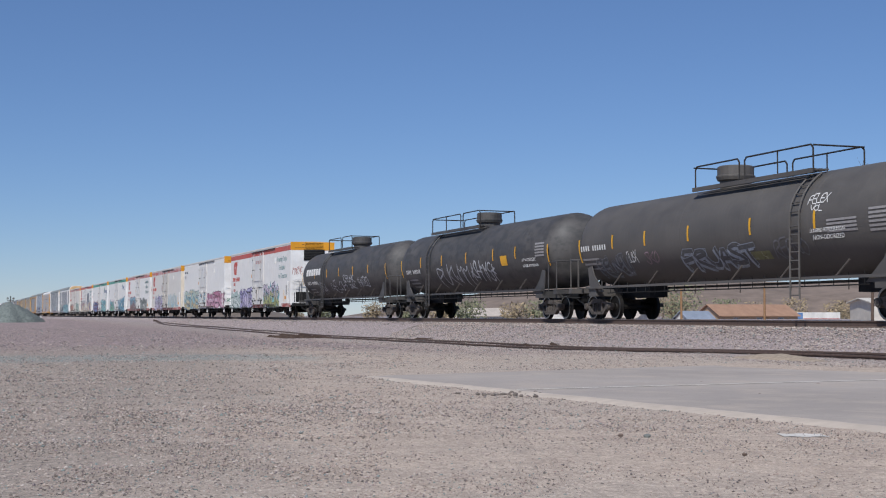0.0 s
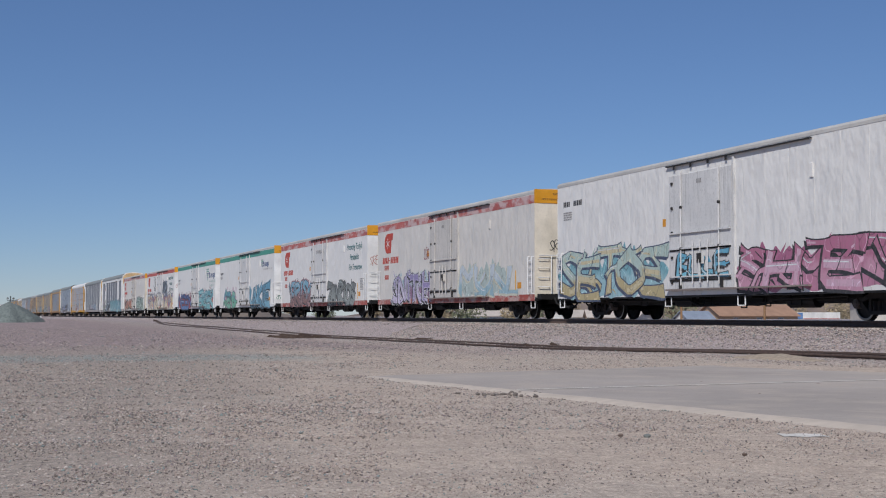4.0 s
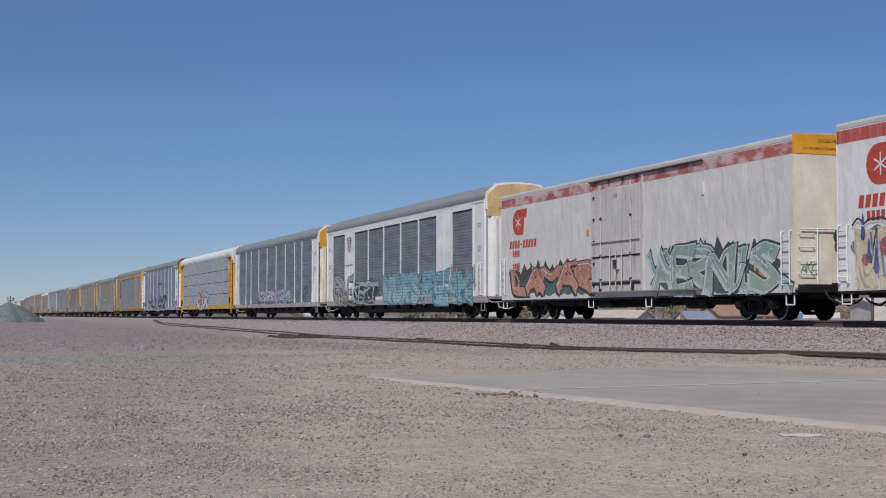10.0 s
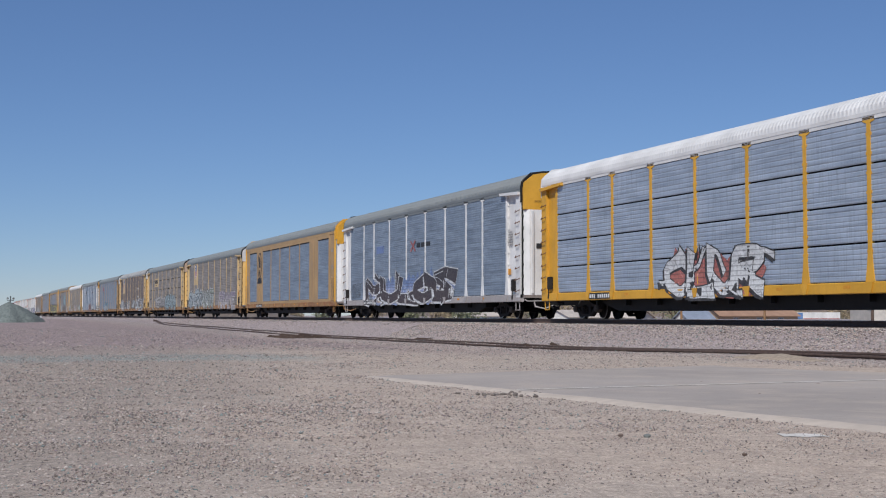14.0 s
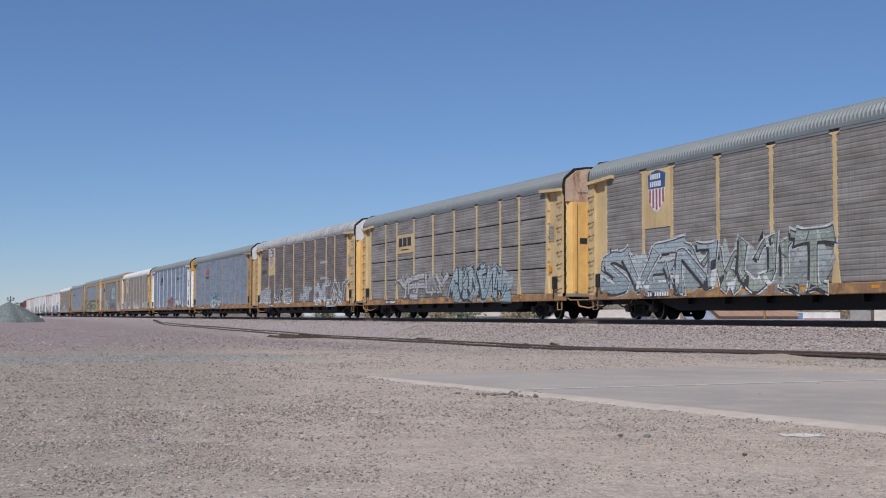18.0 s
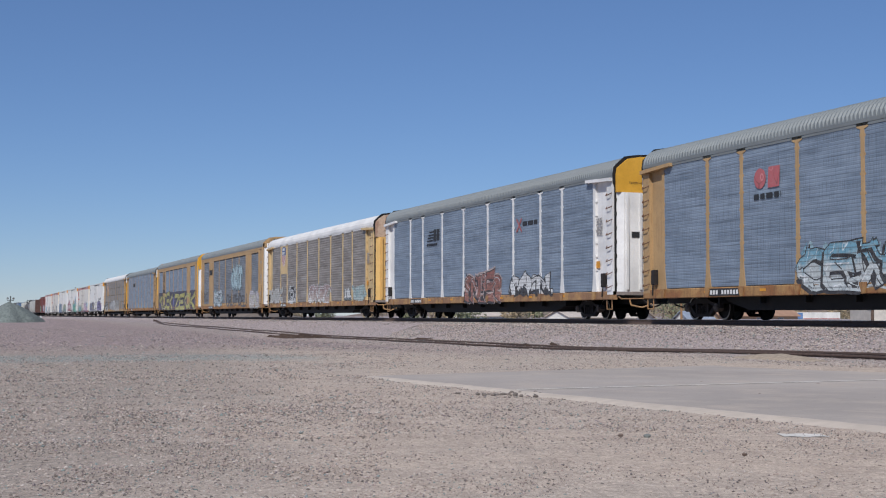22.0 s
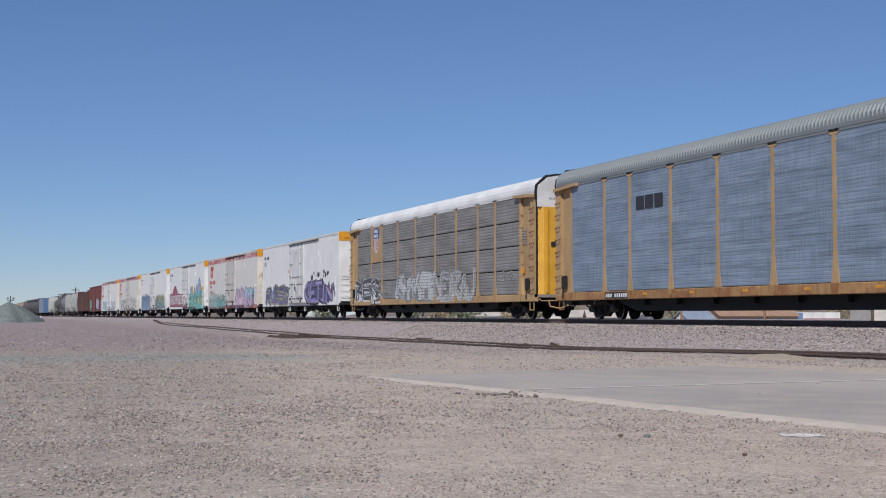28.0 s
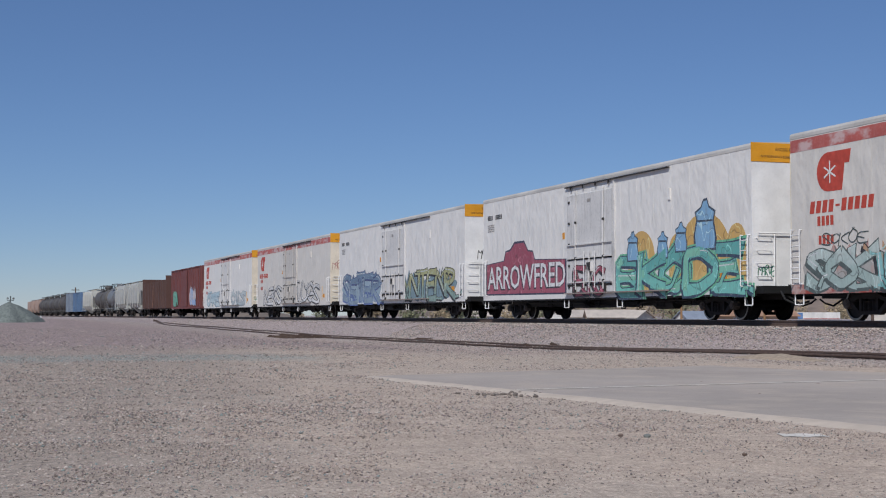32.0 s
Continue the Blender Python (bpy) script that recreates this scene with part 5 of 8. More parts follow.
        if k < 0:
            for i in range(0 if style == "max" else 7):
                part("hinge", shared("rack_hinge", lambda: Shape().cham(-1.5, -1.44, -0.03, 0.03, -0.06, 0.06, 0.01), M_DARKBAR), M_DARKBAR, d, "dark hinge lug", at=pose(0, y - 0.06, 1.25 + i * (top - 1.5) / 6))
            if style == "post":
                part("notice_plate", Shape().box(-0.95, -0.55, y - 0.275, y - 0.262, 2.9, 3.1), M_INK, d, "small black plate")
            # Bar added where shadow lies below the end doors.
            part("threshold", Shape().box(-1.44, 0.3, y - 0.3, y - 0.02, 0.86, 0.98), M_SILLDIRT, car, "dirty bar put in for the shadow below the end doors")
            words("notice_lettering", "EXCESS HEIGHT", 0.11, y - 0.21, 4.8 + 0.4 * tall, M_INK, car, x=-1.0, face="end")
            gear = Shape().path([(-1.4, y - 0.12, 0.8), (-1.4, y - 0.35, 0.72), (-0.3, y - 0.4, 0.74)], 0.025, 5).path([(-1.1, y - 0.36, 0.73), (-1.05, y - 0.38, 0.5), (-0.7, y - 0.55, 0.42), (-0.4, y - 0.7, 0.55)], 0.03, 6)
            part("uncoupling_lever", gear, sill, car)
    for y in (-RH + 0.4, RH - 0.4):
        stirrup(car, y, 0.72, sill, h=0.36)
    s = Shape()
    for i in range(7):
        y = 9.5 - i * 3.1
        s.box(SIDE - 0.016, SIDE - 0.01, y - 0.3, y, 0.84, 0.92)
    part("reflector", s, M_PLACARD, car)
    # writing: number board as bars, small data
    if nameplate:
        part("number_board", Shape().box(SIDE - 0.018, SIDE - 0.01, 7.3, 9.4, 0.74, 0.96), M_INK, car, "black number board")
        glyphs("number_marks", car, M_LETTER, "XXXX XXXXXX", 9.3, 0.78, 0.13, x=SIDE - 0.022, ratio=1.05)
        bars("small_lettering", car, M_FAINT, -11.9, 3.6, 6, 0.6, 0.07, SIDE + 0.055, seed=seed)
        part("notice_plate", Shape().box(SIDE + 0.05, SIDE + 0.056, -12.3, -11.9, 1.85, 2.1), M_PLACARD, car, "orange notice plate")
    couplers(car, RH)
    truck(car, -RH + 3.0, 0.38)
    truck(car, RH - 3.0, 0.38)
    LINEBOX[car.name] = (edges, style)
    if logo:
        rack_logo(car, logo, edges, logo_bay, post)
    return car


def rack_skin(car):
    """The paint's surface on an autorack: panels sit back behind posts and sill."""
    edges, style = LINEBOX[car.name]

    def rack_depth(y, z):
        if z < 1.01:
            return SIDE - 0.012
        lim = 0.11 if style == "post" else 0.1
        for e in edges:
            if abs(y - e) < lim:
                return SIDE - 0.004
        if y > edges[0] or y < edges[-1]:
            return SIDE + 0.02
        return SIDE + 0.008
    RIBBED_SKINS.add(rack_depth)
    return rack_depth


M_SHIELDBLUE = flat("shield_blue", "34507f", 0.6, 0, 6, 0.12)
M_SHIELDRED = flat("shield_red", "945660", 0.6, 0, 6, 0.15)


def rack_logo(car, kind, edges, bay, post):
    y = (edges[bay] + edges[bay + 1]) / 2
    w = (edges[bay] - edges[bay + 1]) / 2 - 0.12
    x = SIDE + 0.006
    if kind in ("shield", "shield_sheet"):
        if kind == "shield":
            part("logo_plate", Shape().box(x - 0.01, x + 0.02, y - w, y + w, 3.05, 5.0), post, car, "plate behind the shield emblem")
        else:
            x = SIDE
        f = 0.62 if kind == "shield_sheet" else 0.9
        zc, q = 4.05 + 0.22 * (f < 1), min(0.75, w * 0.78) * f
        top = [(y + q, zc + 0.62 * f), (y + q * 0.5, zc + 0.72 * f), (y, zc + 0.78 * f), (y - q * 0.5, zc + 0.72 * f), (y - q, zc + 0.62 * f), (y - q * 0.92, zc + 0.1 * f), (y + q * 0.92, zc + 0.1 * f)]
        part("shield_top", Shape().prism(top[::-1], x - 0.016, x - 0.011), M_SHIELDBLUE, car, "blue upper field of the shield")
        low = [(y + q * 0.92, zc + 0.09 * f), (y - q * 0.92, zc + 0.09 * f), (y - q * 0.85, zc - 0.35 * f), (y - q * 0.4, zc - 0.68 * f), (y, zc - 0.78 * f), (y + q * 0.4, zc - 0.68 * f), (y + q * 0.85, zc - 0.35 * f)]
        part("shield_field", Shape().prism(low[::-1], x - 0.015, x - 0.011), M_LETTER, car)
        s = Shape()
        for i in range(5):
            a = y + q * 0.74 - i * q * 0.37
            dz = 0.42 if i in (0, 4) else 0.62 if i in (1, 3) else 0.7
            s.box(x - 0.021, x - 0.017, a - q * 0.1, a + q * 0.1, zc - dz * f, zc + 0.07 * f)
        part("shield_stripe", s, M_SHIELDRED, car)
        glyphs("shield_name", car, M_LETTER, "XXXXX", y + q * 0.7, zc + 0.45 * f, 0.2 * f, x=x - 0.02, ratio=q / f)
        glyphs("shield_name", car, M_LETTER, "XXXXXX", y + q * 0.75, zc + 0.17 * f, 0.2 * f, x=x - 0.02, ratio=q * 0.9 / f)
        if kind == "shield_sheet":
            words("slogan", "BUILDING AMERICA", 0.17, y + w * 0.95, 3.02, M_INK, car, x=x - 0.012)
    elif kind == "blocks_plate":
        part("logo_plate", Shape().box(x - 0.01, x + 0.02, y - w, y + w, 3.35, 4.3), post, car, "plate behind the block emblem")
        for i in range(3):
            a = y + w * 0.78 - i * w * 0.55
            s = Shape().box(x - 0.016, x - 0.011, a - w * 0.45, a, 3.7, 4.15)
            part("emblem_block", s, M_INK, car)
        part("emblem_bar", Shape().box(x - 0.016, x - 0.011, y - w * 0.5, y + w * 0.5, 3.5, 3.56), M_INK, car)
    elif kind == "blocks":
        q = x - 0.002 if bay not in (1, 7) or LINEBOX[car.name][1] == "post" else SIDE - 0.004
        for i in range(3):
            a = y + w * 0.72 - i * w * 0.5
            part("emblem_block", Shape().box(q - 0.012, q - 0.006, a - w * 0.42, a, 3.75, 4.2), M_INK, car)
        if LINEBOX[car.name][1] == "max":
            s = Shape()
            for k in (-1, 1):
                s.box(q - 0.012, q - 0.006, y + k * w * 0.95 - 0.03, y + k * w * 0.95 + 0.03, 3.62, 4.32)
            part("emblem_bracket", s, M_INK, car)
    elif kind == "red_blocks":
        red = spray("b8484e", "b04448")
        part("emblem_block", Shape().prism([(y + 0.42 + 0.3 * math.sin(2 * math.pi * k / 14), 4.1 + 0.3 * math.cos(2 * math.pi * k / 14)) for k in range(14)], x - 0.014, x - 0.008), red, car, "plain red emblem shape")
        part("emblem_block", Shape().prism([(y + 0.02, 3.8), (y - 0.55, 3.8), (y - 0.6, 4.4), (y - 0.03, 4.4)], x - 0.014, x - 0.008), red, car, "plain red emblem shape")
        bars("emblem_address", car, M_INK, y + 0.75, 3.5, 1, 1.4, 0.16, x - 0.012, seed=4)
    elif kind == "horse":
        s = Shape()
        for i in range(4):
            s.box(x - 0.014, x - 0.008, y - 0.1 - i * 0.06, y + 0.75 - i * 0.12, 3.75 + i * 0.14, 3.81 + i * 0.14)
        for i in range(2):
            s.prism([(y - 0.2 - i * 0.45, 3.75), (y - 0.55 - i * 0.45, 3.75), (y - 0.6 - i * 0.45, 4.3), (y - 0.25 - i * 0.45, 4.3)], x - 0.014, x - 0.008)
        part("emblem_block", s, M_INK, car, "black emblem of bars and blocks")
        bars("emblem_name", car, M_INK, y + 0.75, 3.52, 1, 1.5, 0.12, x - 0.012, seed=4)
    elif kind == "oval":
        x = SIDE
        s = Shape()
        pts = [(y + 0.62 * math.sin(2 * math.pi * i / 24), 3.9 + 0.95 * math.cos(2 * math.pi * i / 24)) for i in range(25)]
        ribbon(s, pts, 0.14, flat_side, 0.006)
        s.prism([(y + 0.3, 3.75), (y - 0.3, 3.75), (y - 0.24, 4.35), (y - 0.05, 4.6), (y + 0.2, 4.5)][::-1], x - 0.012, x - 0.006)
        s.prism([(y, 3.6), (y - 0.2, 3.35), (y, 3.1), (y + 0.2, 3.35)], x - 0.012, x - 0.006)
        s.prism([(y + 0.75, 2.55), (y - 0.75, 2.55), (y - 0.65, 2.95), (y + 0.65, 2.95)], x - 0.012, x - 0.006)
        part("oval_emblem", s, M_INK, car, "black oval emblem with ribbon")


# -- tank cars --
def tank(label, half, r, zc, hatch_y, marks=True, rail_span=(3.4, -3.4), ladder_y=-3.0, seed=1, mat=None, group="tank cars of the train"):
    """A cylindrical tank on stub sills with saddles, top walkway, guard rails, dome and side ladder."""
    mat = mat or M_BLACK
    car = thing("tank_car", label, "railway car", group)
    hd = 0.95
    prof = [(-half, 0.0)]
    for i in range(1, 9):
        a = math.pi / 2 * i / 8
        prof.append((-half + hd * (1 - math.cos(a)), r * math.sin(a)))
    n = 8
    for i in range(1, n):
        prof.append((-half + hd + (2 * half - 2 * hd) * i / n, r))
    for i in range(8, 0, -1):
        a = math.pi / 2 * i / 8
        prof.append((half - hd * (1 - math.cos(a)), r * math.sin(a)))
    prof.append((half, 0.0))
    part("tank_shell", Shape().lathe(prof, "y", 48, (0, 0, zc)), mat, car, smooth=True)
    for i in range(1, 5):
        y = -half + hd + (2 * half - 2 * hd) * i / 5
        part("weld_seam", Shape().lathe([(y - 0.04, r - 0.001), (y, r + 0.0035), (y + 0.04, r - 0.001)], "y", 48, (0, 0, zc)), mat, car)
    # saddles, stub sills, platforms
    for k in (-1, 1):
        y = k * (half - 1.6)
        for sx in (-1, 1):
            pts = [(y - k * 0.75, 1.0), (y + k * 0.35, 1.0), (y + k * 0.5, 1.9), (y + k * 0.2, 1.95), (y, 1.6)]
            if k < 0:
                pts = pts[::-1]
            part("saddle", Shape().prism(pts, min(sx * 1.32, sx * 1.36), max(sx * 1.32, sx * 1.36)), mat, car)
        part("stub_sill", Shape().box(-0.35, 0.35, min(k * (half + 0.3), k * (half - 4)), max(k * (half + 0.3), k * (half - 4)), 0.78, 1.2), M_UNDER, car)
        part("body_bolster", Shape().box(-1.42, 1.42, y - 0.3, y + 0.3, 0.84, 1.1), mat, car)
        part("end_sill", Shape().box(-1.5, 1.5, min(k * half, k * (half + 0.28)), max(k * half, k * (half + 0.28)), 0.98, 1.14), mat, car)
        s = Shape()
        for x in (-1.45, -0.5, 0.5, 1.45):
            s.rod((x, k * (half + 0.2), 1.1), (x, k * (half + 0.2), 2.25), 0.025, 6)
        s.path([(-1.45, k * (half + 0.2), 2.25), (1.45, k * (half + 0.2), 2.25)], 0.025, 6)
        s.path([(-1.48, k * (half - 0.5), 1.1), (-1.48, k * (half - 0.5), 2.2), (-1.45, k * (half + 0.2), 2.25)], 0.025, 6)
        part("end_handrail", s, mat, car)
    # side running rail with slanting stays
    for sx in (-1, 1):
        s = Shape().box(min(sx * 1.5, sx * 1.42), max(sx * 1.5, sx * 1.42), -half + 1.2, half - 1.2, 1.12, 1.2)
        part("side_rail", s, mat, car)
    stay = shared("rail_stay", lambda: Shape().rod((-1.49, 0.2, 1.2), (-1.36, -0.2, 1.62), 0.028, 5), M_TRUCK)
    m = int((2 * half - 3) / 2.5)
    for i in range(m):
        part("rail_stay", stay, M_TRUCK, car, "grey slanting stay", at=pose(0, half - 3.6 - 2.6 * i, 0))
    s = Shape()
    for i in range(23):
        y = -half + 2.6 + (2 * half - 5.2) * i / 22
        s.rod((-1.2, y, 1.3), (-1.2, y, 0.93 - 0.1 * (i % 4 == 1)), 0.014, 5)
    s.path([(-1.2, -half + 2.4, 0.95), (-1.2, half - 2.4, 0.95)], 0.02, 5)
    part("brake_pipe", s, M_UNDER, car)
    # dome and walkway
    top = zc + r
    s = Shape().lathe([(top - 0.1, 0.5), (top + 0.16, 0.5), (top + 0.2, 0.58), (top + 0.3, 0.62), (top + 0.34, 0.62), (top + 0.36, 0.58), (top + 0.62, 0.58), (top + 0.66, 0.52), (top + 0.68, 0.0)], "z", 20, (0, hatch_y, 0))
    part("dome", s, mat, car)
    p0, p1 = rail_span
    s = Shape()
    for x in (-1.0, -0.8, -0.6):
        s.box(x - 0.06, x + 0.06, p1, p0, top - 0.06, top - 0.01)
    s.box(-1.12, -1.06, p1, p0, top - 0.14, top - 0.01)
    part("walkway", s, mat, car)
    zt = top + 0.66
    for (a, b) in ((p0, hatch_y + 1.0), (hatch_y + 0.7, max(p1, hatch_y - 1.9)), (hatch_y - 2.2, p1)):
        if a - b < 0.3:
            continue
        for x in (-1.05, 0.65):
            s = Shape().path([(x, a, top - 0.1), (x, a, zt - 0.1), (x, a - 0.1, zt), (x, b + 0.1, zt), (x, b, zt - 0.1), (x, b, top - 0.1)], 0.027, 6)
            k = max(1, int(abs(a - b) / 1.5))
            for i in range(1, k):
                y = a + (b - a) * i / k
                s.rod((x, y, top - 0.1), (x, y, zt), 0.024, 6)
            part("guard_rail", s, M_DARKBAR, car)
    for y in (p0, p1):
        part("cross_rail", Shape().path([(-1.05, y, zt - 0.02), (0.65, y, zt - 0.02)], 0.027, 6), M_DARKBAR, car)
    # ladder that follows the shell
    s = Shape()
    for d in (-0.22, 0.22):
        pts = [(-1.56, ladder_y + d, 0.6), (-1.56, ladder_y + d, zc)]
        for i in range(1, 7):
            a = i / 6 * 1.05
            pts.append((-(r + 0.07) * math.cos(a), ladder_y + d, zc + (r + 0.07) * math.sin(a)))
        s.path(pts, 0.03, 6)
    for i in range(9):
        z = 0.7 + i * 0.24
        s.rod((-1.56, ladder_y - 0.22, z), (-1.56, ladder_y + 0.22, z), 0.02, 5)
    for i in range(1, 6):
        a = i / 6 * 1.05
        s.rod((-(r + 0.07) * math.cos(a), ladder_y - 0.22, zc + (r + 0.07) * math.sin(a)), (-(r + 0.07) * math.cos(a), ladder_y + 0.22, zc + (r + 0.07) * math.sin(a)), 0.02, 5)
    part("ladder", s, mat, car)
    couplers(car, half + 0.1)
    truck(car, -half + 1.28, 0.457, M_TRUCK)
    truck(car, half - 1.28, 0.457, M_TRUCK)
    return car


def tank_skin(r, zc):
    def depth(y, z):
        return -math.sqrt(max(0.01, r * r - (z - zc) ** 2)) - 0.004
    return depth


def on_tank(name, car, r, zc, y0, y1, z0, z1, mat, label="", lift=0.008, cols=2, rows=5):
    """A patch of paint or a plate that follows the shell."""
    dp, s = tank_skin(r, zc), Shape()
    for i in range(cols):
        for j in range(rows):
            y, z = y0 + (y1 - y0) * i / (cols - 1), z0 + (z1 - z0) * j / (rows - 1)
            s.v.append((dp(y, z) - lift, y, z))
    for i in range(cols - 1):
        for j in range(rows - 1):
            p = i * rows + j
            s.f.append((p, p + rows, p + rows + 1, p + 1))
    return part(name, s, mat, car, label)


# ---- the train, car by car from its head ----
def tank_dress(car, r, zc, half, lead, marks):
    """Yellow reflectors round the shell, the number as marks, data lines."""
    for i, y in enumerate(lead):
        ends = i in (0, len(lead) - 1)
        on_tank("reflector", car, r, zc, y, y - 0.1, 2.1 if ends else 2.5, 2.95 if ends else 3.0, M_YELLOW)
    a, b, z0, z1 = marks
    for i in range(3):
        on_tank("lettering_bar", car, r, zc, a, a - 1.3, z0 - 0.32 - i * 0.17, z0 - 0.25 - i * 0.17, M_FAINT)
    w = (a - b) / 11
    for i in range(11):
        if i != 4:
            on_tank("number_mark", car, r, zc, a - i * w, a - i * w - w * 0.55, z0 + 0.02, z1 - 0.03, M_LETTER)
    return tank_skin(r, zc)


def build_tanks():
    r, zc, half = 1.5, 2.75, 9.9
    c = tank("long black pressure tank car with walkway and guard rails", half, r, zc, 0.8, rail_span=(1.6, -4.9), ladder_y=-4.7)
    dp = tank_dress(c, r, zc, half, (9.3, 6.6, 4.2, 1.3, -2.3, -5.5, -9.3), (9.1, 7.0, 2.48, 2.72))
    graffiti(c, "FELNEW", 8.0, 5.6, 1.6, 2.2, spray("3f4146"), spray("6a7078"), 0.1, 3, dp, wobble=0.12, busy=False)
    graffiti(c, "FRUAST", 1.83, -2.4, 1.62, 2.3, spray("3f4146", "55585e"), spray("8a94a2"), 0.13, 7, dp, wobble=0.1, busy=False)
    tag(c, "ELBX", 5.6, 4.9, 2.0, 2.35, M_LETTER, 0.035, 8, dp)
    tag(c, "SKO", 4.3, 3.4, 1.9, 2.3, spray("80606a"), 0.05, 8, dp)
    tag(c, "REFNO", -3.4, -5.0, 1.8, 2.3, spray("606066"), 0.05, 9, dp)
    tag(c, "FELEX", -5.2, -6.1, 3.2, 3.46, M_LETTER, 0.03, 4, dp, wobble=0.05)
    tag(c, "VCL", -5.35, -5.9, 2.98, 3.14, M_LETTER, 0.028, 5, dp, wobble=0.05)
    words("lettering", "LIQUEFIED PETROLEUM GAS", 0.15, -5.35, 2.4, M_LETTER, c, x=-r - 0.01, spacing=0.8)
    words("lettering", "NON-ODORIZED", 0.18, -5.4, 2.2, M_LETTER, c, x=-r + 0.06)
    on_tank("notice_plate", c, r, zc, -2.1, -3.1, 1.78, 2.02, spray("6d6a2c"), "faded olive notice")
    for i in range(4):
        on_tank("lettering_bar", c, r, zc, -6.1, -7.4, 2.36 + i * 0.1, 2.42 + i * 0.1, M_FAINT)
    for i in range(6):
        on_tank("lettering_bar", c, r, zc, -7.9, -9.2, 2.3 + i * 0.11, 2.36 + i * 0.11, M_FAINT)
    place(c, 44.94)
    c = tank("black pressure tank car with scrawled lettering and walkway", half, r, zc, 0.6, rail_span=(5.6, -0.9), ladder_y=4.9, mat=M_TANKDARK)
    dp = tank_dress(c, r, zc, half, (9.3, 6.2, 3.1, -0.2, -3.5, -6.0, -9.3), (8.5, 6.3, 2.22, 2.46))
    tag(c, "PUKWMM", 3.83, -0.27, 1.6, 2.4, spray("a8aaaf"), 0.07, 3, dp, wobble=0.16)
    tag(c, "*SHMYS*", -0.57, -3.5, 1.75, 2.5, spray("b4b6ba"), 0.075, 4, dp, wobble=0.16)
    on_tank("notice_plate", c, r, zc, -4.4, -5.1, 2.25, 2.67, M_YELLOW, "yellow notice plate")
    words("lettering", "NON-ODORIZED", 0.18, -6.7, 2.35, M_LETTER, c, x=-r + 0.03)
    words("lettering", "LIQUEFIED PETROLEUM GAS", 0.15, -6.7, 2.12, M_LETTER, c, x=-r + 0.09, spacing=0.8)
    for i in range(5):
        on_tank("lettering_bar", c, r, zc, -8.1, -9.0, 2.5 + i * 0.12, 2.57 + i * 0.12, M_FAINT)
    place(c, 66.45)
    c = tank("black pressure tank car with white block name and tags", half, r, zc, 0.18, rail_span=(4.0, -1.25), ladder_y=3.8, mat=M_TANKDARK)
    dp = tank_dress(c, r, zc, half, (9.3, 6.0, 3.0, 0.2, -2.9, -6.0, -9.3), (8.0, 5.4, 2.1, 2.35))
    for i in range(6):
        y = 8.07 - i * 0.61
        on_tank("name_block", c, r, zc, y, y - 0.5, 2.7, 3.12, M_LETTER, "white letter drawn as a plain block")
    tag(c, "AELOH", 2.63, -0.83, 1.6, 2.24, spray("aeb0b5"), 0.05, 5, dp)
    tag(c, "DRUNK", -0.83, -2.98, 2.1, 2.5, spray("c0c2c6"), 0.05, 6, dp)
    tag(c, "SNAKE", -1.6, -2.7, 1.75, 2.0, spray("c0c2c6"), 0.045, 9, dp)
    tag(c, "SHATZED", -3.6, -5.7, 1.8, 2.3, spray("b4b6ba"), 0.05, 7, dp)
    tag(c, "SHOTREX", 5.4, 4.0, 1.7, 2.2, spray("9a9ca0"), 0.04, 8, dp)
    tag(c, "GAVELBOOSTIN", 6.9, 4.6, 1.5, 1.7, spray("77787c"), 0.03, 2, dp)
    place(c, 87.9)


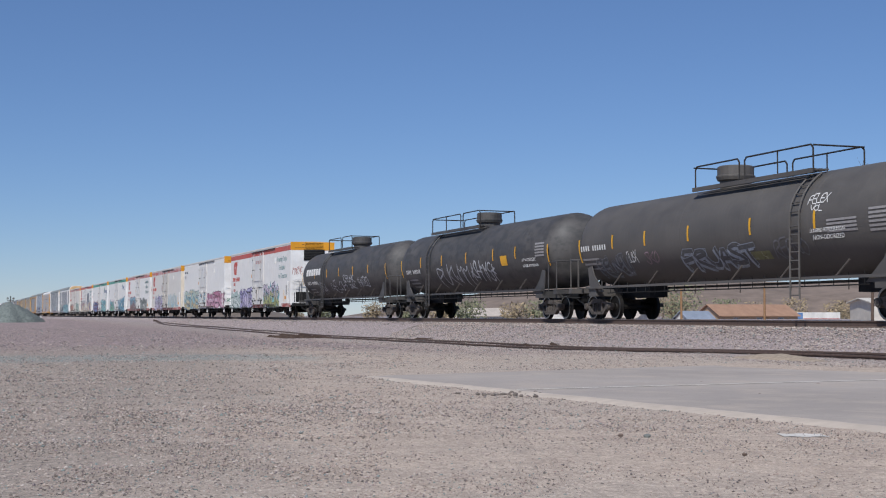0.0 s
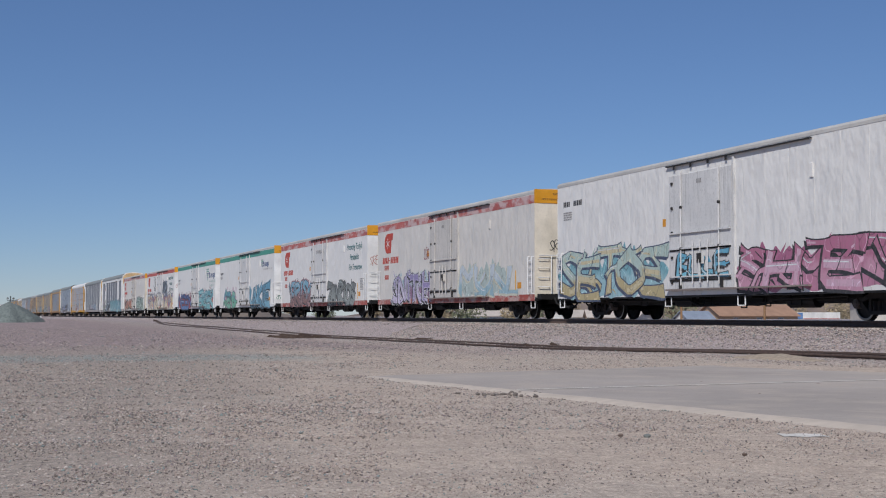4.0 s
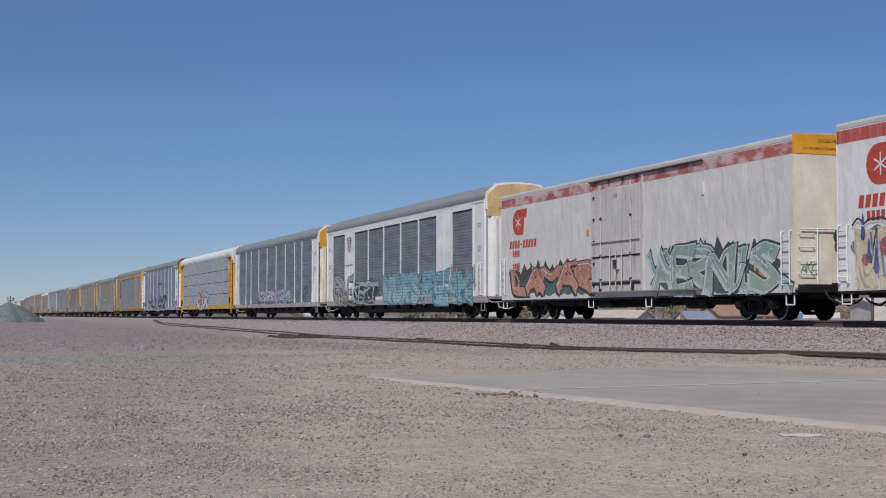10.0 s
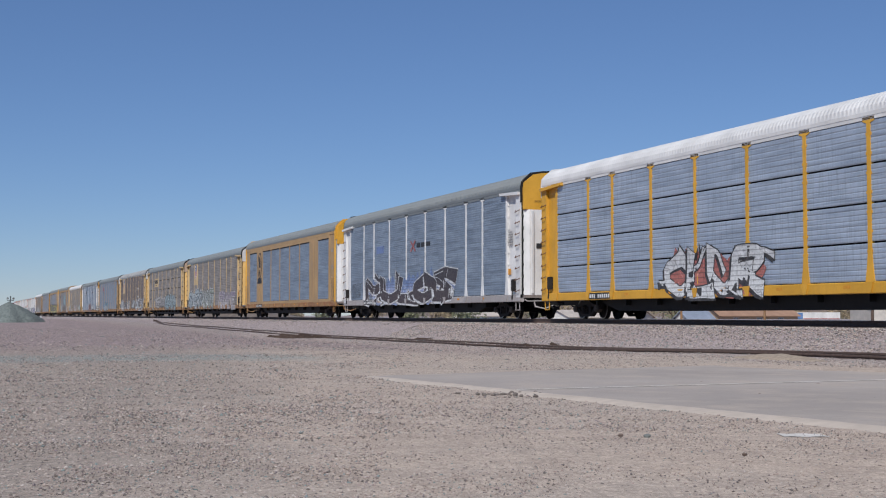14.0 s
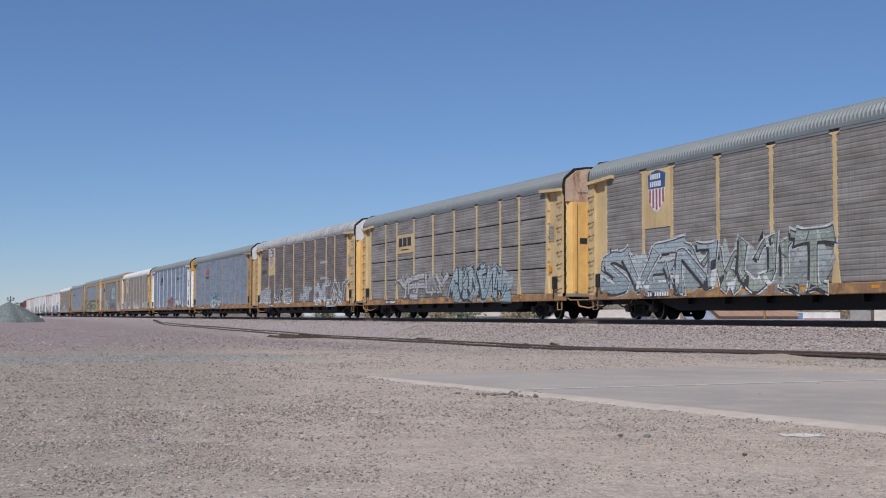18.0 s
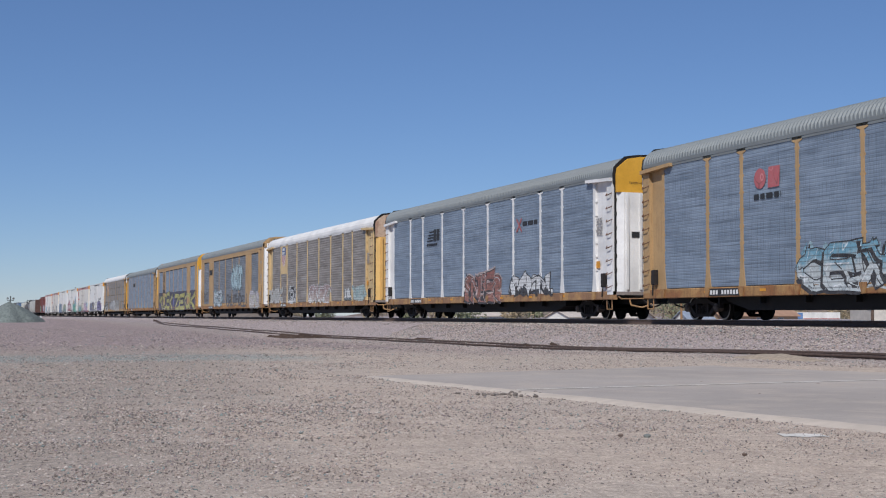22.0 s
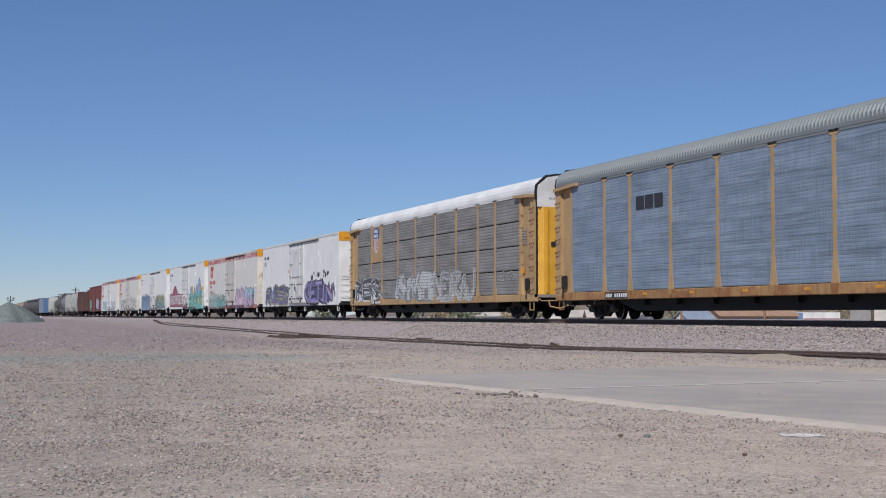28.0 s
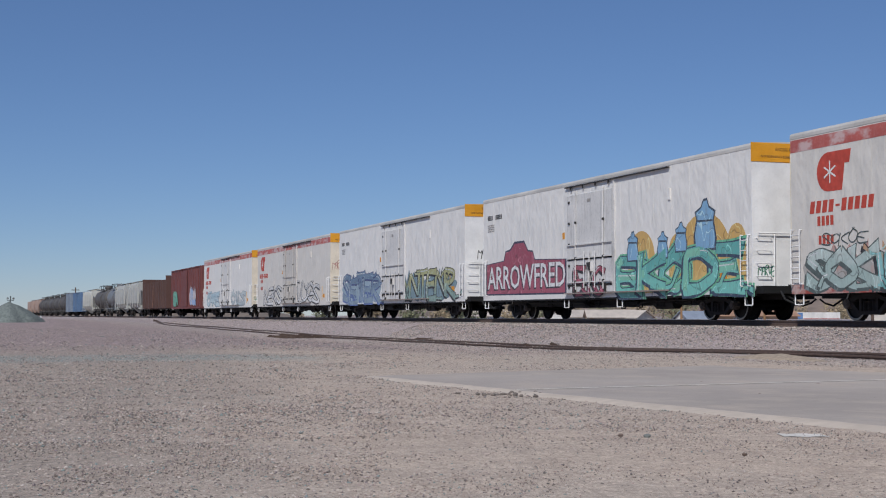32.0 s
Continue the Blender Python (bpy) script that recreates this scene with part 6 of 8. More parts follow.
def build_reefers():
    g = {"teal": spray("3f9aa4", "6fb4b8"), "purple": spray("6a5aa0", "8a7cb8"), "pink": spray("b2587e", "c4809a"), "ink": spray("1e1e22", "2a2a30"),
         "yellow": spray("b8b04a", "cfc67a"), "lav": spray("a79bc0", "c3b4cf"), "cyan": spray("3fa3c4", "5fb8cf"), "rust": spray("94473a", "7a6258"),
         "grey": spray("6f7672", "8c938c"), "navy": spray("243a78", "3a5fa8"), "red": spray("8c2a3a", "a8384a"), "sand": spray("cdb98c", "d8c49a"),
         "orange": spray("b86a4a", "c88058"), "green": spray("6f9a80", "9ab89c"), "white": spray("c8c6c4", "dad8d6"), "blue": spray("5b7fae", "8aa6c4"),
         "rose": spray("c89ab0", "d4b0c0"), "gold": spray("d0a030", "d8b048"), "wine": spray("9c2c4c", "a83a58"), "aqua": spray("3fa79a", "68bdae")}
    mid = {"R1": 103.27, "R2": 126.0, "R3": 148.05, "R4": 169.92, "R5": 191.9, "R6": 213.87, "R7": 235.9, "R8": 257.72,
           "R9": 684.74, "R10": 706.55, "R11": 728.36, "R12": 750.47, "R13": 772.4, "R14": 794.3}
    c = reefer("white refrigerated boxcar with red stripe, slogan and graffiti", M_WHITE, M_ENDWHITE, M_RED, True, "mark", True, M_RUSTSILL, seed=1)
    graffiti(c, "BRITE", 6.51, 1.89, 0.78, 2.2, spray("6f62a4", "a89cc8"), g["ink"], 0.3, 3, back=g["lav"], accent=spray("b8b0d4", "8a7cb8"), wobble=0.1)
    graffiti(c, "REK", 10.4, 7.0, 0.82, 2.0, spray("9ab8b0", "c4ccc4"), spray("4a6a64"), 0.26, 4, back=spray("b8c4bc", "a8bcb4"))
    graffiti(c, "SCAREYR", -1.95, -7.08, 0.78, 2.39, spray("c0b0c8", "9aa248"), g["ink"], 0.32, 5, back=g["teal"], accent=spray("a8a84a"), wobble=0.1, lean=0.1)
    place(c, mid["R1"] * S)
    c = reefer("plain white refrigerated boxcar with yellow and magenta graffiti", M_WHITE, M_ENDWHITE, seed=2)
    graffiti(c, "SETOE", 10.43, 2.36, 0.75, 2.41, spray("a8c0b4", "b8a468"), spray("3a4a68"), 0.4, 2, back=spray("5fa4b0", "8ab8c0"), accent=spray("c8b888"))
    graffiti(c, "BLUE", 1.33, -1.66, 1.29, 2.09, g["cyan"], g["ink"], 0.14, 6, depth=lambda y, z: SIDE - 0.05)
    graffiti(c, "SHMERE", -2.33, -10.63, 0.82, 2.13, g["pink"], g["ink"], 0.42, 3, back=spray("a84a78", "b86a8c"), accent=spray("cc9ab0"), lean=0.12)
    place(c, mid["R2"] * S)
    c = reefer("grey-white refrigerated boxcar with worn red stripe and lavender graffiti", M_CREAM, M_ENDCREAM, M_REDFADE, False, "mark", False, M_RUSTSILL, seed=3)
    graffiti(c, "SNITCH", 7.88, 1.98, 0.76, 2.28, g["lav"], g["ink"], 0.36, 4, back=spray("9fc0c8", "8a5a80"), accent=spray("8a78b0"), halo=g["white"])
    tag(c, "SLERG", 2.9, 2.2, 2.9, 3.4, g["red"], 0.04, 5)
    graffiti(c, "MUN", -2.37, -7.92, 0.99, 2.37, spray("b8c4cc", "8ab0bc"), spray("c8c4a8"), 0.35, 6, back=spray("a8b8b0"))
    place(c, mid["R3"] * S)
    c = reefer("white refrigerated boxcar with red stripe, slogan and large graffiti words", M_WHITE, M_ENDWHITE, M_REDFADE, False, "mark", True, M_RUSTSILL, seed=4)
    graffiti(c, "FRISK", 7.48, 1.84, 0.78, 2.45, spray("64a8c0", "8a6058"), g["ink"], 0.42, 3, back=spray("a8606a", "5a3030"), wobble=0.03, halo=spray("b8848a"))
    graffiti(c, "ZANRIDS", -2.29, -8.15, 0.81, 2.17, g["grey"], g["ink"], 0.42, 8, lean=0.2, wobble=0.09, shine=spray("a8ada6"))
    place(c, mid["R4"] * S)
    c = reefer("white refrigerated boxcar with green stripe, shield emblem and teal graffiti", M_WHITE, M_ENDWHITE, M_GREEN, False, "shield", seed=5)
    graffiti(c, "OEMB", 8.43, 3.54, 0.77, 2.15, spray("3f8fa8", "5fae8a"), g["ink"], 0.42, 2, back=spray("c496a8", "c8a0b0"), accent=spray("78b89a"), blobs=spray("c8a0b0"))
    graffiti(c, "UNKIE", -2.34, -9.02, 0.74, 2.4, spray("4596b4", "64aac2"), g["ink"], 0.5, 3, lean=0.12, wobble=0.05, halo=spray("5f9ab0"), accent=spray("3a7f98"))
    place(c, mid["R5"] * S)
    c = reefer("white refrigerated boxcar with green stripe, slogan and blue graffiti", M_WHITE, M_ENDWHITE, M_GREEN, False, "shield", seed=6)
    graffiti(c, "NEEN", 10.12, 1.85, 0.76, 2.24, spray("24407c", "3f74b0"), spray("161a34"), 0.36, 2, back=spray("8c2a3c", "a03440"), shine=spray("9ab8d4"), blobs=g["red"], wobble=0.024)
    graffiti(c, "ERSEK", -2.5, -9.6, 0.76, 2.39, spray("3f98a4", "58b0b0"), spray("1e2c34"), 0.46, 5, back=g["red"], accent=spray("7fbcc0"), halo=spray("c8dcdc"), blobs=g["red"], lean=0.1, wobble=0.05)
    place(c, mid["R6"] * S)
    c = reefer("white refrigerated boxcar with red stripe, slogan and a dotted painted mural", M_WHITE, M_ENDWHITE, M_RED, False, "mark", True, seed=7)
    for a, b, sd, out in ((10.0, 2.05, 5, 0.0), (1.85, -1.75, 6, 0.046), (-2.1, -10.0, 8, 0.0)):
        skin = lambda y, z, out=out: SIDE - out
        rng = random.Random(sd)
        cloud(c, a + (0.0 if out else 0.2), b - (0.0 if out else 0.2), 1.0, 2.85, spray("5f7488", "7f94a4"), sd, skin, name="mural_band", lobes=1.4)
        y, i = a, 0
        while y > b + 0.3:
            w, hgt = min(rng.uniform(0.6, 1.2), y - b), rng.uniform(2.1, 2.5)
            sl = rng.uniform(-0.12, 0.12)
            part("mural_block", Shape().prism([(y, 0.8), (y - w + 0.05, 0.8), (y - w + 0.05 + sl, hgt - 0.1), (y + sl * 0.5, hgt)][::-1], SIDE - out - 0.0065, SIDE - out - 0.004), g["sand"] if i % 8 != 5 else spray("6f8494", "8a9aa8"), c, "sand-coloured block of a painted mural")
            y, i = y - w, i + 1
        for i in range(int((a - b) * 1.6)):
            y, z = rng.uniform(b + 0.2, a - 0.2), rng.uniform(1.0, 1.7)
            s = Shape()
            ribbon(s, [(y, z), (y - rng.uniform(-0.25, 0.25), z + rng.uniform(0.4, 0.9))], rng.uniform(0.04, 0.12), skin, 0.0068 + 0.0001 * (i % 5))
            part("mural_stroke", s, (spray("5f7488", "7f94a4"), spray("8a8460"), g["ink"])[i % 3], c)
        for i in range(int((a - b) * 5.5)):
            y, z, q = rng.uniform(b + 0.25, a - 0.25), rng.uniform(0.95, 2.3), rng.uniform(0.08, 0.2)
            pts = [(y + q * math.sin(2 * math.pi * k / 10), z + q * 1.2 * math.cos(2 * math.pi * k / 10)) for k in range(10)]
            if i % 2:
                part("paint_dot", Shape().prism(pts, SIDE - out - 0.0085 - 0.0002 * i, SIDE - out - 0.007), spray("a83a48", "b84a54"), c)
            else:
                part("paint_drop", Shape().prism([(y + (u - y) * (0.7 if w < z + 0.03 else 0.4), z + (w - z) * (2.8 if w > z else 1.0)) for u, w in pts], SIDE - out - 0.0085 - 0.0002 * i, SIDE - out - 0.007), spray("3a4488", "5a5ca0"), c)
        wave = [(a + 0.1 - k * (a - b) / 34, 2.55 + 0.1 * math.sin(k * 0.35) + rng.uniform(-0.13, 0.13)) for k in range(35)]
        s1, s2 = Shape(), Shape()
        ribbon(s1, smooth_line(wave, 1), 0.05, skin, 0.009)
        ribbon(s2, smooth_line([(u, w - 0.09) for u, w in wave], 2), 0.035, skin, 0.012)
        part("mural_line", s1, g["ink"], c)
        part("mural_line", s2, g["white"], c)
    graffiti(c, "DUNZ", -2.39, -5.43, 2.52, 3.82, spray("7a8a98", "5a6a78"), g["ink"], 0.3, 3, back=spray("4a5058"))
    tag(c, "OCOB", 4.71, 3.14, 3.02, 4.56, g["ink"], 0.04, 6)
    tag(c, "SAK", 4.6, 3.6, 2.9, 3.3, g["ink"], 0.05, 7)
    place(c, mid["R7"] * S)
    c = reefer("dingy refrigerated boxcar with faded stripe and orange graffiti", M_CREAM, M_ENDCREAM, M_REDFADE, False, "mark", seed=8)
    graffiti(c, "LAMAR", 9.42, 1.91, 0.96, 2.19, g["orange"], g["ink"], 0.45, 4, back=spray("2c3a34", "3f6a58"))
    graffiti(c, "AERNIS", -2.84, -9.81, 0.83, 2.32, spray("7f9c8c", "94a890"), spray("b8c4bc"), 0.36, 6, back=spray("2c3a44", "3f5a54"), halo=spray("27343c"))
    place(c, mid["R8"] * S)
    c = reefer("plain white refrigerated boxcar with purple graffiti", M_WHITE, M_ENDWHITE, seed=9)
    graffiti(c, "RUBES", 9.4, 2.5, 0.9, 2.2, spray("383668", "5a568c"), spray("b0a458"), 0.34, 4, back=spray("4f70a8", "7f9cc4"), halo=spray("20223c"), shine=spray("c4bcd0"))
    graffiti(c, "GETIN", -2.48, -9.18, 0.89, 2.25, spray("5a5088", "7c70b0"), spray("1e1c30"), 0.4, 6, back=spray("4a4078", "3a3468"), accent=spray("8a80b8"), shine=spray("b8b0d0"))
    rng = random.Random(3)
    for i in range(14):
        y, z, q = rng.uniform(-8.4, -3.2), rng.uniform(2.3, 2.9), rng.uniform(0.06, 0.2)
        part("paint_dot", Shape().prism([(y + q * math.sin(2 * math.pi * k / 12), z + q * math.cos(2 * math.pi * k / 12)) for k in range(12)], SIDE - 0.005 - 0.0006 * i, SIDE - 0.003), g["ink"], c)
    place(c, mid["R9"] * S)
    c = reefer("grey-white refrigerated boxcar with worn stripe and pink graffiti", M_CREAM, M_ENDCREAM, M_REDFADE, False, "mark", False, M_RUSTSILL, seed=10)
    graffiti(c, "LOGAN", 6.84, 1.9, 0.8, 1.91, spray("c08a58", "58b0ae"), g["ink"], 0.28, 4, accent=spray("78c0c0"), back=spray("5fa8b0", "8ac0c0"))
    graffiti(c, "SOK", 9.9, 7.0, 0.85, 1.9, spray("b4c4bc", "9ab4ac"), spray("4a5a58"), 0.24, 8, back=spray("c08a7c", "a8a49c"))
    tag(c, "SOKOE", 9.3, 7.4, 2.0, 2.35, spray("3a4a48"), 0.035, 3)
    graffiti(c, "SWA", -2.28, -6.13, 0.8, 2.34, g["rose"], spray("5a5480"), 0.44, 4, back=spray("86b0b4", "6f94a4"), accent=spray("b886a4"), wobble=0.04)
    graffiti(c, "BGN", -6.23, -9.83, 0.8, 2.29, spray("8ab4c8", "b294b0"), g["ink"], 0.42, 6, back=spray("8ab090", "b87a94"), shine=spray("d0c8b0"), wobble=0.03)
    place(c, mid["R10"] * S)
    c = reefer("plain white refrigerated boxcar with red painted sign and cyan graffiti", M_WHITE, M_ENDWHITE, seed=11)
    top = [(10.4, 1.0), (10.4, 2.35), (8.4, 2.45), (8.2, 2.85), (7.7, 2.9), (7.2, 3.2), (6.2, 3.2), (5.8, 2.8), (5.3, 2.75), (5.1, 2.4), (2.1, 2.3), (2.1, 0.95)]
    part("sign_edge", Shape().prism([(y, z) for y, z in top], SIDE - 0.004, SIDE - 0.001), spray("2a3050"), c)
    part("sign_board", Shape().prism([(6.3 + (y - 6.3) * 0.97, 1.9 + (z - 1.9) * 0.93) for y, z in top], SIDE - 0.007, SIDE - 0.0045), g["wine"], c, "wine red painted sign")
    words("sign_lettering", "ARROWFRED", 1.36, 10.22, 1.24, spray("2a2030"), c, x=SIDE - 0.0085, bold=0.045, spacing=0.96)
    words("sign_lettering", "ARROWFRED", 1.36, 10.17, 1.27, spray("dcdad8"), c, x=SIDE - 0.011, bold=0.012, spacing=0.96)
    graffiti(c, "EIC", 1.23, -1.12, 0.9, 2, g["wine"], g["ink"], 0.16, 3, depth=lambda y, z: SIDE - 0.05)
    for y, w, top_z in ((-3.9, 0.95, 3.0), (-6.4, 0.6, 2.8), (-8.0, 1.7, 3.35), (-9.9, 0.5, 2.9)):
        dome = [(y + w, 0.9)] + [(y + w * math.cos(math.pi * k / 16), top_z - w + w * math.sin(math.pi * k / 16)) for k in range(17)] + [(y - w, 0.9)]
        part("painted_dome", Shape().prism(dome[::-1], SIDE - 0.0032 - 0.0004 * (w < 0.9), SIDE - 0.001), g["gold"], c, "ochre painted dome behind the letters")
    graffiti(c, "EKODE", -2.3, -10.1, 0.8, 2.2, spray("45a8a0", "5fc0b0"), spray("23405c"), 0.4, 3, accent=spray("6fc0a0"), halo=spray("58b888"), wobble=0.04)
    for y, q, up in ((-3.3, 0.8, -0.45), (-5.4, 0.7, -0.5), (-6.6, 0.75, -0.3), (-8.1, 1.25, 0.0)):
        pot = [(y + u * q, 2.95 + up + (w - 2.95) * q) for u, w in ((0.5, 2.3), (0.56, 2.7), (0.42, 3.1), (0.5, 3.3), (0.2, 3.42), (0.08, 3.6), (-0.1, 3.62), (-0.2, 3.42), (-0.5, 3.28), (-0.42, 3.05), (-0.55, 2.6), (-0.5, 2.3))]
        part("pot_edge", Shape().prism(pot, SIDE - 0.012, SIDE - 0.009), spray("2a4058"), c)
        part("painted_pot", Shape().prism([(y + (a - y) * 0.86, 2.95 + up + (b - 2.95 - up) * 0.9) for a, b in pot], SIDE - 0.015, SIDE - 0.0122), spray("6aa4cc", "8abade"), c, "pale blue painted pot")
        part("pot_line", Shape().prism([(y + 0.36 * q, 3.06 + up), (y + 0.36 * q, 3.12 + up), (y - 0.36 * q, 3.1 + up), (y - 0.36 * q, 3.04 + up)], SIDE - 0.017, SIDE - 0.0152), spray("2a4058"), c)
    place(c, mid["R11"] * S)
    c = reefer("plain white refrigerated boxcar with dark blue graffiti", M_WHITE, M_ENDWHITE, seed=12)
    graffiti(c, "SETER", 9.81, 2.47, 0.81, 2.42, spray("5a7a98", "7a94a8"), g["navy"], 0.36, 2, back=spray("8aa4b4"))
    graffiti(c, "VNTENR", -1.52, -9.4, 0.86, 2.33, spray("a8a868", "7a9a90"), g["ink"], 0.3, 3, back=spray("6a8a94"))
    place(c, mid["R12"] * S)
    c = reefer("pale refrigerated boxcar with worn stripe and black letter graffiti", M_CREAM, M_ENDCREAM, M_REDFADE, False, "mark", seed=13)
    graffiti(c, "NEKS", 8.22, 2.62, 0.93, 2.29, g["white"], g["ink"], 0.2, 4)
    graffiti(c, "VUGS", -1.95, -8.02, 0.9, 2.38, g["white"], g["ink"], 0.2, 5)
    place(c, mid["R13"] * S)
    c = reefer("pale refrigerated boxcar with worn stripe and light blue graffiti", M_WHITE, M_ENDCREAM, M_REDFADE, False, "mark", seed=14)
    graffiti(c, "CARE", 9.0, 3.0, 1.0, 2.2, spray("a0c0cc", "b8ccd0"), spray("7a98a8"), 0.36, 4)
    graffiti(c, "OILS", -2.6, -8.2, 1.0, 2.1, spray("b8c4c4", "a8b4b8"), spray("8a98a0"), 0.3, 5)
    place(c, mid["R14"] * S)


P_DARK = mesh_panel("panel_grey", "8b8e91", "6a6c6f", 0.5, 0.35, 0.45)
P_BLUE = mesh_panel("panel_blue_grey", "8995a3", "6b7785", 0.5, 0.12, 0.5, 0.7)
P_PALE = mesh_panel("panel_pale_grey", "8d8984", "6a6660", 0.55, 0.1, 0.3)
P_BROWN = mesh_panel("panel_brown_grey", "96908a", "706860", 0.6, 0.1, 0.45, 0.25)
C_LADDER = paint("ladder_rust", "6a4c38", "3a2c26", 0.6, 0.75)
P_MOTTLE = mesh_panel("panel_dark_brown", "7f7570", "584f4b", 0.65, 0.1, 0.45, 0.3)
P_CHAR = mesh_panel("panel_charcoal", "888a8e", "65676b", 0.5, 0.3, 0.35)
P_SILVER = mesh_panel("panel_silver", "b0b9c5", "929caa", 0.42, 0.3, 0.4)
C_BUFF = paint("rack_buff", "cfae7e", "8a5a3c", 0.5, 0.6, 0, 0.6)
C_TAN = paint("rack_tan", "a98a60", "70523a", 0.5, 0.6, 0, 0.6)
C_YELLOW = paint("rack_yellow", "cf9a2c", "8a6230", 0.3, 0.55, 0, 0.5)
C_GOLD = paint("rack_gold_door", "d2a862", "8a6440", 0.35, 0.55, 0, 0.5)
C_STRAW = paint("rack_straw", "c6ab7c", "7d624a", 0.5, 0.6, 0, 0.6)
C_WHITE = paint("rack_white", "d9d6d2", "8d8580", 0.25, 0.5, 0, 0.5)
C_RUSTTAN = paint("rack_tan_sill", "a07a4c", "4b3526", 0.8, 0.65, 0, 0.7, 0.15, 0, 30, 0.2, "8a5c38")
C_DIRTYEND = paint("rack_stained_end", "d6ccb8", "8a6a4a", 0.7, 0.6, 0, 0.9)
C_RUSTY = paint("rack_rusty_sill", "8d6a4c", "4b3a30", 0.8, 0.7, 0, 0.6, 0.15, 0, 30, 0.2, "b08a58")
C_RUSTEND = paint("rack_rusted_top", "b9a088", "7d4a34", 1.0, 0.7, 0, 0.9)
RF_GREY = paint("roof_grey", "747878", "626462", 0.3, 0.6, 0.1, 0.3, 0.15, 0, 30, 0.08)
RF_WHITE = paint("roof_white", "cfccc8", "a09c98", 0.2, 0.5, 0, 0.3)
RF_STREAK = paint("roof_streaked", "9c9c9a", "5e5048", 0.9, 0.6, 0.05, 1.0)
C_GREYSILL = paint("sill_grey", "a39d9a", "6a4a3a", 0.6, 0.6)


def build_racks():
    ink, white, teal = spray("1e1e22", "2a2a30"), spray("c4c4c4", "d6d6d4"), spray("6aa8b0", "8fbcc0")
    blue = spray("8ab4c8", "a8c8d4")
    mid = [282.01, 309.15, 335.85, 362.93, 389.83, 416.75, 443.95, 470.83, 498.0, 525.15, 552.36, 579.09, 606.17, 632.85, 659.81]
    c = autorack("white-framed autorack with grey mesh panels and long graffiti", P_CHAR, C_WHITE, RF_GREY, C_GREYSILL, C_BUFF, C_WHITE, "max", 1, False, "shield_sheet", 1, rise=0.15)
    d = rack_skin(c)
    graffiti(c, "GONE", 11.77, 7.61, 0.76, 2.28, spray("b890b0", "a07898"), spray("2c4a34"), 0.3, 2, d, back=spray("4f7a40", "7fa468"), accent=spray("8ab070"), halo=spray("a8c890"))
    graffiti(c, "SEPT", 7.32, 2.87, 0.83, 2.05, spray("a8b4bc", "8aa8b8"), ink, 0.26, 4, d, back=spray("202429"), lean=0.2, wobble=0.12)
    graffiti(c, "WRUTES", 1.42, -4.49, 0.76, 2.25, teal, spray("4a8090"), 0.5, 5, d, back=spray("a8909c", "7fb0b4"))
    graffiti(c, "PEAK", -5.24, -11.97, 0.68, 2.26, spray("5fa0ac", "7fb4bc"), spray("3f7888"), 0.55, 6, d, back=spray("b08aa0", "6fa8b0"))
    place(c, mid[0] * S)
    c = autorack("grey autorack with white posts and faded pink and blue graffiti", P_DARK, C_WHITE, RF_GREY, C_GREYSILL, C_YELLOW, C_DIRTYEND, "post", 2, False, corner=C_WHITE, rise=0.11, steps=(False, False))
    d = rack_skin(c)
    graffiti(c, "STARS", 4.53, -0.71, 1.04, 1.97, spray("a8b4bc", "b8bcc4"), spray("4a4a56"), 0.3, 3, d, back=spray("98a8b4", "b08c98"), accent=spray("b89aa4"))
    graffiti(c, "STEME", -0.98, -5.87, 1.05, 1.9, spray("8fb0c4", "a0bccc"), spray("4f6078"), 0.32, 4, d, back=spray("b08c98", "9aa8b4"), accent=spray("b8989c"))
    tag(c, "FP", -9.59, -10.68, 1.1, 1.99, ink, 0.06, 4, d)
    place(c, mid[1] * S)
    c = autorack("yellow-framed autorack with white roof and silver panels", P_SILVER, C_YELLOW, RF_WHITE, C_YELLOW, RF_WHITE, C_YELLOW, "post", 3, True, "", corner=C_YELLOW, rise=0.15)
    d = rack_skin(c)
    graffiti(c, "OLUR", 3.27, -2.09, 0.71, 2.21, white, ink, 0.45, 3, d, back=spray("a8483c", "b85a48"))
    place(c, mid[2] * S)
    c = autorack("blue-grey autorack with white posts and bold dark graffiti", P_BLUE, C_WHITE, RF_GREY, C_GREYSILL, C_YELLOW, C_WHITE, "post", 4, False, "", corner=C_WHITE, rise=0.25)
    d = rack_skin(c)
    graffiti(c, "MULOS", 8.47, -5.47, 0.72, 2.3, spray("2c2430", "3a2a30"), white, 0.6, 3, d, back=spray("5a7ab0", "8a9ac8"))
    for i, (word, y, z) in enumerate((("ANIK", 11.6, 1.75), ("KOSOE", 11.9, 1.45), ("LEXOR", 11.8, 1.14))):
        tag(c, word, y, y - 1.9, z, z + 0.24, ink, 0.03, 4 + i, d)
    tag(c, "SKOXE", 8.9, 7.4, 1.2, 1.7, spray("3a3a40"), 0.04, 6, d)
    bars("faint_name", c, spray("5a78b0"), 6.84, 3.5, 1, 1.6, 0.4, SIDE + 0.006, seed=2)
    ex = Shape()
    ribbon(ex, [(0.84, 3.9), (0.14, 3.4)], 0.12, d, 0.01)
    ribbon(ex, [(0.84, 3.4), (0.14, 3.9)], 0.12, d, 0.012)
    part("cross_mark", ex, spray("a84a4a"), c, "red painted cross")
    bars("faint_name", c, M_INK, -0.06, 3.55, 1, 2.2, 0.22, SIDE + 0.006, seed=5)
    place(c, mid[3] * S)
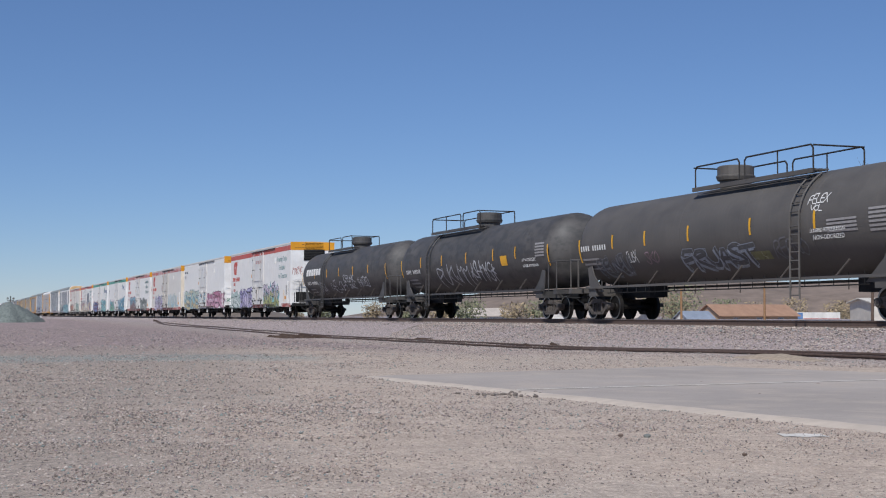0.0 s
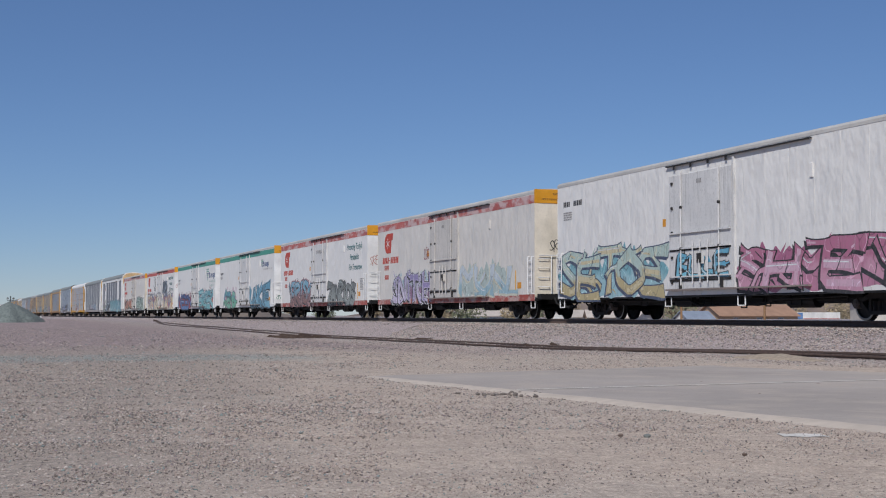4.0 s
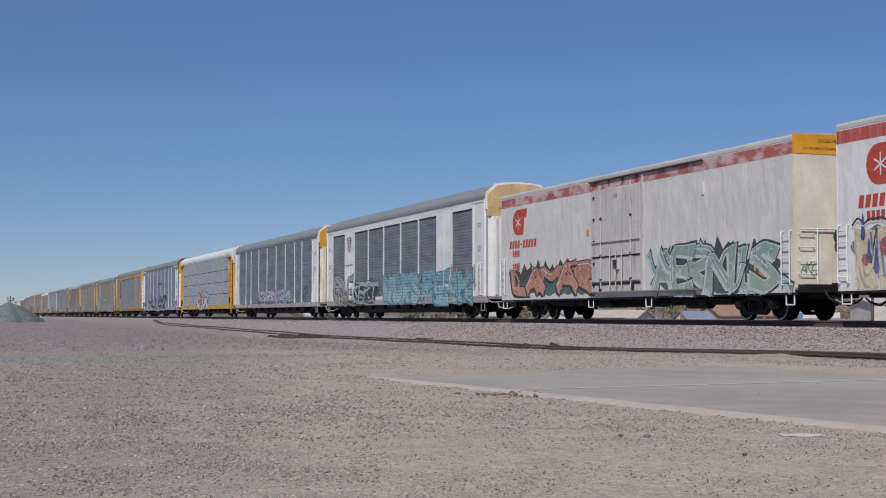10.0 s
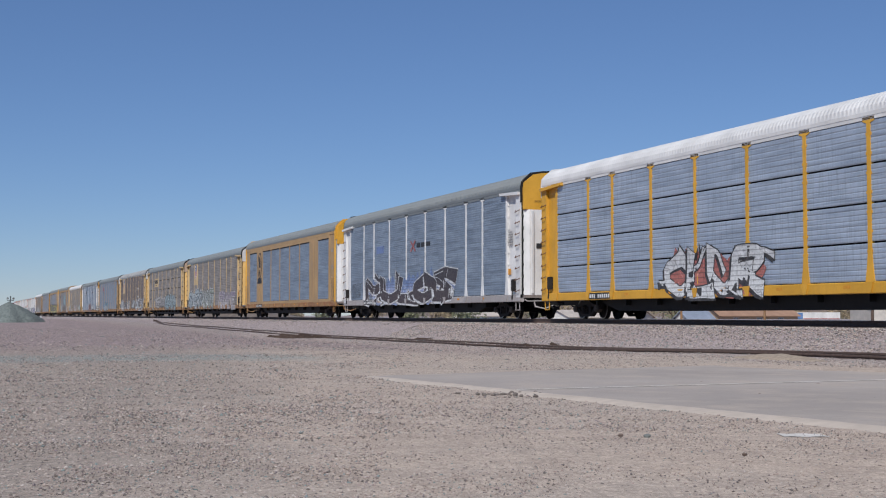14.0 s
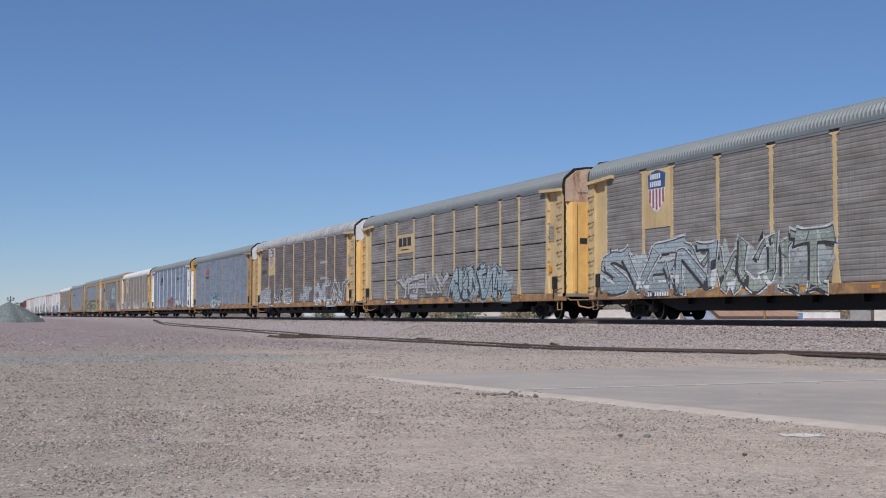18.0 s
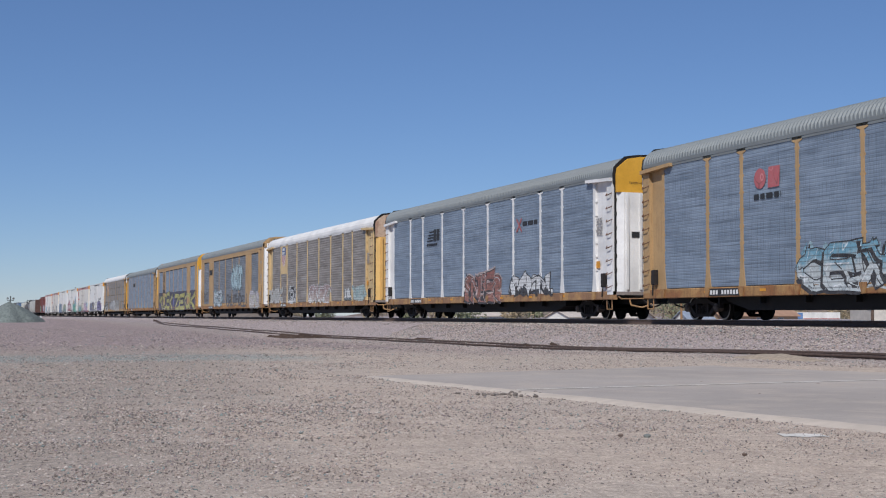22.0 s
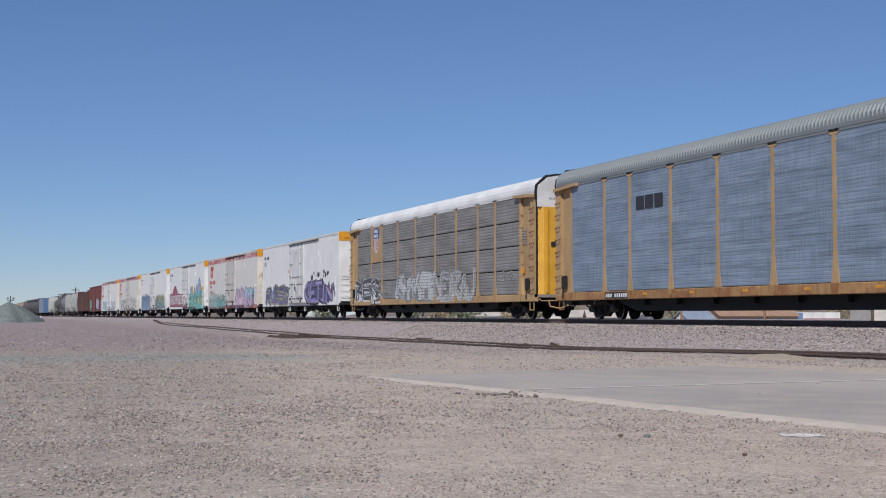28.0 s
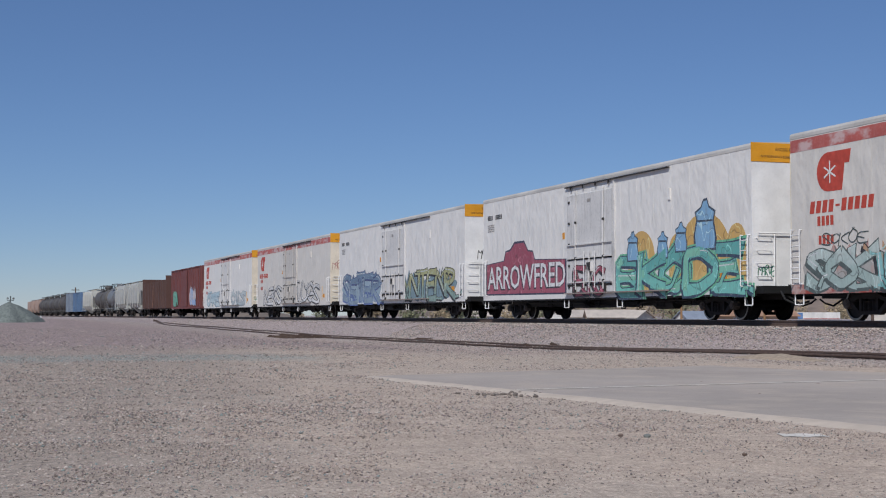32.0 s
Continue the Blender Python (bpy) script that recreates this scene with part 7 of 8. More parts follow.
    c = autorack("tan-framed autorack with blue-grey panels and oval emblem", P_BLUE, C_TAN, RF_GREY, C_RUSTTAN, C_YELLOW, C_WHITE, "max", 5, False, "oval", 1, rise=0.22)
    place(c, mid[4] * S)
    c = autorack("dark autorack with tan posts, shield emblem and pale graffiti", P_BROWN, C_STRAW, RF_GREY, C_RUSTY, RF_WHITE, C_GOLD, "post", 6, False, "shield", 1, corner=C_STRAW)
    d = rack_skin(c)
    graffiti(c, "SVEN", 12.3, 5.0, 0.88, 2.4, spray("9aacb0", "8a9a9e"), ink, 0.4, 3, d, wobble=0.05, back=spray("b8c0c0", "8f9a9a"), halo=white)
    graffiti(c, "WUIT", 4.51, -1.12, 0.79, 2.4, spray("8f9c8e", "9ca692"), ink, 0.38, 4, d, wobble=0.05, back=spray("a8b0ae", "8a908e"), halo=white)
    graffiti(c, "SRAME", -3.92, -10.95, 0.74, 2.18, spray("8a7a90", "a09898"), spray("b8b0b0"), 0.35, 5, d)
    place(c, mid[5] * S)
    c = autorack("brown-grey autorack with straw posts, block emblem and rusted end", P_BROWN, C_STRAW, RF_GREY, C_RUSTY, C_RUSTEND, C_GOLD, "post", 7, True, "blocks_plate", 2, corner=C_STRAW)
    d = rack_skin(c)
    graffiti(c, "YEFLY", 6.64, -0.23, 1.0, 2.2, spray("b4b0ac"), spray("5a5552"), 0.3, 3, d, back=spray("9a9692", "7a7672"), wobble=0.12)
    graffiti(c, "OUNVIL", -1.16, -8.29, 0.76, 2.32, spray("98b0b4", "86a2a8"), ink, 0.5, 4, d, back=spray("a0acac", "8ca0a4"), wobble=0.04)
    place(c, mid[6] * S)
    c = autorack("dark brown autorack with straw posts, shield emblem and pale tags", P_MOTTLE, C_STRAW, RF_STREAK, C_RUSTY, RF_WHITE, C_GOLD, "post", 8, False, "shield", 1, corner=C_STRAW)
    d = rack_skin(c)
    graffiti(c, "APEX", 12.24, 8.68, 1.05, 2.05, spray("8a9296", "989c9e"), white, 0.28, 3, d, wobble=0.05, back=spray("7a7e80"))
    graffiti(c, "SHOP", 7.31, 4.75, 1.08, 1.95, ink, white, 0.26, 4, d)
    graffiti(c, "USHER", 4.6, 2.03, 1.05, 2.0, spray("6a6a6c", "88888a"), white, 0.24, 9, d, lean=0.15)
    graffiti(c, "JAY", -0.6, -3.02, 1.14, 2.03, spray("a8b0b0"), spray("8a9090"), 0.26, 6, d)
    graffiti(c, "OA", -4.4, -7.2, 0.9, 2.2, spray("a8b0b2", "98a0a2"), white, 0.26, 7, d, wobble=0.05)
    graffiti(c, "LOW", -7.3, -11.3, 0.8, 2.2, spray("5f5854", "6a625e"), white, 0.3, 9, d, wobble=0.03, halo=spray("b8c0c2"))
    part("patch", Shape().box(SIDE + 0.005, SIDE + 0.02, -7.4, -5.7, 3.4, 3.55).box(SIDE + 0.005, SIDE + 0.02, -7.4, -5.7, 2.4, 2.55), M_STEEL, c, "bare repair strips")
    words("faded_lettering", "We will", 0.62, 11.6, 4.15, flat("lettering_dull", "3f3a38"), c, x=SIDE + 0.006)
    words("faded_lettering", "deliver", 0.62, 11.6, 3.2, MATS["lettering_dull"], c, x=SIDE + 0.006)
    place(c, mid[7] * S)
    c = autorack("blue-grey autorack with tan posts, red emblem and cyan graffiti", P_BLUE, C_TAN, RF_GREY, C_RUSTTAN, RF_WHITE, C_TAN, "post", 9, False, "red_blocks", 2, corner=C_TAN)
    d = rack_skin(c)
    graffiti(c, "CEWO", 4.35, -0.6, 0.8, 2.0, spray("5a9cb4", "b8c0c0"), ink, 0.36, 3, d, back=spray("88b0bc", "b0b8b8"), wobble=0.03)
    place(c, mid[8] * S)
    c = autorack("blue-grey autorack with white posts, bar emblem and rust red graffiti", P_BLUE, C_WHITE, RF_GREY, C_RUSTY, C_YELLOW, C_WHITE, "post", 10, False, "horse", 2, corner=C_WHITE)
    d = rack_skin(c)
    graffiti(c, "SNEER", 1.26, -2.83, 0.75, 1.95, spray("8f4a3a", "9a5844"), ink, 0.36, 3, d, wobble=0.05, halo=spray("b8a098"))
    graffiti(c, "BOAN", -4.2, -7.81, 0.99, 1.82, white, ink, 0.4, 4, d)
    ex = Shape()
    ribbon(ex, [(-4.7, 4.1), (-5.2, 3.6)], 0.1, d, 0.01)
    ribbon(ex, [(-4.7, 3.6), (-5.2, 4.1)], 0.1, d, 0.012)
    part("cross_mark", ex, spray("a84a4a"), c, "red painted cross")
    bars("faint_name", c, M_INK, -5.3, 3.8, 1, 1.5, 0.18, SIDE + 0.006, seed=5)
    place(c, mid[9] * S)
    c = autorack("brown-grey autorack with white roof, straw posts and shield emblem", P_BROWN, C_STRAW, RF_WHITE, C_RUSTY, C_RUSTEND, C_GOLD, "post", 11, False, "shield", 1, corner=C_STRAW)
    d = rack_skin(c)
    graffiti(c, "BARK", 12.99, 8.73, 1.07, 2.03, spray("a8a8a0"), spray("c0bcb8"), 0.26, 3, d)
    graffiti(c, "KEX", 6.83, 4.76, 1.06, 2.07, ink, white, 0.2, 4, d, back=spray("b8bcbc"))
    graffiti(c, "SAVRZ", 0.94, -3.87, 1.02, 2.04, spray("9a7a78", "b0988c"), white, 0.36, 5, d, back=spray("8a8a80"))
    graffiti(c, "LOL", -7.77, -9.04, 1.12, 1.69, white, spray("5a6a70"), 0.2, 6, d)
    graffiti(c, "WRED", -9.61, -11.84, 1.06, 1.86, spray("8aa8a8"), spray("a8b8b4"), 0.26, 7, d)
    place(c, mid[10] * S)
    c = autorack("tan autorack with grey panels, block emblem and blue lettering", P_DARK, C_TAN, RF_GREY, C_RUSTTAN, C_TAN, C_WHITE, "max", 12, False, "blocks", 1, rise=0.2, tall=True)
    d = rack_skin(c)
    graffiti(c, "KOER", 6.6, 3.0, 0.95, 2.25, spray("b8c4c8"), ink, 0.3, 3, d, back=spray("7aa4b0", "a0bcc4"), wobble=0.02)
    graffiti(c, "OKAT", -1.43, -5.58, 2.25, 4.1, spray("9cc0c8", "aaccd0"), spray("3a4450"), 0.62, 4, d, wobble=0.03, halo=spray("a8c8cc"))
    graffiti(c, "CRUTHOEJ", 0.97, -7.52, 0.86, 1.89, spray("55565a"), None, 0.16, 5, d)
    graffiti(c, "GRACY", -8.64, -12.55, 0.74, 2.0, spray("b8b0c0", "c0b8b8"), spray("a8a094"), 0.36, 6, d, back=spray("b0a8b0", "a8a0ac"), accent=spray("b8b890"))
    tag(c, "PRISTR", 12.25, 10.01, 1.35, 2.15, spray("4a4038"), 0.05, 6, d)
    place(c, mid[11] * S)
    c = autorack("tan autorack with blue-grey panels, oval emblem and yellow lettering", P_BLUE, C_TAN, RF_GREY, C_RUSTTAN, C_YELLOW, C_WHITE, "max", 13, False, "oval", 1, rise=0.2)
    d = rack_skin(c)
    cloud(c, 12.4, -12.4, 0.72, 2.65, spray("3a3650", "4a4470"), 4, d, lobes=0.2, square=True)
    graffiti(c, "MOCEK", 12.3, 2.2, 0.75, 2.5, spray("b0aa38", "bcb44c"), spray("2c2834"), 0.42, 3, d, wobble=0.02, lean=0.02, shine=spray("5c5490", "6a66a0"))
    graffiti(c, "ZECK", 0.6, -12.3, 0.75, 2.5, spray("b0aa38", "bcb44c"), spray("2c2834"), 0.46, 4, d, wobble=0.02, lean=0.02, shine=spray("5c5490", "6a66a0"))
    tag(c, "IP", 2.0, 1.0, 1.0, 2.0, spray("6a68a8"), 0.16, 5, d)
    place(c, mid[12] * S)
    c = autorack("blue-grey autorack with tan posts and black block emblem", P_BLUE, C_TAN, RF_GREY, C_RUSTTAN, RF_WHITE, C_TAN, "post", 14, False, "blocks", 2, corner=C_TAN)
    place(c, mid[13] * S)
    c = autorack("charcoal autorack with white roof, tan posts and white graffiti", P_PALE, C_TAN, RF_WHITE, C_TAN, RF_WHITE, C_YELLOW, "post", 15, True, "shield", 1, corner=C_TAN)
    d = rack_skin(c)
    graffiti(c, "BES", 12.22, 7.89, 1.0, 2.13, spray("3f3f42"), white, 0.22, 3, d, back=spray("5a5a5c"), wobble=0.05)
    graffiti(c, "NAR", 4.48, -1.08, 0.91, 2.2, spray("b8b8b6"), spray("7c7c7c"), 0.5, 4, d, back=spray("9a9a98"))
    graffiti(c, "NEIRAJ", -1.48, -6.73, 0.89, 2.21, spray("8c8c8a", "9c9c99"), spray("b4b4b0"), 0.24, 5, d, wobble=0.05)
    tag(c, "GENERA", -9.47, -11.62, 1.62, 1.95, spray("a8a8a6"), 0.035, 6, d)
    place(c, mid[14] * S)


def simple_box(label, name, half, mat, z1=4.6, roof=None, doors=True, category="railway car"):
    """An ordinary steel boxcar with ribbed sides and a sliding door."""
    car = thing(name, label, category)
    part("body", Shape().box(-1.5, 1.5, -half, half, 0.95, z1), mat, car)
    s = Shape()
    n = int(half * 2 / 0.95)
    for i in range(n + 1):
        y = -half + 0.05 + (2 * half - 0.1) * i / n
        s.box(SIDE, -1.5, y - 0.05, y + 0.05, 0.95, z1)
    part("side_rib", s, mat, car)
    part("roof", Shape().sweep_y([(-1.57, z1), (-1.57, z1 + 0.08), (0, z1 + 0.25), (1.57, z1 + 0.08), (1.57, z1)], [-half, half]), roof or mat, car)
    part("side_sill", Shape().box(-1.57, 1.57, -half, half, 0.8, 0.95), mat, car)
    if doors:
        d = part("door", Shape().cham(SIDE - 0.05, SIDE, -1.5, 1.5, 1.0, z1 - 0.2, 0.02), mat, car)
        s = Shape()
        for z in (1.5, 2.3, 3.1, 3.9):
            s.box(SIDE - 0.08, SIDE - 0.05, -1.4, 1.4, z, z + 0.08)
        part("door_rib", s, mat, d)
    ladder(car, "side_ladder", -half + 0.1, -half + 0.5, 1.0, z1 - 0.3, 8, mat)
    for k in (-1, 1):
        part("end_rib", Shape().box(-1.4, 1.4, min(k * half, k * (half + 0.06)), max(k * half, k * (half + 0.06)), 1.2, z1 - 0.2), mat, car)
    couplers(car, half)
    truck(car, -half + 2.0)
    truck(car, half - 2.0)
    return car


def hopper(label, half, mat, bays=2):
    """A covered hopper: bulging sides, roof walk with hatches, sloping ends and chutes."""
    car = thing("covered_hopper_car", label, "railway car", "covered hoppers of the train")
    prof = [(-1.1, 1.1), (-1.5, 1.7), (-1.56, 2.6), (-1.5, 3.6), (-1.2, 4.25), (0, 4.4), (1.2, 4.25), (1.5, 3.6), (1.56, 2.6), (1.5, 1.7), (1.1, 1.1)]
    part("hopper_body", Shape().sweep_y(prof[::-1], [-half + 1.5, -half / 2, 0, half / 2, half - 1.5]), mat, car)
    for k in (-1, 1):
        y = k * half
        part("slope_sheet", Shape().prism([(k * (half - 1.5), 1.4), (k * (half - 0.2), 3.2), (k * (half - 0.2), 4.2), (k * (half - 1.5), 4.2)][::k], -1.45, 1.45), mat, car)
        s = Shape()
        for x in (-1.4, 1.4):
            s.rod((x, y - k * 0.1, 1.0), (x, y - k * 0.1, 3.4), 0.06, 6)
        part("end_post", s, mat, car)
        part("end_platform", Shape().box(-1.5, 1.5, min(y, y - k * 1.4), max(y, y - k * 1.4), 0.95, 1.1), mat, car)
    s = Shape()
    for i in range(bays):
        y = (i - (bays - 1) / 2) * (2 * half - 4) / bays
        s.sweep_y([(-0.3, 0.45), (0.3, 0.45), (1.1, 1.15), (-1.1, 1.15)], [y - 0.9, y + 0.9])
    part("chute", s, mat, car)
    part("roof_walk", Shape().box(-0.8, -0.3, -half + 0.3, half - 0.3, 4.5, 4.56).box(0.3, 0.8, -half + 0.3, half - 0.3, 4.5, 4.56), M_STEEL, car)
    s = Shape()
    for i in range(bays * 2):
        y = -half + 2 + (2 * half - 4) * i / (bays * 2 - 1)
        s.rod((0, y, 4.38), (0, y, 4.6), 0.3, 10)
    part("hatch", s, mat, car)
    for i in range(5):
        part("side_post", shared("hopper_post_" + mat.name, lambda: Shape().box(-1.575, -1.5, -0.05, 0.05, 1.2, 4.0), mat), mat, car, at=pose(0, -half + 1.6 + (2 * half - 3.2) * i / 4, 0))
    couplers(car, half)
    truck(car, -half + 1.5, 0.457)
    truck(car, half - 1.5, 0.457)
    return car


def build_rear():
    """What follows the last refrigerated cars, seen far up the line."""
    v32 = S * (20.943 * 32 + 0.00858 * 32 * 32)
    at = lambda x: 60000 / (x + 84) + v32
    brown = paint("boxcar_brown", "6e3a36", "3f2c2a", 0.5, 0.65)
    c = simple_box("dark red-brown boxcar with a sliding door", "boxcar", 9.0, brown, 4.75)
    graffiti(c, "EA", 7.2, 4.6, 1.1, 2.6, spray("4fa88a"), None, 0.5, 3)
    graffiti(c, "IL", -3.0, -6.4, 1.1, 2.9, spray("8aa8d4"), None, 0.5, 4, back=spray("c0b0b4"))
    place(c, (at(301) + at(357)) / 2)
    rust = paint("gondola_rust", "54382f", "2f2522", 0.7, 0.8)
    car = thing("bulkhead_car", "rusty brown high-sided open car", "railway car")
    for k in (-1, 1):
        part("side_wall", Shape().box(min(k * 1.5, k * 1.42), max(k * 1.5, k * 1.42), -9.3, 9.3, 0.95, 4.0), rust, car)
        part("bulkhead", Shape().box(-1.5, 1.5, k * 9.6 - 0.25, k * 9.6 + 0.25, 0.95, 4.5), rust, car)
    part("deck", Shape().box(-1.42, 1.42, -9.4, 9.4, 0.85, 1.0), rust, car)
    for i in range(14):
        part("side_post", shared("bulkhead_post", lambda: Shape().box(SIDE - 0.02, -1.5, -0.07, 0.07, 0.9, 4.0), rust), rust, car, at=pose(0, -9 + i * 18 / 13, 0))
    part("load_strap", Shape().box(SIDE - 0.03, SIDE - 0.02, -0.1, 0.1, 1.0, 3.6), spray("a8683a"), car, "orange strap")
    couplers(car, 9.8)
    truck(car, -7.4)
    truck(car, 7.4)
    place(car, (at(249) + at(297)) / 2)
    hop = paint("hopper_grey", "a9a8a2", "6f6a60", 0.5, 0.6)
    pale = paint("hopper_pale", "bab8ae", "7a7468", 0.45, 0.6)
    tankgrey = paint("tank_grey", "6f7072", "4a4846", 0.4, 0.5)
    place(hopper("weathered pale grey covered hopper", 6.6, hop), at(248) + 7.4)
    place(hopper("weathered pale grey covered hopper", 6.6, hop), at(248) + 21.8)
    place(tank("short grey tank car with top rails", 6.2, 1.4, 2.7, 0.0, rail_span=(2.4, -2.4), mat=tankgrey), at(205) + 7.5)
    place(tank("dark tank car with top rails", 8.5, 1.45, 2.7, 0.0), at(186) + 9.5)
    place(hopper("pale covered hopper with roof walk", 9.0, pale, 3), at(165) + 11)
    bl = paint("boxcar_blue", "56708f", "5a5a5c", 0.5, 0.6)
    place(simple_box("faded blue steel boxcar", "boxcar", 7.6, bl, 4.25), at(142) + 8)
    place(simple_box("grey-blue weathered steel boxcar", "boxcar", 7.6, paint("boxcar_slate", "7d8794", "55504a", 0.5, 0.6), 4.4), at(142) + 25)
    dirty = paint("tank_dusty", "4a4846", "7a6a5c", 0.6, 0.7)
    for i in range(5):
        place(tank("dusty black tank car far up the line", 8.3, 1.45, 2.7, 0.0, mat=dirty), at(117) + 9 + i * 19)
    for i in range(3):
        place(hopper("rust-stained covered hopper far up the line", 8.3, paint("hopper_rust", "a08a7c", "7a4a38", 0.7, 0.7), 3), at(117) + 105 + i * 19.5)


build_tanks()
build_reefers()
build_racks()
build_rear()


# ---- beyond the track ----
def build_pile():
    s, n, m = Shape(), 40, 10
    cx, cy = yard(-45, 142)
    rng = random.Random(3)
    s.v.append((0, 0, 2.2))
    for j in range(1, m + 1):
        for i in range(n):
            a = 2 * math.pi * i / n
            q = j / m
            rr = q * (3.35 + 0.35 * math.sin(3 * a + 1) + 0.2 * math.sin(7 * a))
            z = 2.05 * (1 - q ** 1.45) + noise.noise(Vector((rr * math.cos(a), rr * math.sin(a), 1))) * 0.12 - 0.1 * (j == m)
            s.v.append((rr * math.cos(a), rr * math.sin(a), z))
    for i in range(n):
        s.f.append((0, 1 + i, 1 + (i + 1) % n))
        for j in range(m - 1):
            p, q = 1 + j * n + i, 1 + j * n + (i + 1) % n
            s.f.append((p, p + n, q + n, q))
    ob = new("mound", s.mesh("mound", flat("pile_gravel", "6a706b", 0.95, 0, 5, 0.4), True))
    ob.matrix_basis = pose(cx, cy, 0)
    tagged(ob, "heap of grey-green crushed stone on the yard", "gravel pile")


build_pile()

def leafy(name, x, y, z, height, spread, seed, mats, label, n=700, leaf=0.28):
    """A shrub or small tree: tapered stems, limbs, and a crown of separate leaf sprays."""
    rng = random.Random(seed)
    t = thing(name, label, "tree" if height > 3 else "shrub")
    t.matrix_basis = pose(x, y, z)
    s = Shape()
    tips = []
    for i in range(5):
        a, r = rng.uniform(0, 6.3), rng.uniform(0.3, 0.9) * spread * 0.7
        mid = (math.cos(a) * r * 0.4, math.sin(a) * r * 0.4, height * 0.4)
        tip = (math.cos(a) * r, math.sin(a) * r, height * rng.uniform(0.65, 0.9))
        s.rod((0, 0, -0.2), mid, 0.04 * height / 3, 6, 0.028 * height / 3)
        s.rod(mid, tip, 0.028 * height / 3, 5, 0.01)
        tips += [mid, tip]
    part("trunk", s, MATS["bark"], t)
    s = Shape()
    for i in range(n):
        c = rng.choice(tips)
        a, b, q = rng.uniform(0, 6.3), rng.uniform(-1, 1), rng.random() ** 0.5
        w = spread * 0.55
        px, py, pz = c[0] + math.cos(a) * w * q, c[1] + math.sin(a) * w * q, max(0.1, c[2] + b * height * 0.26)
        u = Vector((rng.uniform(-1, 1), rng.uniform(-1, 1), rng.uniform(-1, 1))).normalized()
        v = u.orthogonal().normalized()
        k = leaf * rng.uniform(0.5, 1.2)
        o = Vector((px, py, pz))
        s.quad(tuple(o - u * k), tuple(o + v * k * 0.45), tuple(o + u * k), tuple(o - v * k * 0.45))
    part("crown", s, mats, t)
    return t


def leaf_material(name, a, b):
    m, nt, bs = begin(name)
    geo = nt.nodes.new("ShaderNodeNewGeometry")
    nt.links.new(mixer(nt, lin(a), lin(b), geo.outputs["Random Per Island"]), bs.inputs["Base Color"])
    bs.inputs["Roughness"].default_value = 0.75
    return m


def far_house(name, label, xc, zc, width, depth, eave, peak, wall, roof, base, turn=0.0):
    """A small building with overhanging gable roof, door and windows; its ridge runs across the view."""
    x, y = yard(xc, zc)
    h = thing(name, label, "building")
    h.matrix_basis = pose(x, y, base, 0, 0, -19.73 + turn)
    w, d = width / 2, depth / 2
    part("wall", Shape().box(-w, w, -d, d, 0, eave), wall, h)
    s = Shape()
    o = 0.4
    s.v = [(-w - o, -d - o, eave - 0.15), (w + o, -d - o, eave - 0.15), (w + o, 0, peak), (-w - o, 0, peak), (-w - o, d + o, eave - 0.15), (w + o, d + o, eave - 0.15)]
    s.v += [(a, b, c + 0.12) for a, b, c in s.v[:6]]
    s.f = [(6, 7, 8, 9), (9, 8, 11, 10), (1, 0, 3, 2), (2, 3, 4, 5), (0, 1, 7, 6), (5, 4, 10, 11), (1, 2, 8, 7), (2, 5, 11, 8), (3, 0, 6, 9), (4, 3, 9, 10)]
    part("roof", s, roof, h)
    s = Shape()
    s.v = [(-w, -d, eave), (-w, d, eave), (-w, 0, peak - 0.1), (w, -d, eave), (w, d, eave), (w, 0, peak - 0.1)]
    s.f = [(0, 2, 1), (3, 4, 5)]
    part("gable", s, wall, h)
    for k in (-0.6, 0.0, 0.55):
        wn_ = part("window", Shape().box(k * w - 0.5, k * w + 0.5, -d - 0.03, -d, eave - 1.5, eave - 0.5), MATS["window_dark"], h)
        part("window_frame", Shape().box(k * w - 0.6, k * w + 0.6, -d - 0.06, -d - 0.031, eave - 0.5, eave - 0.4).box(k * w - 0.6, k * w + 0.6, -d - 0.06, -d - 0.031, eave - 1.6, eave - 1.5), M_ENDWHITE, wn_)
    return h


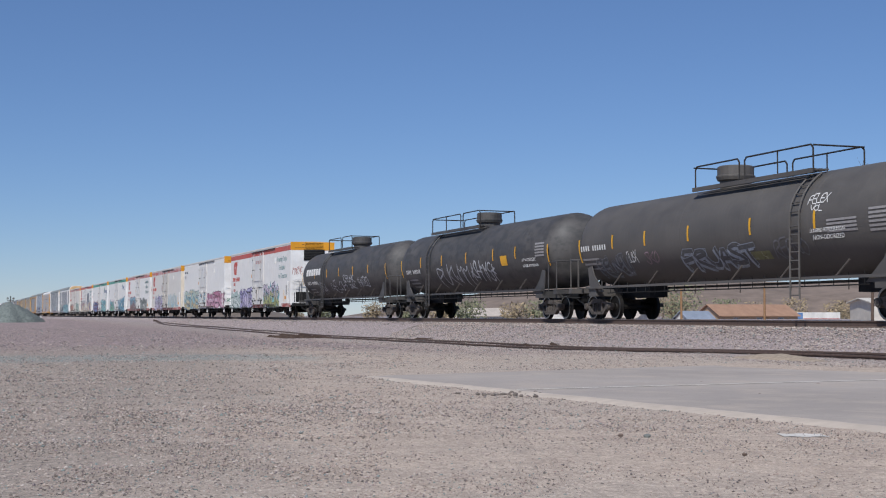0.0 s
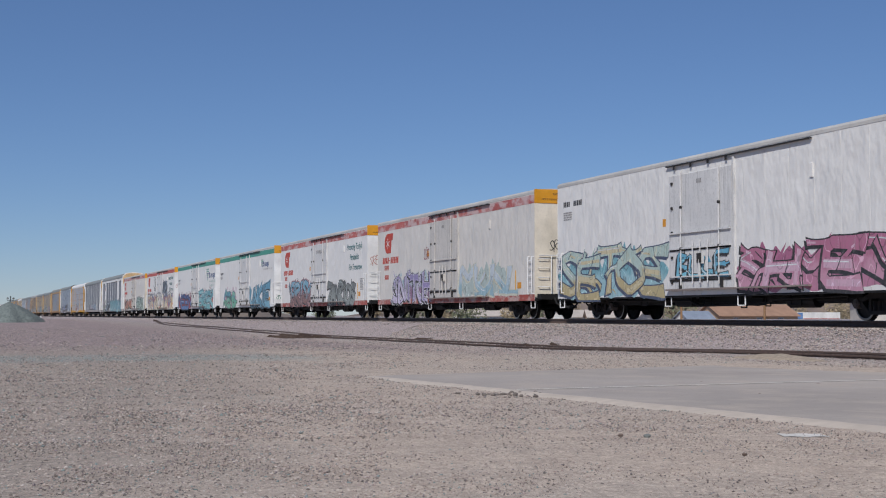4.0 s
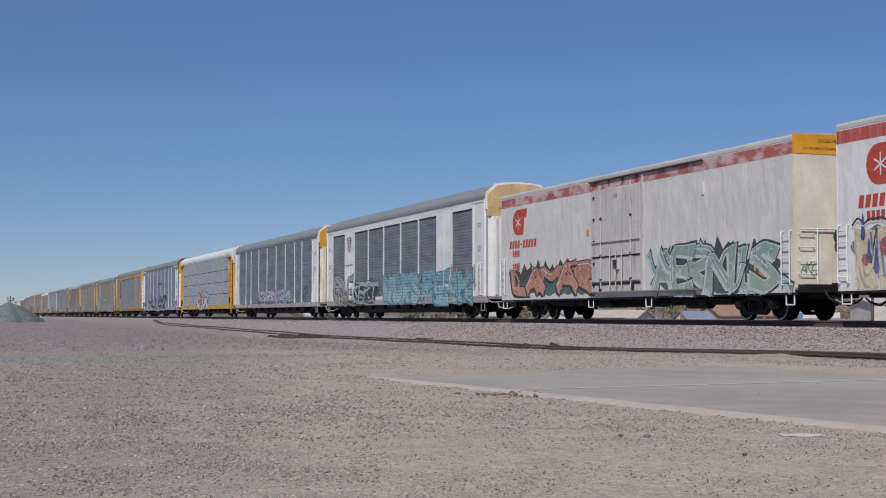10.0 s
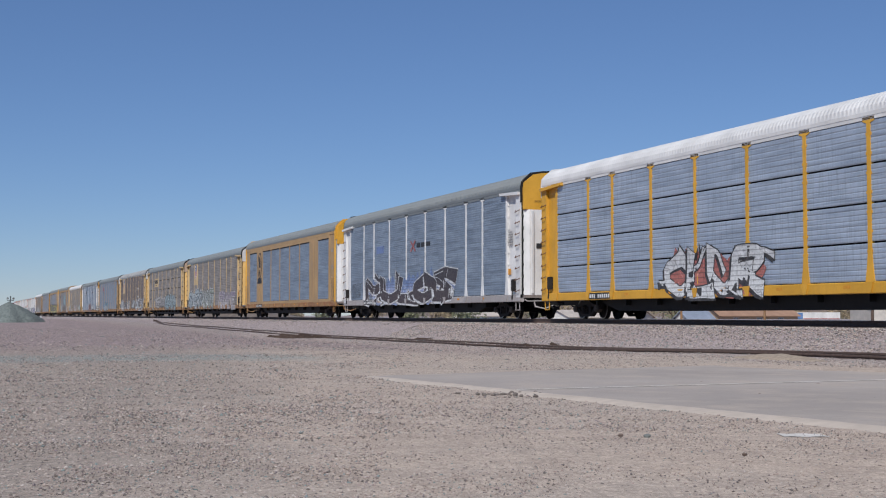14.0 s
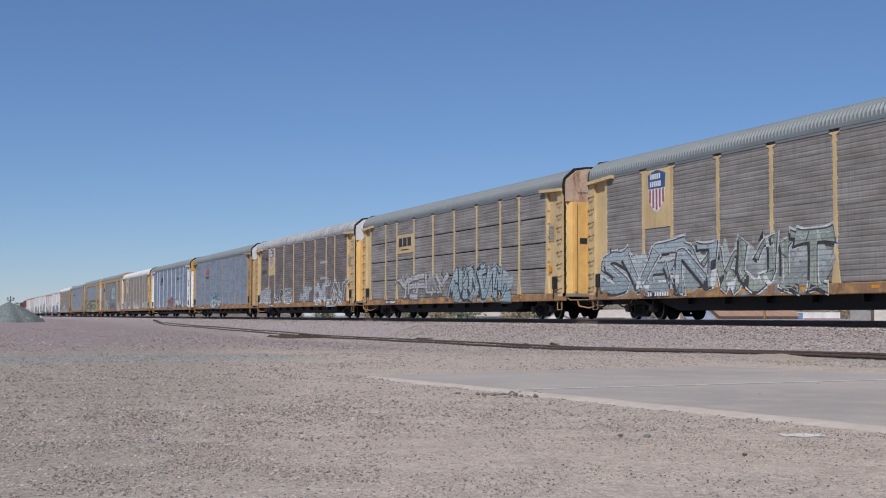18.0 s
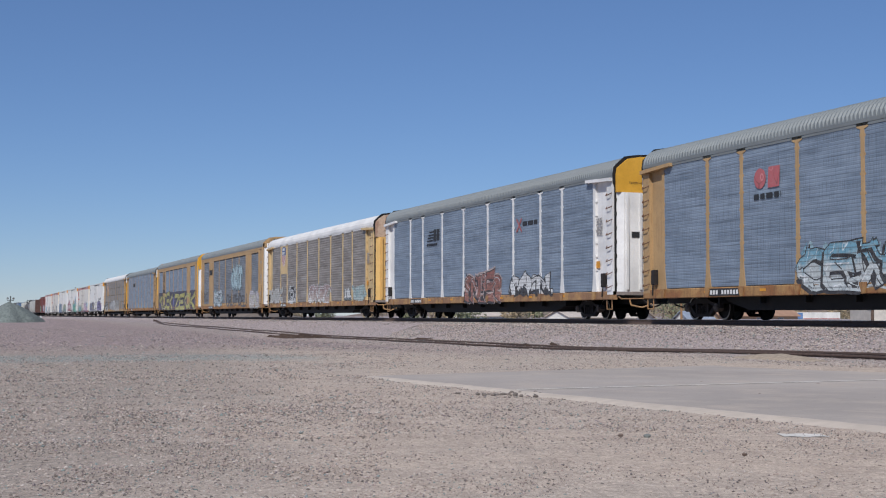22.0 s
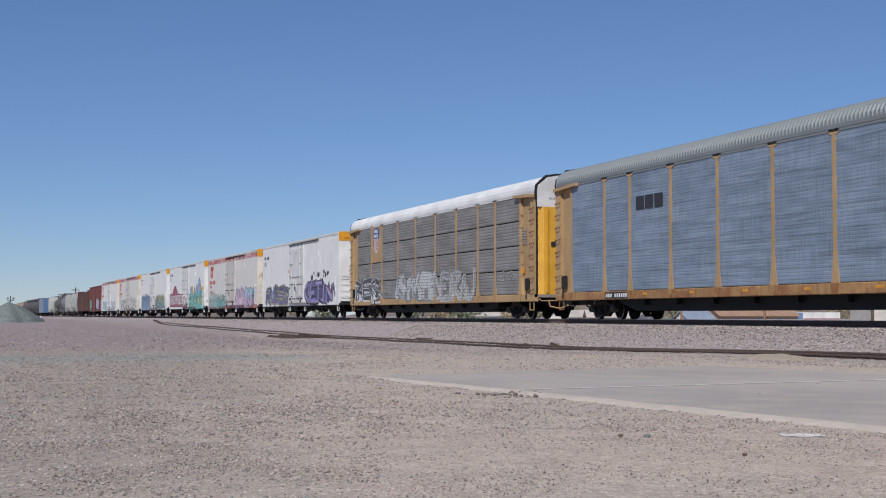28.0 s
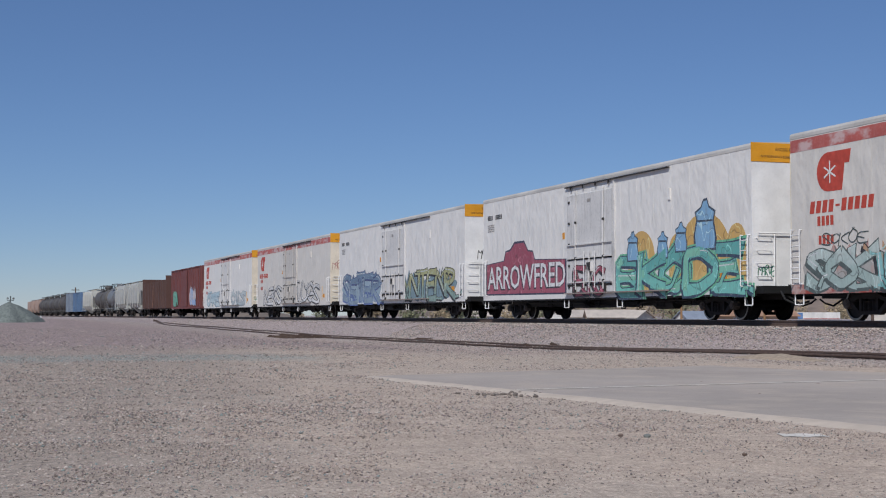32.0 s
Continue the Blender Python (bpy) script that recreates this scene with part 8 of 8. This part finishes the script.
def build_distance():
    flat("bark", "5a4a3e", 0.9, 0, 8, 0.3)
    flat("window_dark", "2a3036", 0.2, 0, 3, 0.1)
    stucco = paint("stucco_tan", "b59a80", "7a6a5a", 0.3, 0.9)
    white = paint("wall_white", "cfccc6", "8a8278", 0.25, 0.8)
    store = paint("store_beige", "c6beb2", "8a8278", 0.3, 0.8)
    tin = paint("roof_tin", "a9b0ba", "7a7a7a", 0.3, 0.4, 0.4)
    brown = paint("roof_tan", "9c7a62", "6a5244", 0.3, 0.85)
    pale = paint("roof_pale", "b8aca0", "8a7a6a", 0.3, 0.8)
    base = -2.1
    far_house("house", "small white house with a grey tin roof", 25.5, 270, 7.5, 7, 2.6, 3.9, white, pale, base, 35)
    far_house("house", "low tan house with a pale roof", 32, 262, 9, 7, 2.6, 3.9, stucco, pale, base)
    far_house("house", "small white house with a grey tin roof", 35, 262, 8.5, 6, 2.5, 3.8, white, pale, base, -40)
    far_house("house", "small pale shed with a tin roof", 44, 240, 5, 5, 2.2, 3.6, white, tin, base, 20)
    far_house("house", "long tan building with a brown roof", 55, 248, 15, 10, 2.9, 4.8, stucco, brown, base, 14)
    far_house("house", "pale low house among trees", 8, 300, 12, 8, 2.8, 4.4, white, pale, base, 25)
    far_house("house", "white flat-sided store building", 59.0, 172, 13, 9, 4.6, 5.0, store, store, base)
    # a long trailer with blue and red panels
    x, y = yard(68, 250)
    t = thing("parked_trailer", "white trailer with red and blue panels", "trailer")
    t.matrix_basis = pose(x, y, base, 0, 0, -19.73)
    part("body", Shape().box(-4.2, 4.2, -1.2, 1.2, 1.2, 3.5), white, t)
    part("panel", Shape().box(-4.1, -2.6, -1.23, -1.2, 2.2, 3.4), spray("3a78b8"), t, "blue panel")
    part("panel", Shape().box(-2.5, 4.1, -1.23, -1.2, 1.3, 2.4), spray("b03a3c"), t, "red panel")
    for k in (-3.2, -2.2, 3.0):
        part("wheel", Shape().rod((k, -1.25, 0.5), (k, 1.25, 0.5), 0.5, 14), M_UNDER, t)
    # shrubs and trees behind the line
    olive = leaf_material("leaves_olive", "515640", "858463")
    dry = leaf_material("leaves_dry", "75674f", "a08e70")
    rng = random.Random(11)
    rows = [(-6, 270, 4.0), (0, 262, 4.5), (4, 255, 4.2), (14, 270, 4.4), (20, 300, 5.4), (41, 280, 7.0), (45, 262, 7.4), (49, 285, 7.0), (36, 300, 5.2), (28, 310, 5.4),
            (62, 300, 5.0), (70, 300, 4.4), (76, 262, 4.0), (80, 270, 4.6), (74, 290, 5.2), (-16, 300, 4.4), (-28, 330, 5.0), (-40, 380, 4.2), (8, 340, 5.6), (55, 320, 5.8)]
    for i, (xc, zc, hgt) in enumerate(rows):
        x, y = yard(xc, zc)
        far_dry = xc > 66 or i % 2 == 1
        leafy("shrub" if hgt < 4.1 else "tree", x, y, base, hgt + 0.8, hgt * 0.9, i, dry if far_dry else olive,
              "dry leafless brush behind the railway" if far_dry else "grey-green desert tree behind the railway", 900, 0.36)
    # bare tree whose top twigs show over the tank cars
    x, y = yard(23.2, 74)
    t = thing("bare_tree", "tall bare tree with thin twigs", "tree")
    t.matrix_basis = pose(x, y, 0)
    s = Shape().rod((0, 0, -0.3), (0.1, 0, 4.5), 0.09, 8, 0.06)
    part("trunk", s, MATS["bark"], t)
    s, rng = Shape(), random.Random(6)
    for i in range(16):
        a, z0 = rng.uniform(0, 6.3), rng.uniform(2.5, 4.5)
        e = (0.1 + math.cos(a) * 0.5, math.sin(a) * 0.5, z0 + rng.uniform(2.5, 4.6))
        s.rod((0.05, 0, z0), e, 0.035, 5, 0.012)
        for j in range(3):
            b = rng.uniform(0, 6.3)
            s.rod(e, (e[0] + math.cos(b) * 0.35, e[1] + math.sin(b) * 0.35, min(9.4, e[2] + rng.uniform(0.3, 0.9))), 0.012, 4, 0.004)
    part("limbs", s, MATS["bark"], t)
    # poles and posts
    wood = MATS["bark"]
    for xc, zc, hgt, lab in ((20.9, 120, 3.0, "short brown timber post"), (28.2, 120, 3.2, "short brown timber post")):
        x, y = yard(xc, zc)
        p_ = tagged(new("timber_post", Shape().rod((0, 0, -0.5), (0, 0, hgt), 0.11, 8, 0.09).mesh("timber_post", flat("post_tan", "8a6a4a", 0.85, 0, 6, 0.2))), lab, "post")
        p_.matrix_basis = pose(x, y, 0.1)
    # long dirt berm behind the line
    s, n = Shape(), 120
    for i in range(n + 1):
        y = 125 + 1100 * i / n
        top = 1.55 + 0.25 * noise.noise(Vector((y * 0.02, 1, 5))) + 0.0012 * y
        rise = smoothstep(0, 7, i)
        for dx, z in ((0, -1.2), (4, top * 0.8 * rise - 1.2 * (1 - rise)), (6, top * rise - 1.2 * (1 - rise)), (9, top * 0.9 * rise - 1.2 * (1 - rise)), (16, -1.2)):
            s.v.append((31 + dx + noise.noise(Vector((y * 0.05, dx, 2))), y, z + 0.12 * noise.noise(Vector((y * 0.2, dx, 7)))))
    for i in range(n):
        for k in range(4):
            p0 = i * 5 + k
            s.f.append((p0, p0 + 5, p0 + 6, p0 + 1))
    tagged(new("dirt_berm", s.mesh("dirt_berm", flat("berm_dirt", "6f6358", 0.95, 0, 0.5, 0.3), True)), "long low dirt berm behind the railway", "berm", kind="structure")
    x, y = yard(-94, 350)
    p_ = thing("utility_pole", "timber utility pole with crossarm beyond the train", "utility pole")
    p_.matrix_basis = pose(x, y, 0)
    part("pole", Shape().rod((0, 0, -0.5), (0, 0, 7.9), 0.18, 8, 0.13), wood, p_)
    part("crossarm", Shape().box(-1.0, 1.0, -0.08, 0.08, 7.1, 7.3), wood, p_)
    x, y = yard(-79, 250)
    p_ = thing("signal_mast", "distant railway signal mast with two heads", "signal")
    p_.matrix_basis = pose(x, y, 0)
    part("mast", Shape().rod((0, 0, -0.5), (0, 0, 4.2), 0.08, 8), M_DARKBAR, p_)
    for k in (-1, 1):
        part("signal_head", Shape().lathe([(-0.2, 0.05), (-0.15, 0.17), (0.12, 0.19), (0.15, 0.05)], "y", 14, (0.5 * k, 0, 3.8)), M_TRUCK, p_)
    part("bracket", Shape().box(-0.6, 0.6, -0.05, 0.05, 3.4, 3.5), M_DARKBAR, p_)
    x, y = yard(-50.5, 172)
    tagged(new("marker_post", Shape().rod((0, 0, -0.3), (0, 0, 0.55), 0.09, 8).mesh("marker_post", M_ENDWHITE)), "short white marker post by the track", "post").matrix_basis = pose(x, y, 0.1)
    # low brown hill
    s = Shape()
    n = 60
    for i in range(n + 1):
        u = i / n
        x, y = yard(-260 + 900 * u, 760 + 80 * math.sin(3 * u))
        hgt = 34 * smoothstep(0.16, 0.42, u) * (0.92 + 0.08 * math.sin(9 * u)) + noise.noise(Vector((u * 14, 0, 3))) * 3
        for k in range(4):
            bx, by = yard(-260 + 900 * u, 760 + 80 * math.sin(3 * u) + 60 * k)
            s.v.append((bx, by, -3 + max(0, hgt) * (0, 0.5, 0.85, 1.0)[k] + noise.noise(Vector((bx * 0.03, by * 0.03, k))) * 1.5))
    for i in range(n):
        for k in range(3):
            p0 = i * 4 + k
            s.f.append((p0, p0 + 4, p0 + 5, p0 + 1))
    tagged(new("backdrop_hill", s.mesh("backdrop_hill", flat("hill_brown", "7a6b5f", 0.95, 0, 0.08, 0.25), True)), "low brown desert hill beyond the houses", "hill", kind="structure")


build_distance()


# ---- loose stones and litter ----
def scatter(rng, n, ys, xlim, sizes):
    """Centres and sizes of stones over a wedge of the yard."""
    y = rng.uniform(ys[0], ys[1], n)
    x = xlim(y, rng.random(n))
    r = sizes[0] + (sizes[1] - sizes[0]) * rng.random(n) ** 4
    return x, y, r


def stone_field(name, label, sets, mat, seed):
    rng = np.random.default_rng(seed)
    vs, fs, base = [], [], 0
    octa = np.array([(1, 0, 0), (-1, 0, 0), (0, 1, 0), (0, -1, 0), (0, 0, 1), (0, 0, -1)], float)
    tri = np.array([(0, 2, 4), (2, 1, 4), (1, 3, 4), (3, 0, 4), (2, 0, 5), (1, 2, 5), (3, 1, 5), (0, 3, 5)])
    for args in sets:
        x, y, r = scatter(rng, *args)
        patchy = np.array([noise.noise(Vector((a * 0.45, b * 0.45, 9))) for a, b in zip(x, y)])
        keep = rng.random(len(x)) < np.clip(0.7 + 0.9 * patchy, 0.3, 1.0)
        x, y, r = x[keep], y[keep], r[keep]
        u, w = x * math.cos(PHI) - y * math.sin(PHI), x * math.sin(PHI) + y * math.cos(PHI)
        on_pad = (u + (w - 16.7) * 0.504 > -0.88) & (w < 19.2) & (w > 6) & (x < 14) & (rng.random(len(x)) > 0.09)
        x, y, r = x[~on_pad], y[~on_pad], r[~on_pad]
        z = np.array([ground_z(a, b) for a, b in zip(x, y)])
        n = len(x)
        jit = rng.uniform(0.55, 1.25, (n, 6, 1))
        ang = rng.uniform(0, 6.3, n)
        c, s = np.cos(ang)[:, None], np.sin(ang)[:, None]
        v = octa[None] * jit
        v = v + rng.uniform(-0.25, 0.25, v.shape)
        vx = (v[:, :, 0] * c - v[:, :, 1] * s) * r[:, None] + x[:, None]
        vy = (v[:, :, 0] * s + v[:, :, 1] * c) * r[:, None] + y[:, None]
        vz = v[:, :, 2] * r[:, None] * 0.7 + (z + r * 0.3)[:, None]
        vs.append(np.stack([vx, vy, vz], 2).reshape(-1, 3))
        fs.append((tri[None] + (np.arange(n) * 6)[:, None, None] + base).reshape(-1, 3))
        base += n * 6
    me = bpy.data.meshes.new(name)
    me.from_pydata(np.concatenate(vs).tolist(), [], np.concatenate(fs).tolist())
    me.materials.append(mat)
    tagged(new(name, me), label, "gravel", kind="stuff")


M_STONES = stones_material()
wedge = lambda y, u: np.minimum(-0.6 + u * (0.82 * y + 2.0), 17.0)
shoulder = lambda y, u: -0.4 + u * (0.34 * y + 0.2)
bank = lambda y, u: 17.8 + u * 4.6
verge = lambda y, u: 13.0 + u * 4.9
stone_field("gravel", "loose mixed stones scattered over the dusty yard",
            [(75000, (3.5, 9), wedge, (0.003, 0.0085)), (80000, (8, 18), wedge, (0.005, 0.014)), (45000, (16, 34), wedge, (0.006, 0.02)), (30000, (30, 80), wedge, (0.012, 0.04)), (22000, (12, 50), verge, (0.007, 0.024)),
             (26000, (3.5, 12), shoulder, (0.0035, 0.0115)), (20000, (10, 26), shoulder, (0.006, 0.018)), (160, (4, 26), wedge, (0.008, 0.02))], M_STONES, 3)
stone_field("ballast", "purple-grey crushed ballast on the track bank",
            [(80000, (14, 60), bank, (0.014, 0.042)), (9000, (50, 130), bank, (0.02, 0.05))], M_STONES, 4)


def sand_drift():
    """A low spill of sand over the siding rail."""
    x0, y0 = yard(6.15, 25.2)
    s, n = Shape(), 24
    for i in range(n + 1):
        for k in range(9):
            u, w = -1 + 2 * i / n, -1 + 2 * k / 8
            q = max(0, 1 - u * u) * max(0, 1 - w * w)
            x, y = x0 + w * 0.38 - u * 0.1, y0 + u * 1.35
            s.v.append((x, y, ground_z(x, y) - 0.02 + 0.13 * q * (1 + 0.3 * noise.noise(Vector((u * 3, w * 3, 1))))))
    for i in range(n):
        for k in range(8):
            p0 = i * 9 + k
            s.f.append((p0, p0 + 9, p0 + 10, p0 + 1))
    tagged(new("sand_drift", s.mesh("sand_drift", flat("drift_sand", "968775", 0.95, 0, 14, 0.3), True)), "tan sand spilt over the rusty siding rail", "sand", kind="structure")


sand_drift()


def litter():
    paper = flat("paper_white", "cbc4ba", 0.9, 0, 9, 0.12)
    x, y = yard(2.25, 8.6)
    s = Shape()
    for i in range(7):
        for j in range(3):
            s.v.append((-0.14 + 0.047 * i, -0.11 + 0.11 * j, 0.004 + 0.002 * math.sin(i * 1.7 + j)))
    s.f = [(i * 3 + j, i * 3 + j + 3, i * 3 + j + 4, i * 3 + j + 1) for i in range(6) for j in range(2)]
    tagged(new("paper_scrap", s.mesh("paper_scrap", paper)), "crumpled white paper scrap on the gravel", "litter").matrix_basis = pose(x, y, ground_z(x, y), 0, 0, -20)
    wood = flat("splintered_wood", "4a3c34", 0.95, 0, 9, 0.4)
    for i, (xc, zc, l, w, tilt, turn) in enumerate(((2.65, 41.5, 0.5, 0.07, 25, 20), (3.5, 42.5, 0.4, 0.1, 18, -30), (-6.6, 61.5, 1.6, 0.16, 6, 10), (-6.0, 61.8, 1.2, 0.14, 12, 30), (-7.2, 61.0, 1.4, 0.12, 3, -15), (-5.2, 61.5, 1.3, 0.08, 10, 5), (5.3, 19.9, 0.32, 0.04, 2, -25), (-0.7, 56, 0.9, 0.08, 4, 0))):
        x, y = yard(xc, zc)
        tagged(new("wood_scrap", Shape().prism([(-l / 2, -w / 2), (l / 2, -w / 3), (l / 2 * 0.8, w / 2), (-l / 2 * 0.9, w / 2)], -0.05, 0.05).mesh("wood_scrap", wood)),
               "dark splintered tie fragment on the gravel", "debris", "wood scraps by the siding").matrix_basis = pose(x, y, ground_z(x, y) + w * 0.5, tilt, 0, 70 + turn)


def chunk(rng, r):
    """A broken stone with blunt corners."""
    s = Shape()
    s.lathe([(-r * 0.5, 0.0), (-r * 0.45, r * 0.7), (r * 0.1, r), (r * 0.5, r * 0.6), (r * 0.62, 0.0)], "z", 7)
    s.v = [(x * rng.uniform(0.8, 1.25), y * rng.uniform(0.7, 1.1), z * rng.uniform(0.8, 1.1)) for x, y, z in s.v]
    return s


def loose_rocks():
    """Single rocks on the yard and broken concrete at the corner of the pad."""
    rng = random.Random(21)
    grey, brown = flat("rock_grey", "6f726e", 0.9, 0, 25, 0.3), flat("rock_brown", "6a5a50", 0.9, 0, 25, 0.3)
    for xc, zc, r, m in ((1.1, 8.5, 0.02, brown), (1.25, 8.4, 0.024, grey), (1.6, 7.3, 0.016, brown), (-0.9, 8.7, 0.017, grey), (2.4, 11.5, 0.016, grey), (3.0, 13.0, 0.018, brown), (2.2, 14.2, 0.018, grey), (4.1, 15.0, 0.02, brown), (3.4, 11.0, 0.015, brown), (3.9, 12.4, 0.016, grey), (2.9, 15.4, 0.018, brown)):
        x, y = yard(xc, zc)
        tagged(new("rock", chunk(rng, r).mesh("rock", m, True)), "single small rock lying on the dusty yard", "rock", "rocks on the yard").matrix_basis = pose(x, y, max(ground_z(x, y), 0.0) + r * 0.4, 0, 0, rng.uniform(0, 360))
    broken = flat("broken_concrete", "6e655e", 0.95, 0, 22, 0.25)
    for i in range(34):
        x, y = yard(0.68 + rng.gauss(0, 0.2), 13.1 + rng.gauss(0, 0.2))
        r = rng.uniform(0.012, 0.032)
        tagged(new("concrete_chunk", chunk(rng, r).mesh("concrete_chunk", broken)), "crumbled chunk broken off the concrete pad edge", "rubble", "rubble at the pad edge").matrix_basis = pose(x, y, ground_z(x, y) + r * 0.35, 0, 0, rng.uniform(0, 360))


litter()
loose_rocks()


# ---- motion ----
def motions():
    """The train rolls past at an even speed, gaining a little."""
    lag = 7.88
    for car, mid in CARS:
        rows = []
        for i in range(17):
            t = 2.0 * i
            v = S * (20.943 * t + 0.00858 * t * t)
            rows.append((t, pose(TRACK, mid - v - lag, RAILZ)))
        walk(car, rows)


motions()
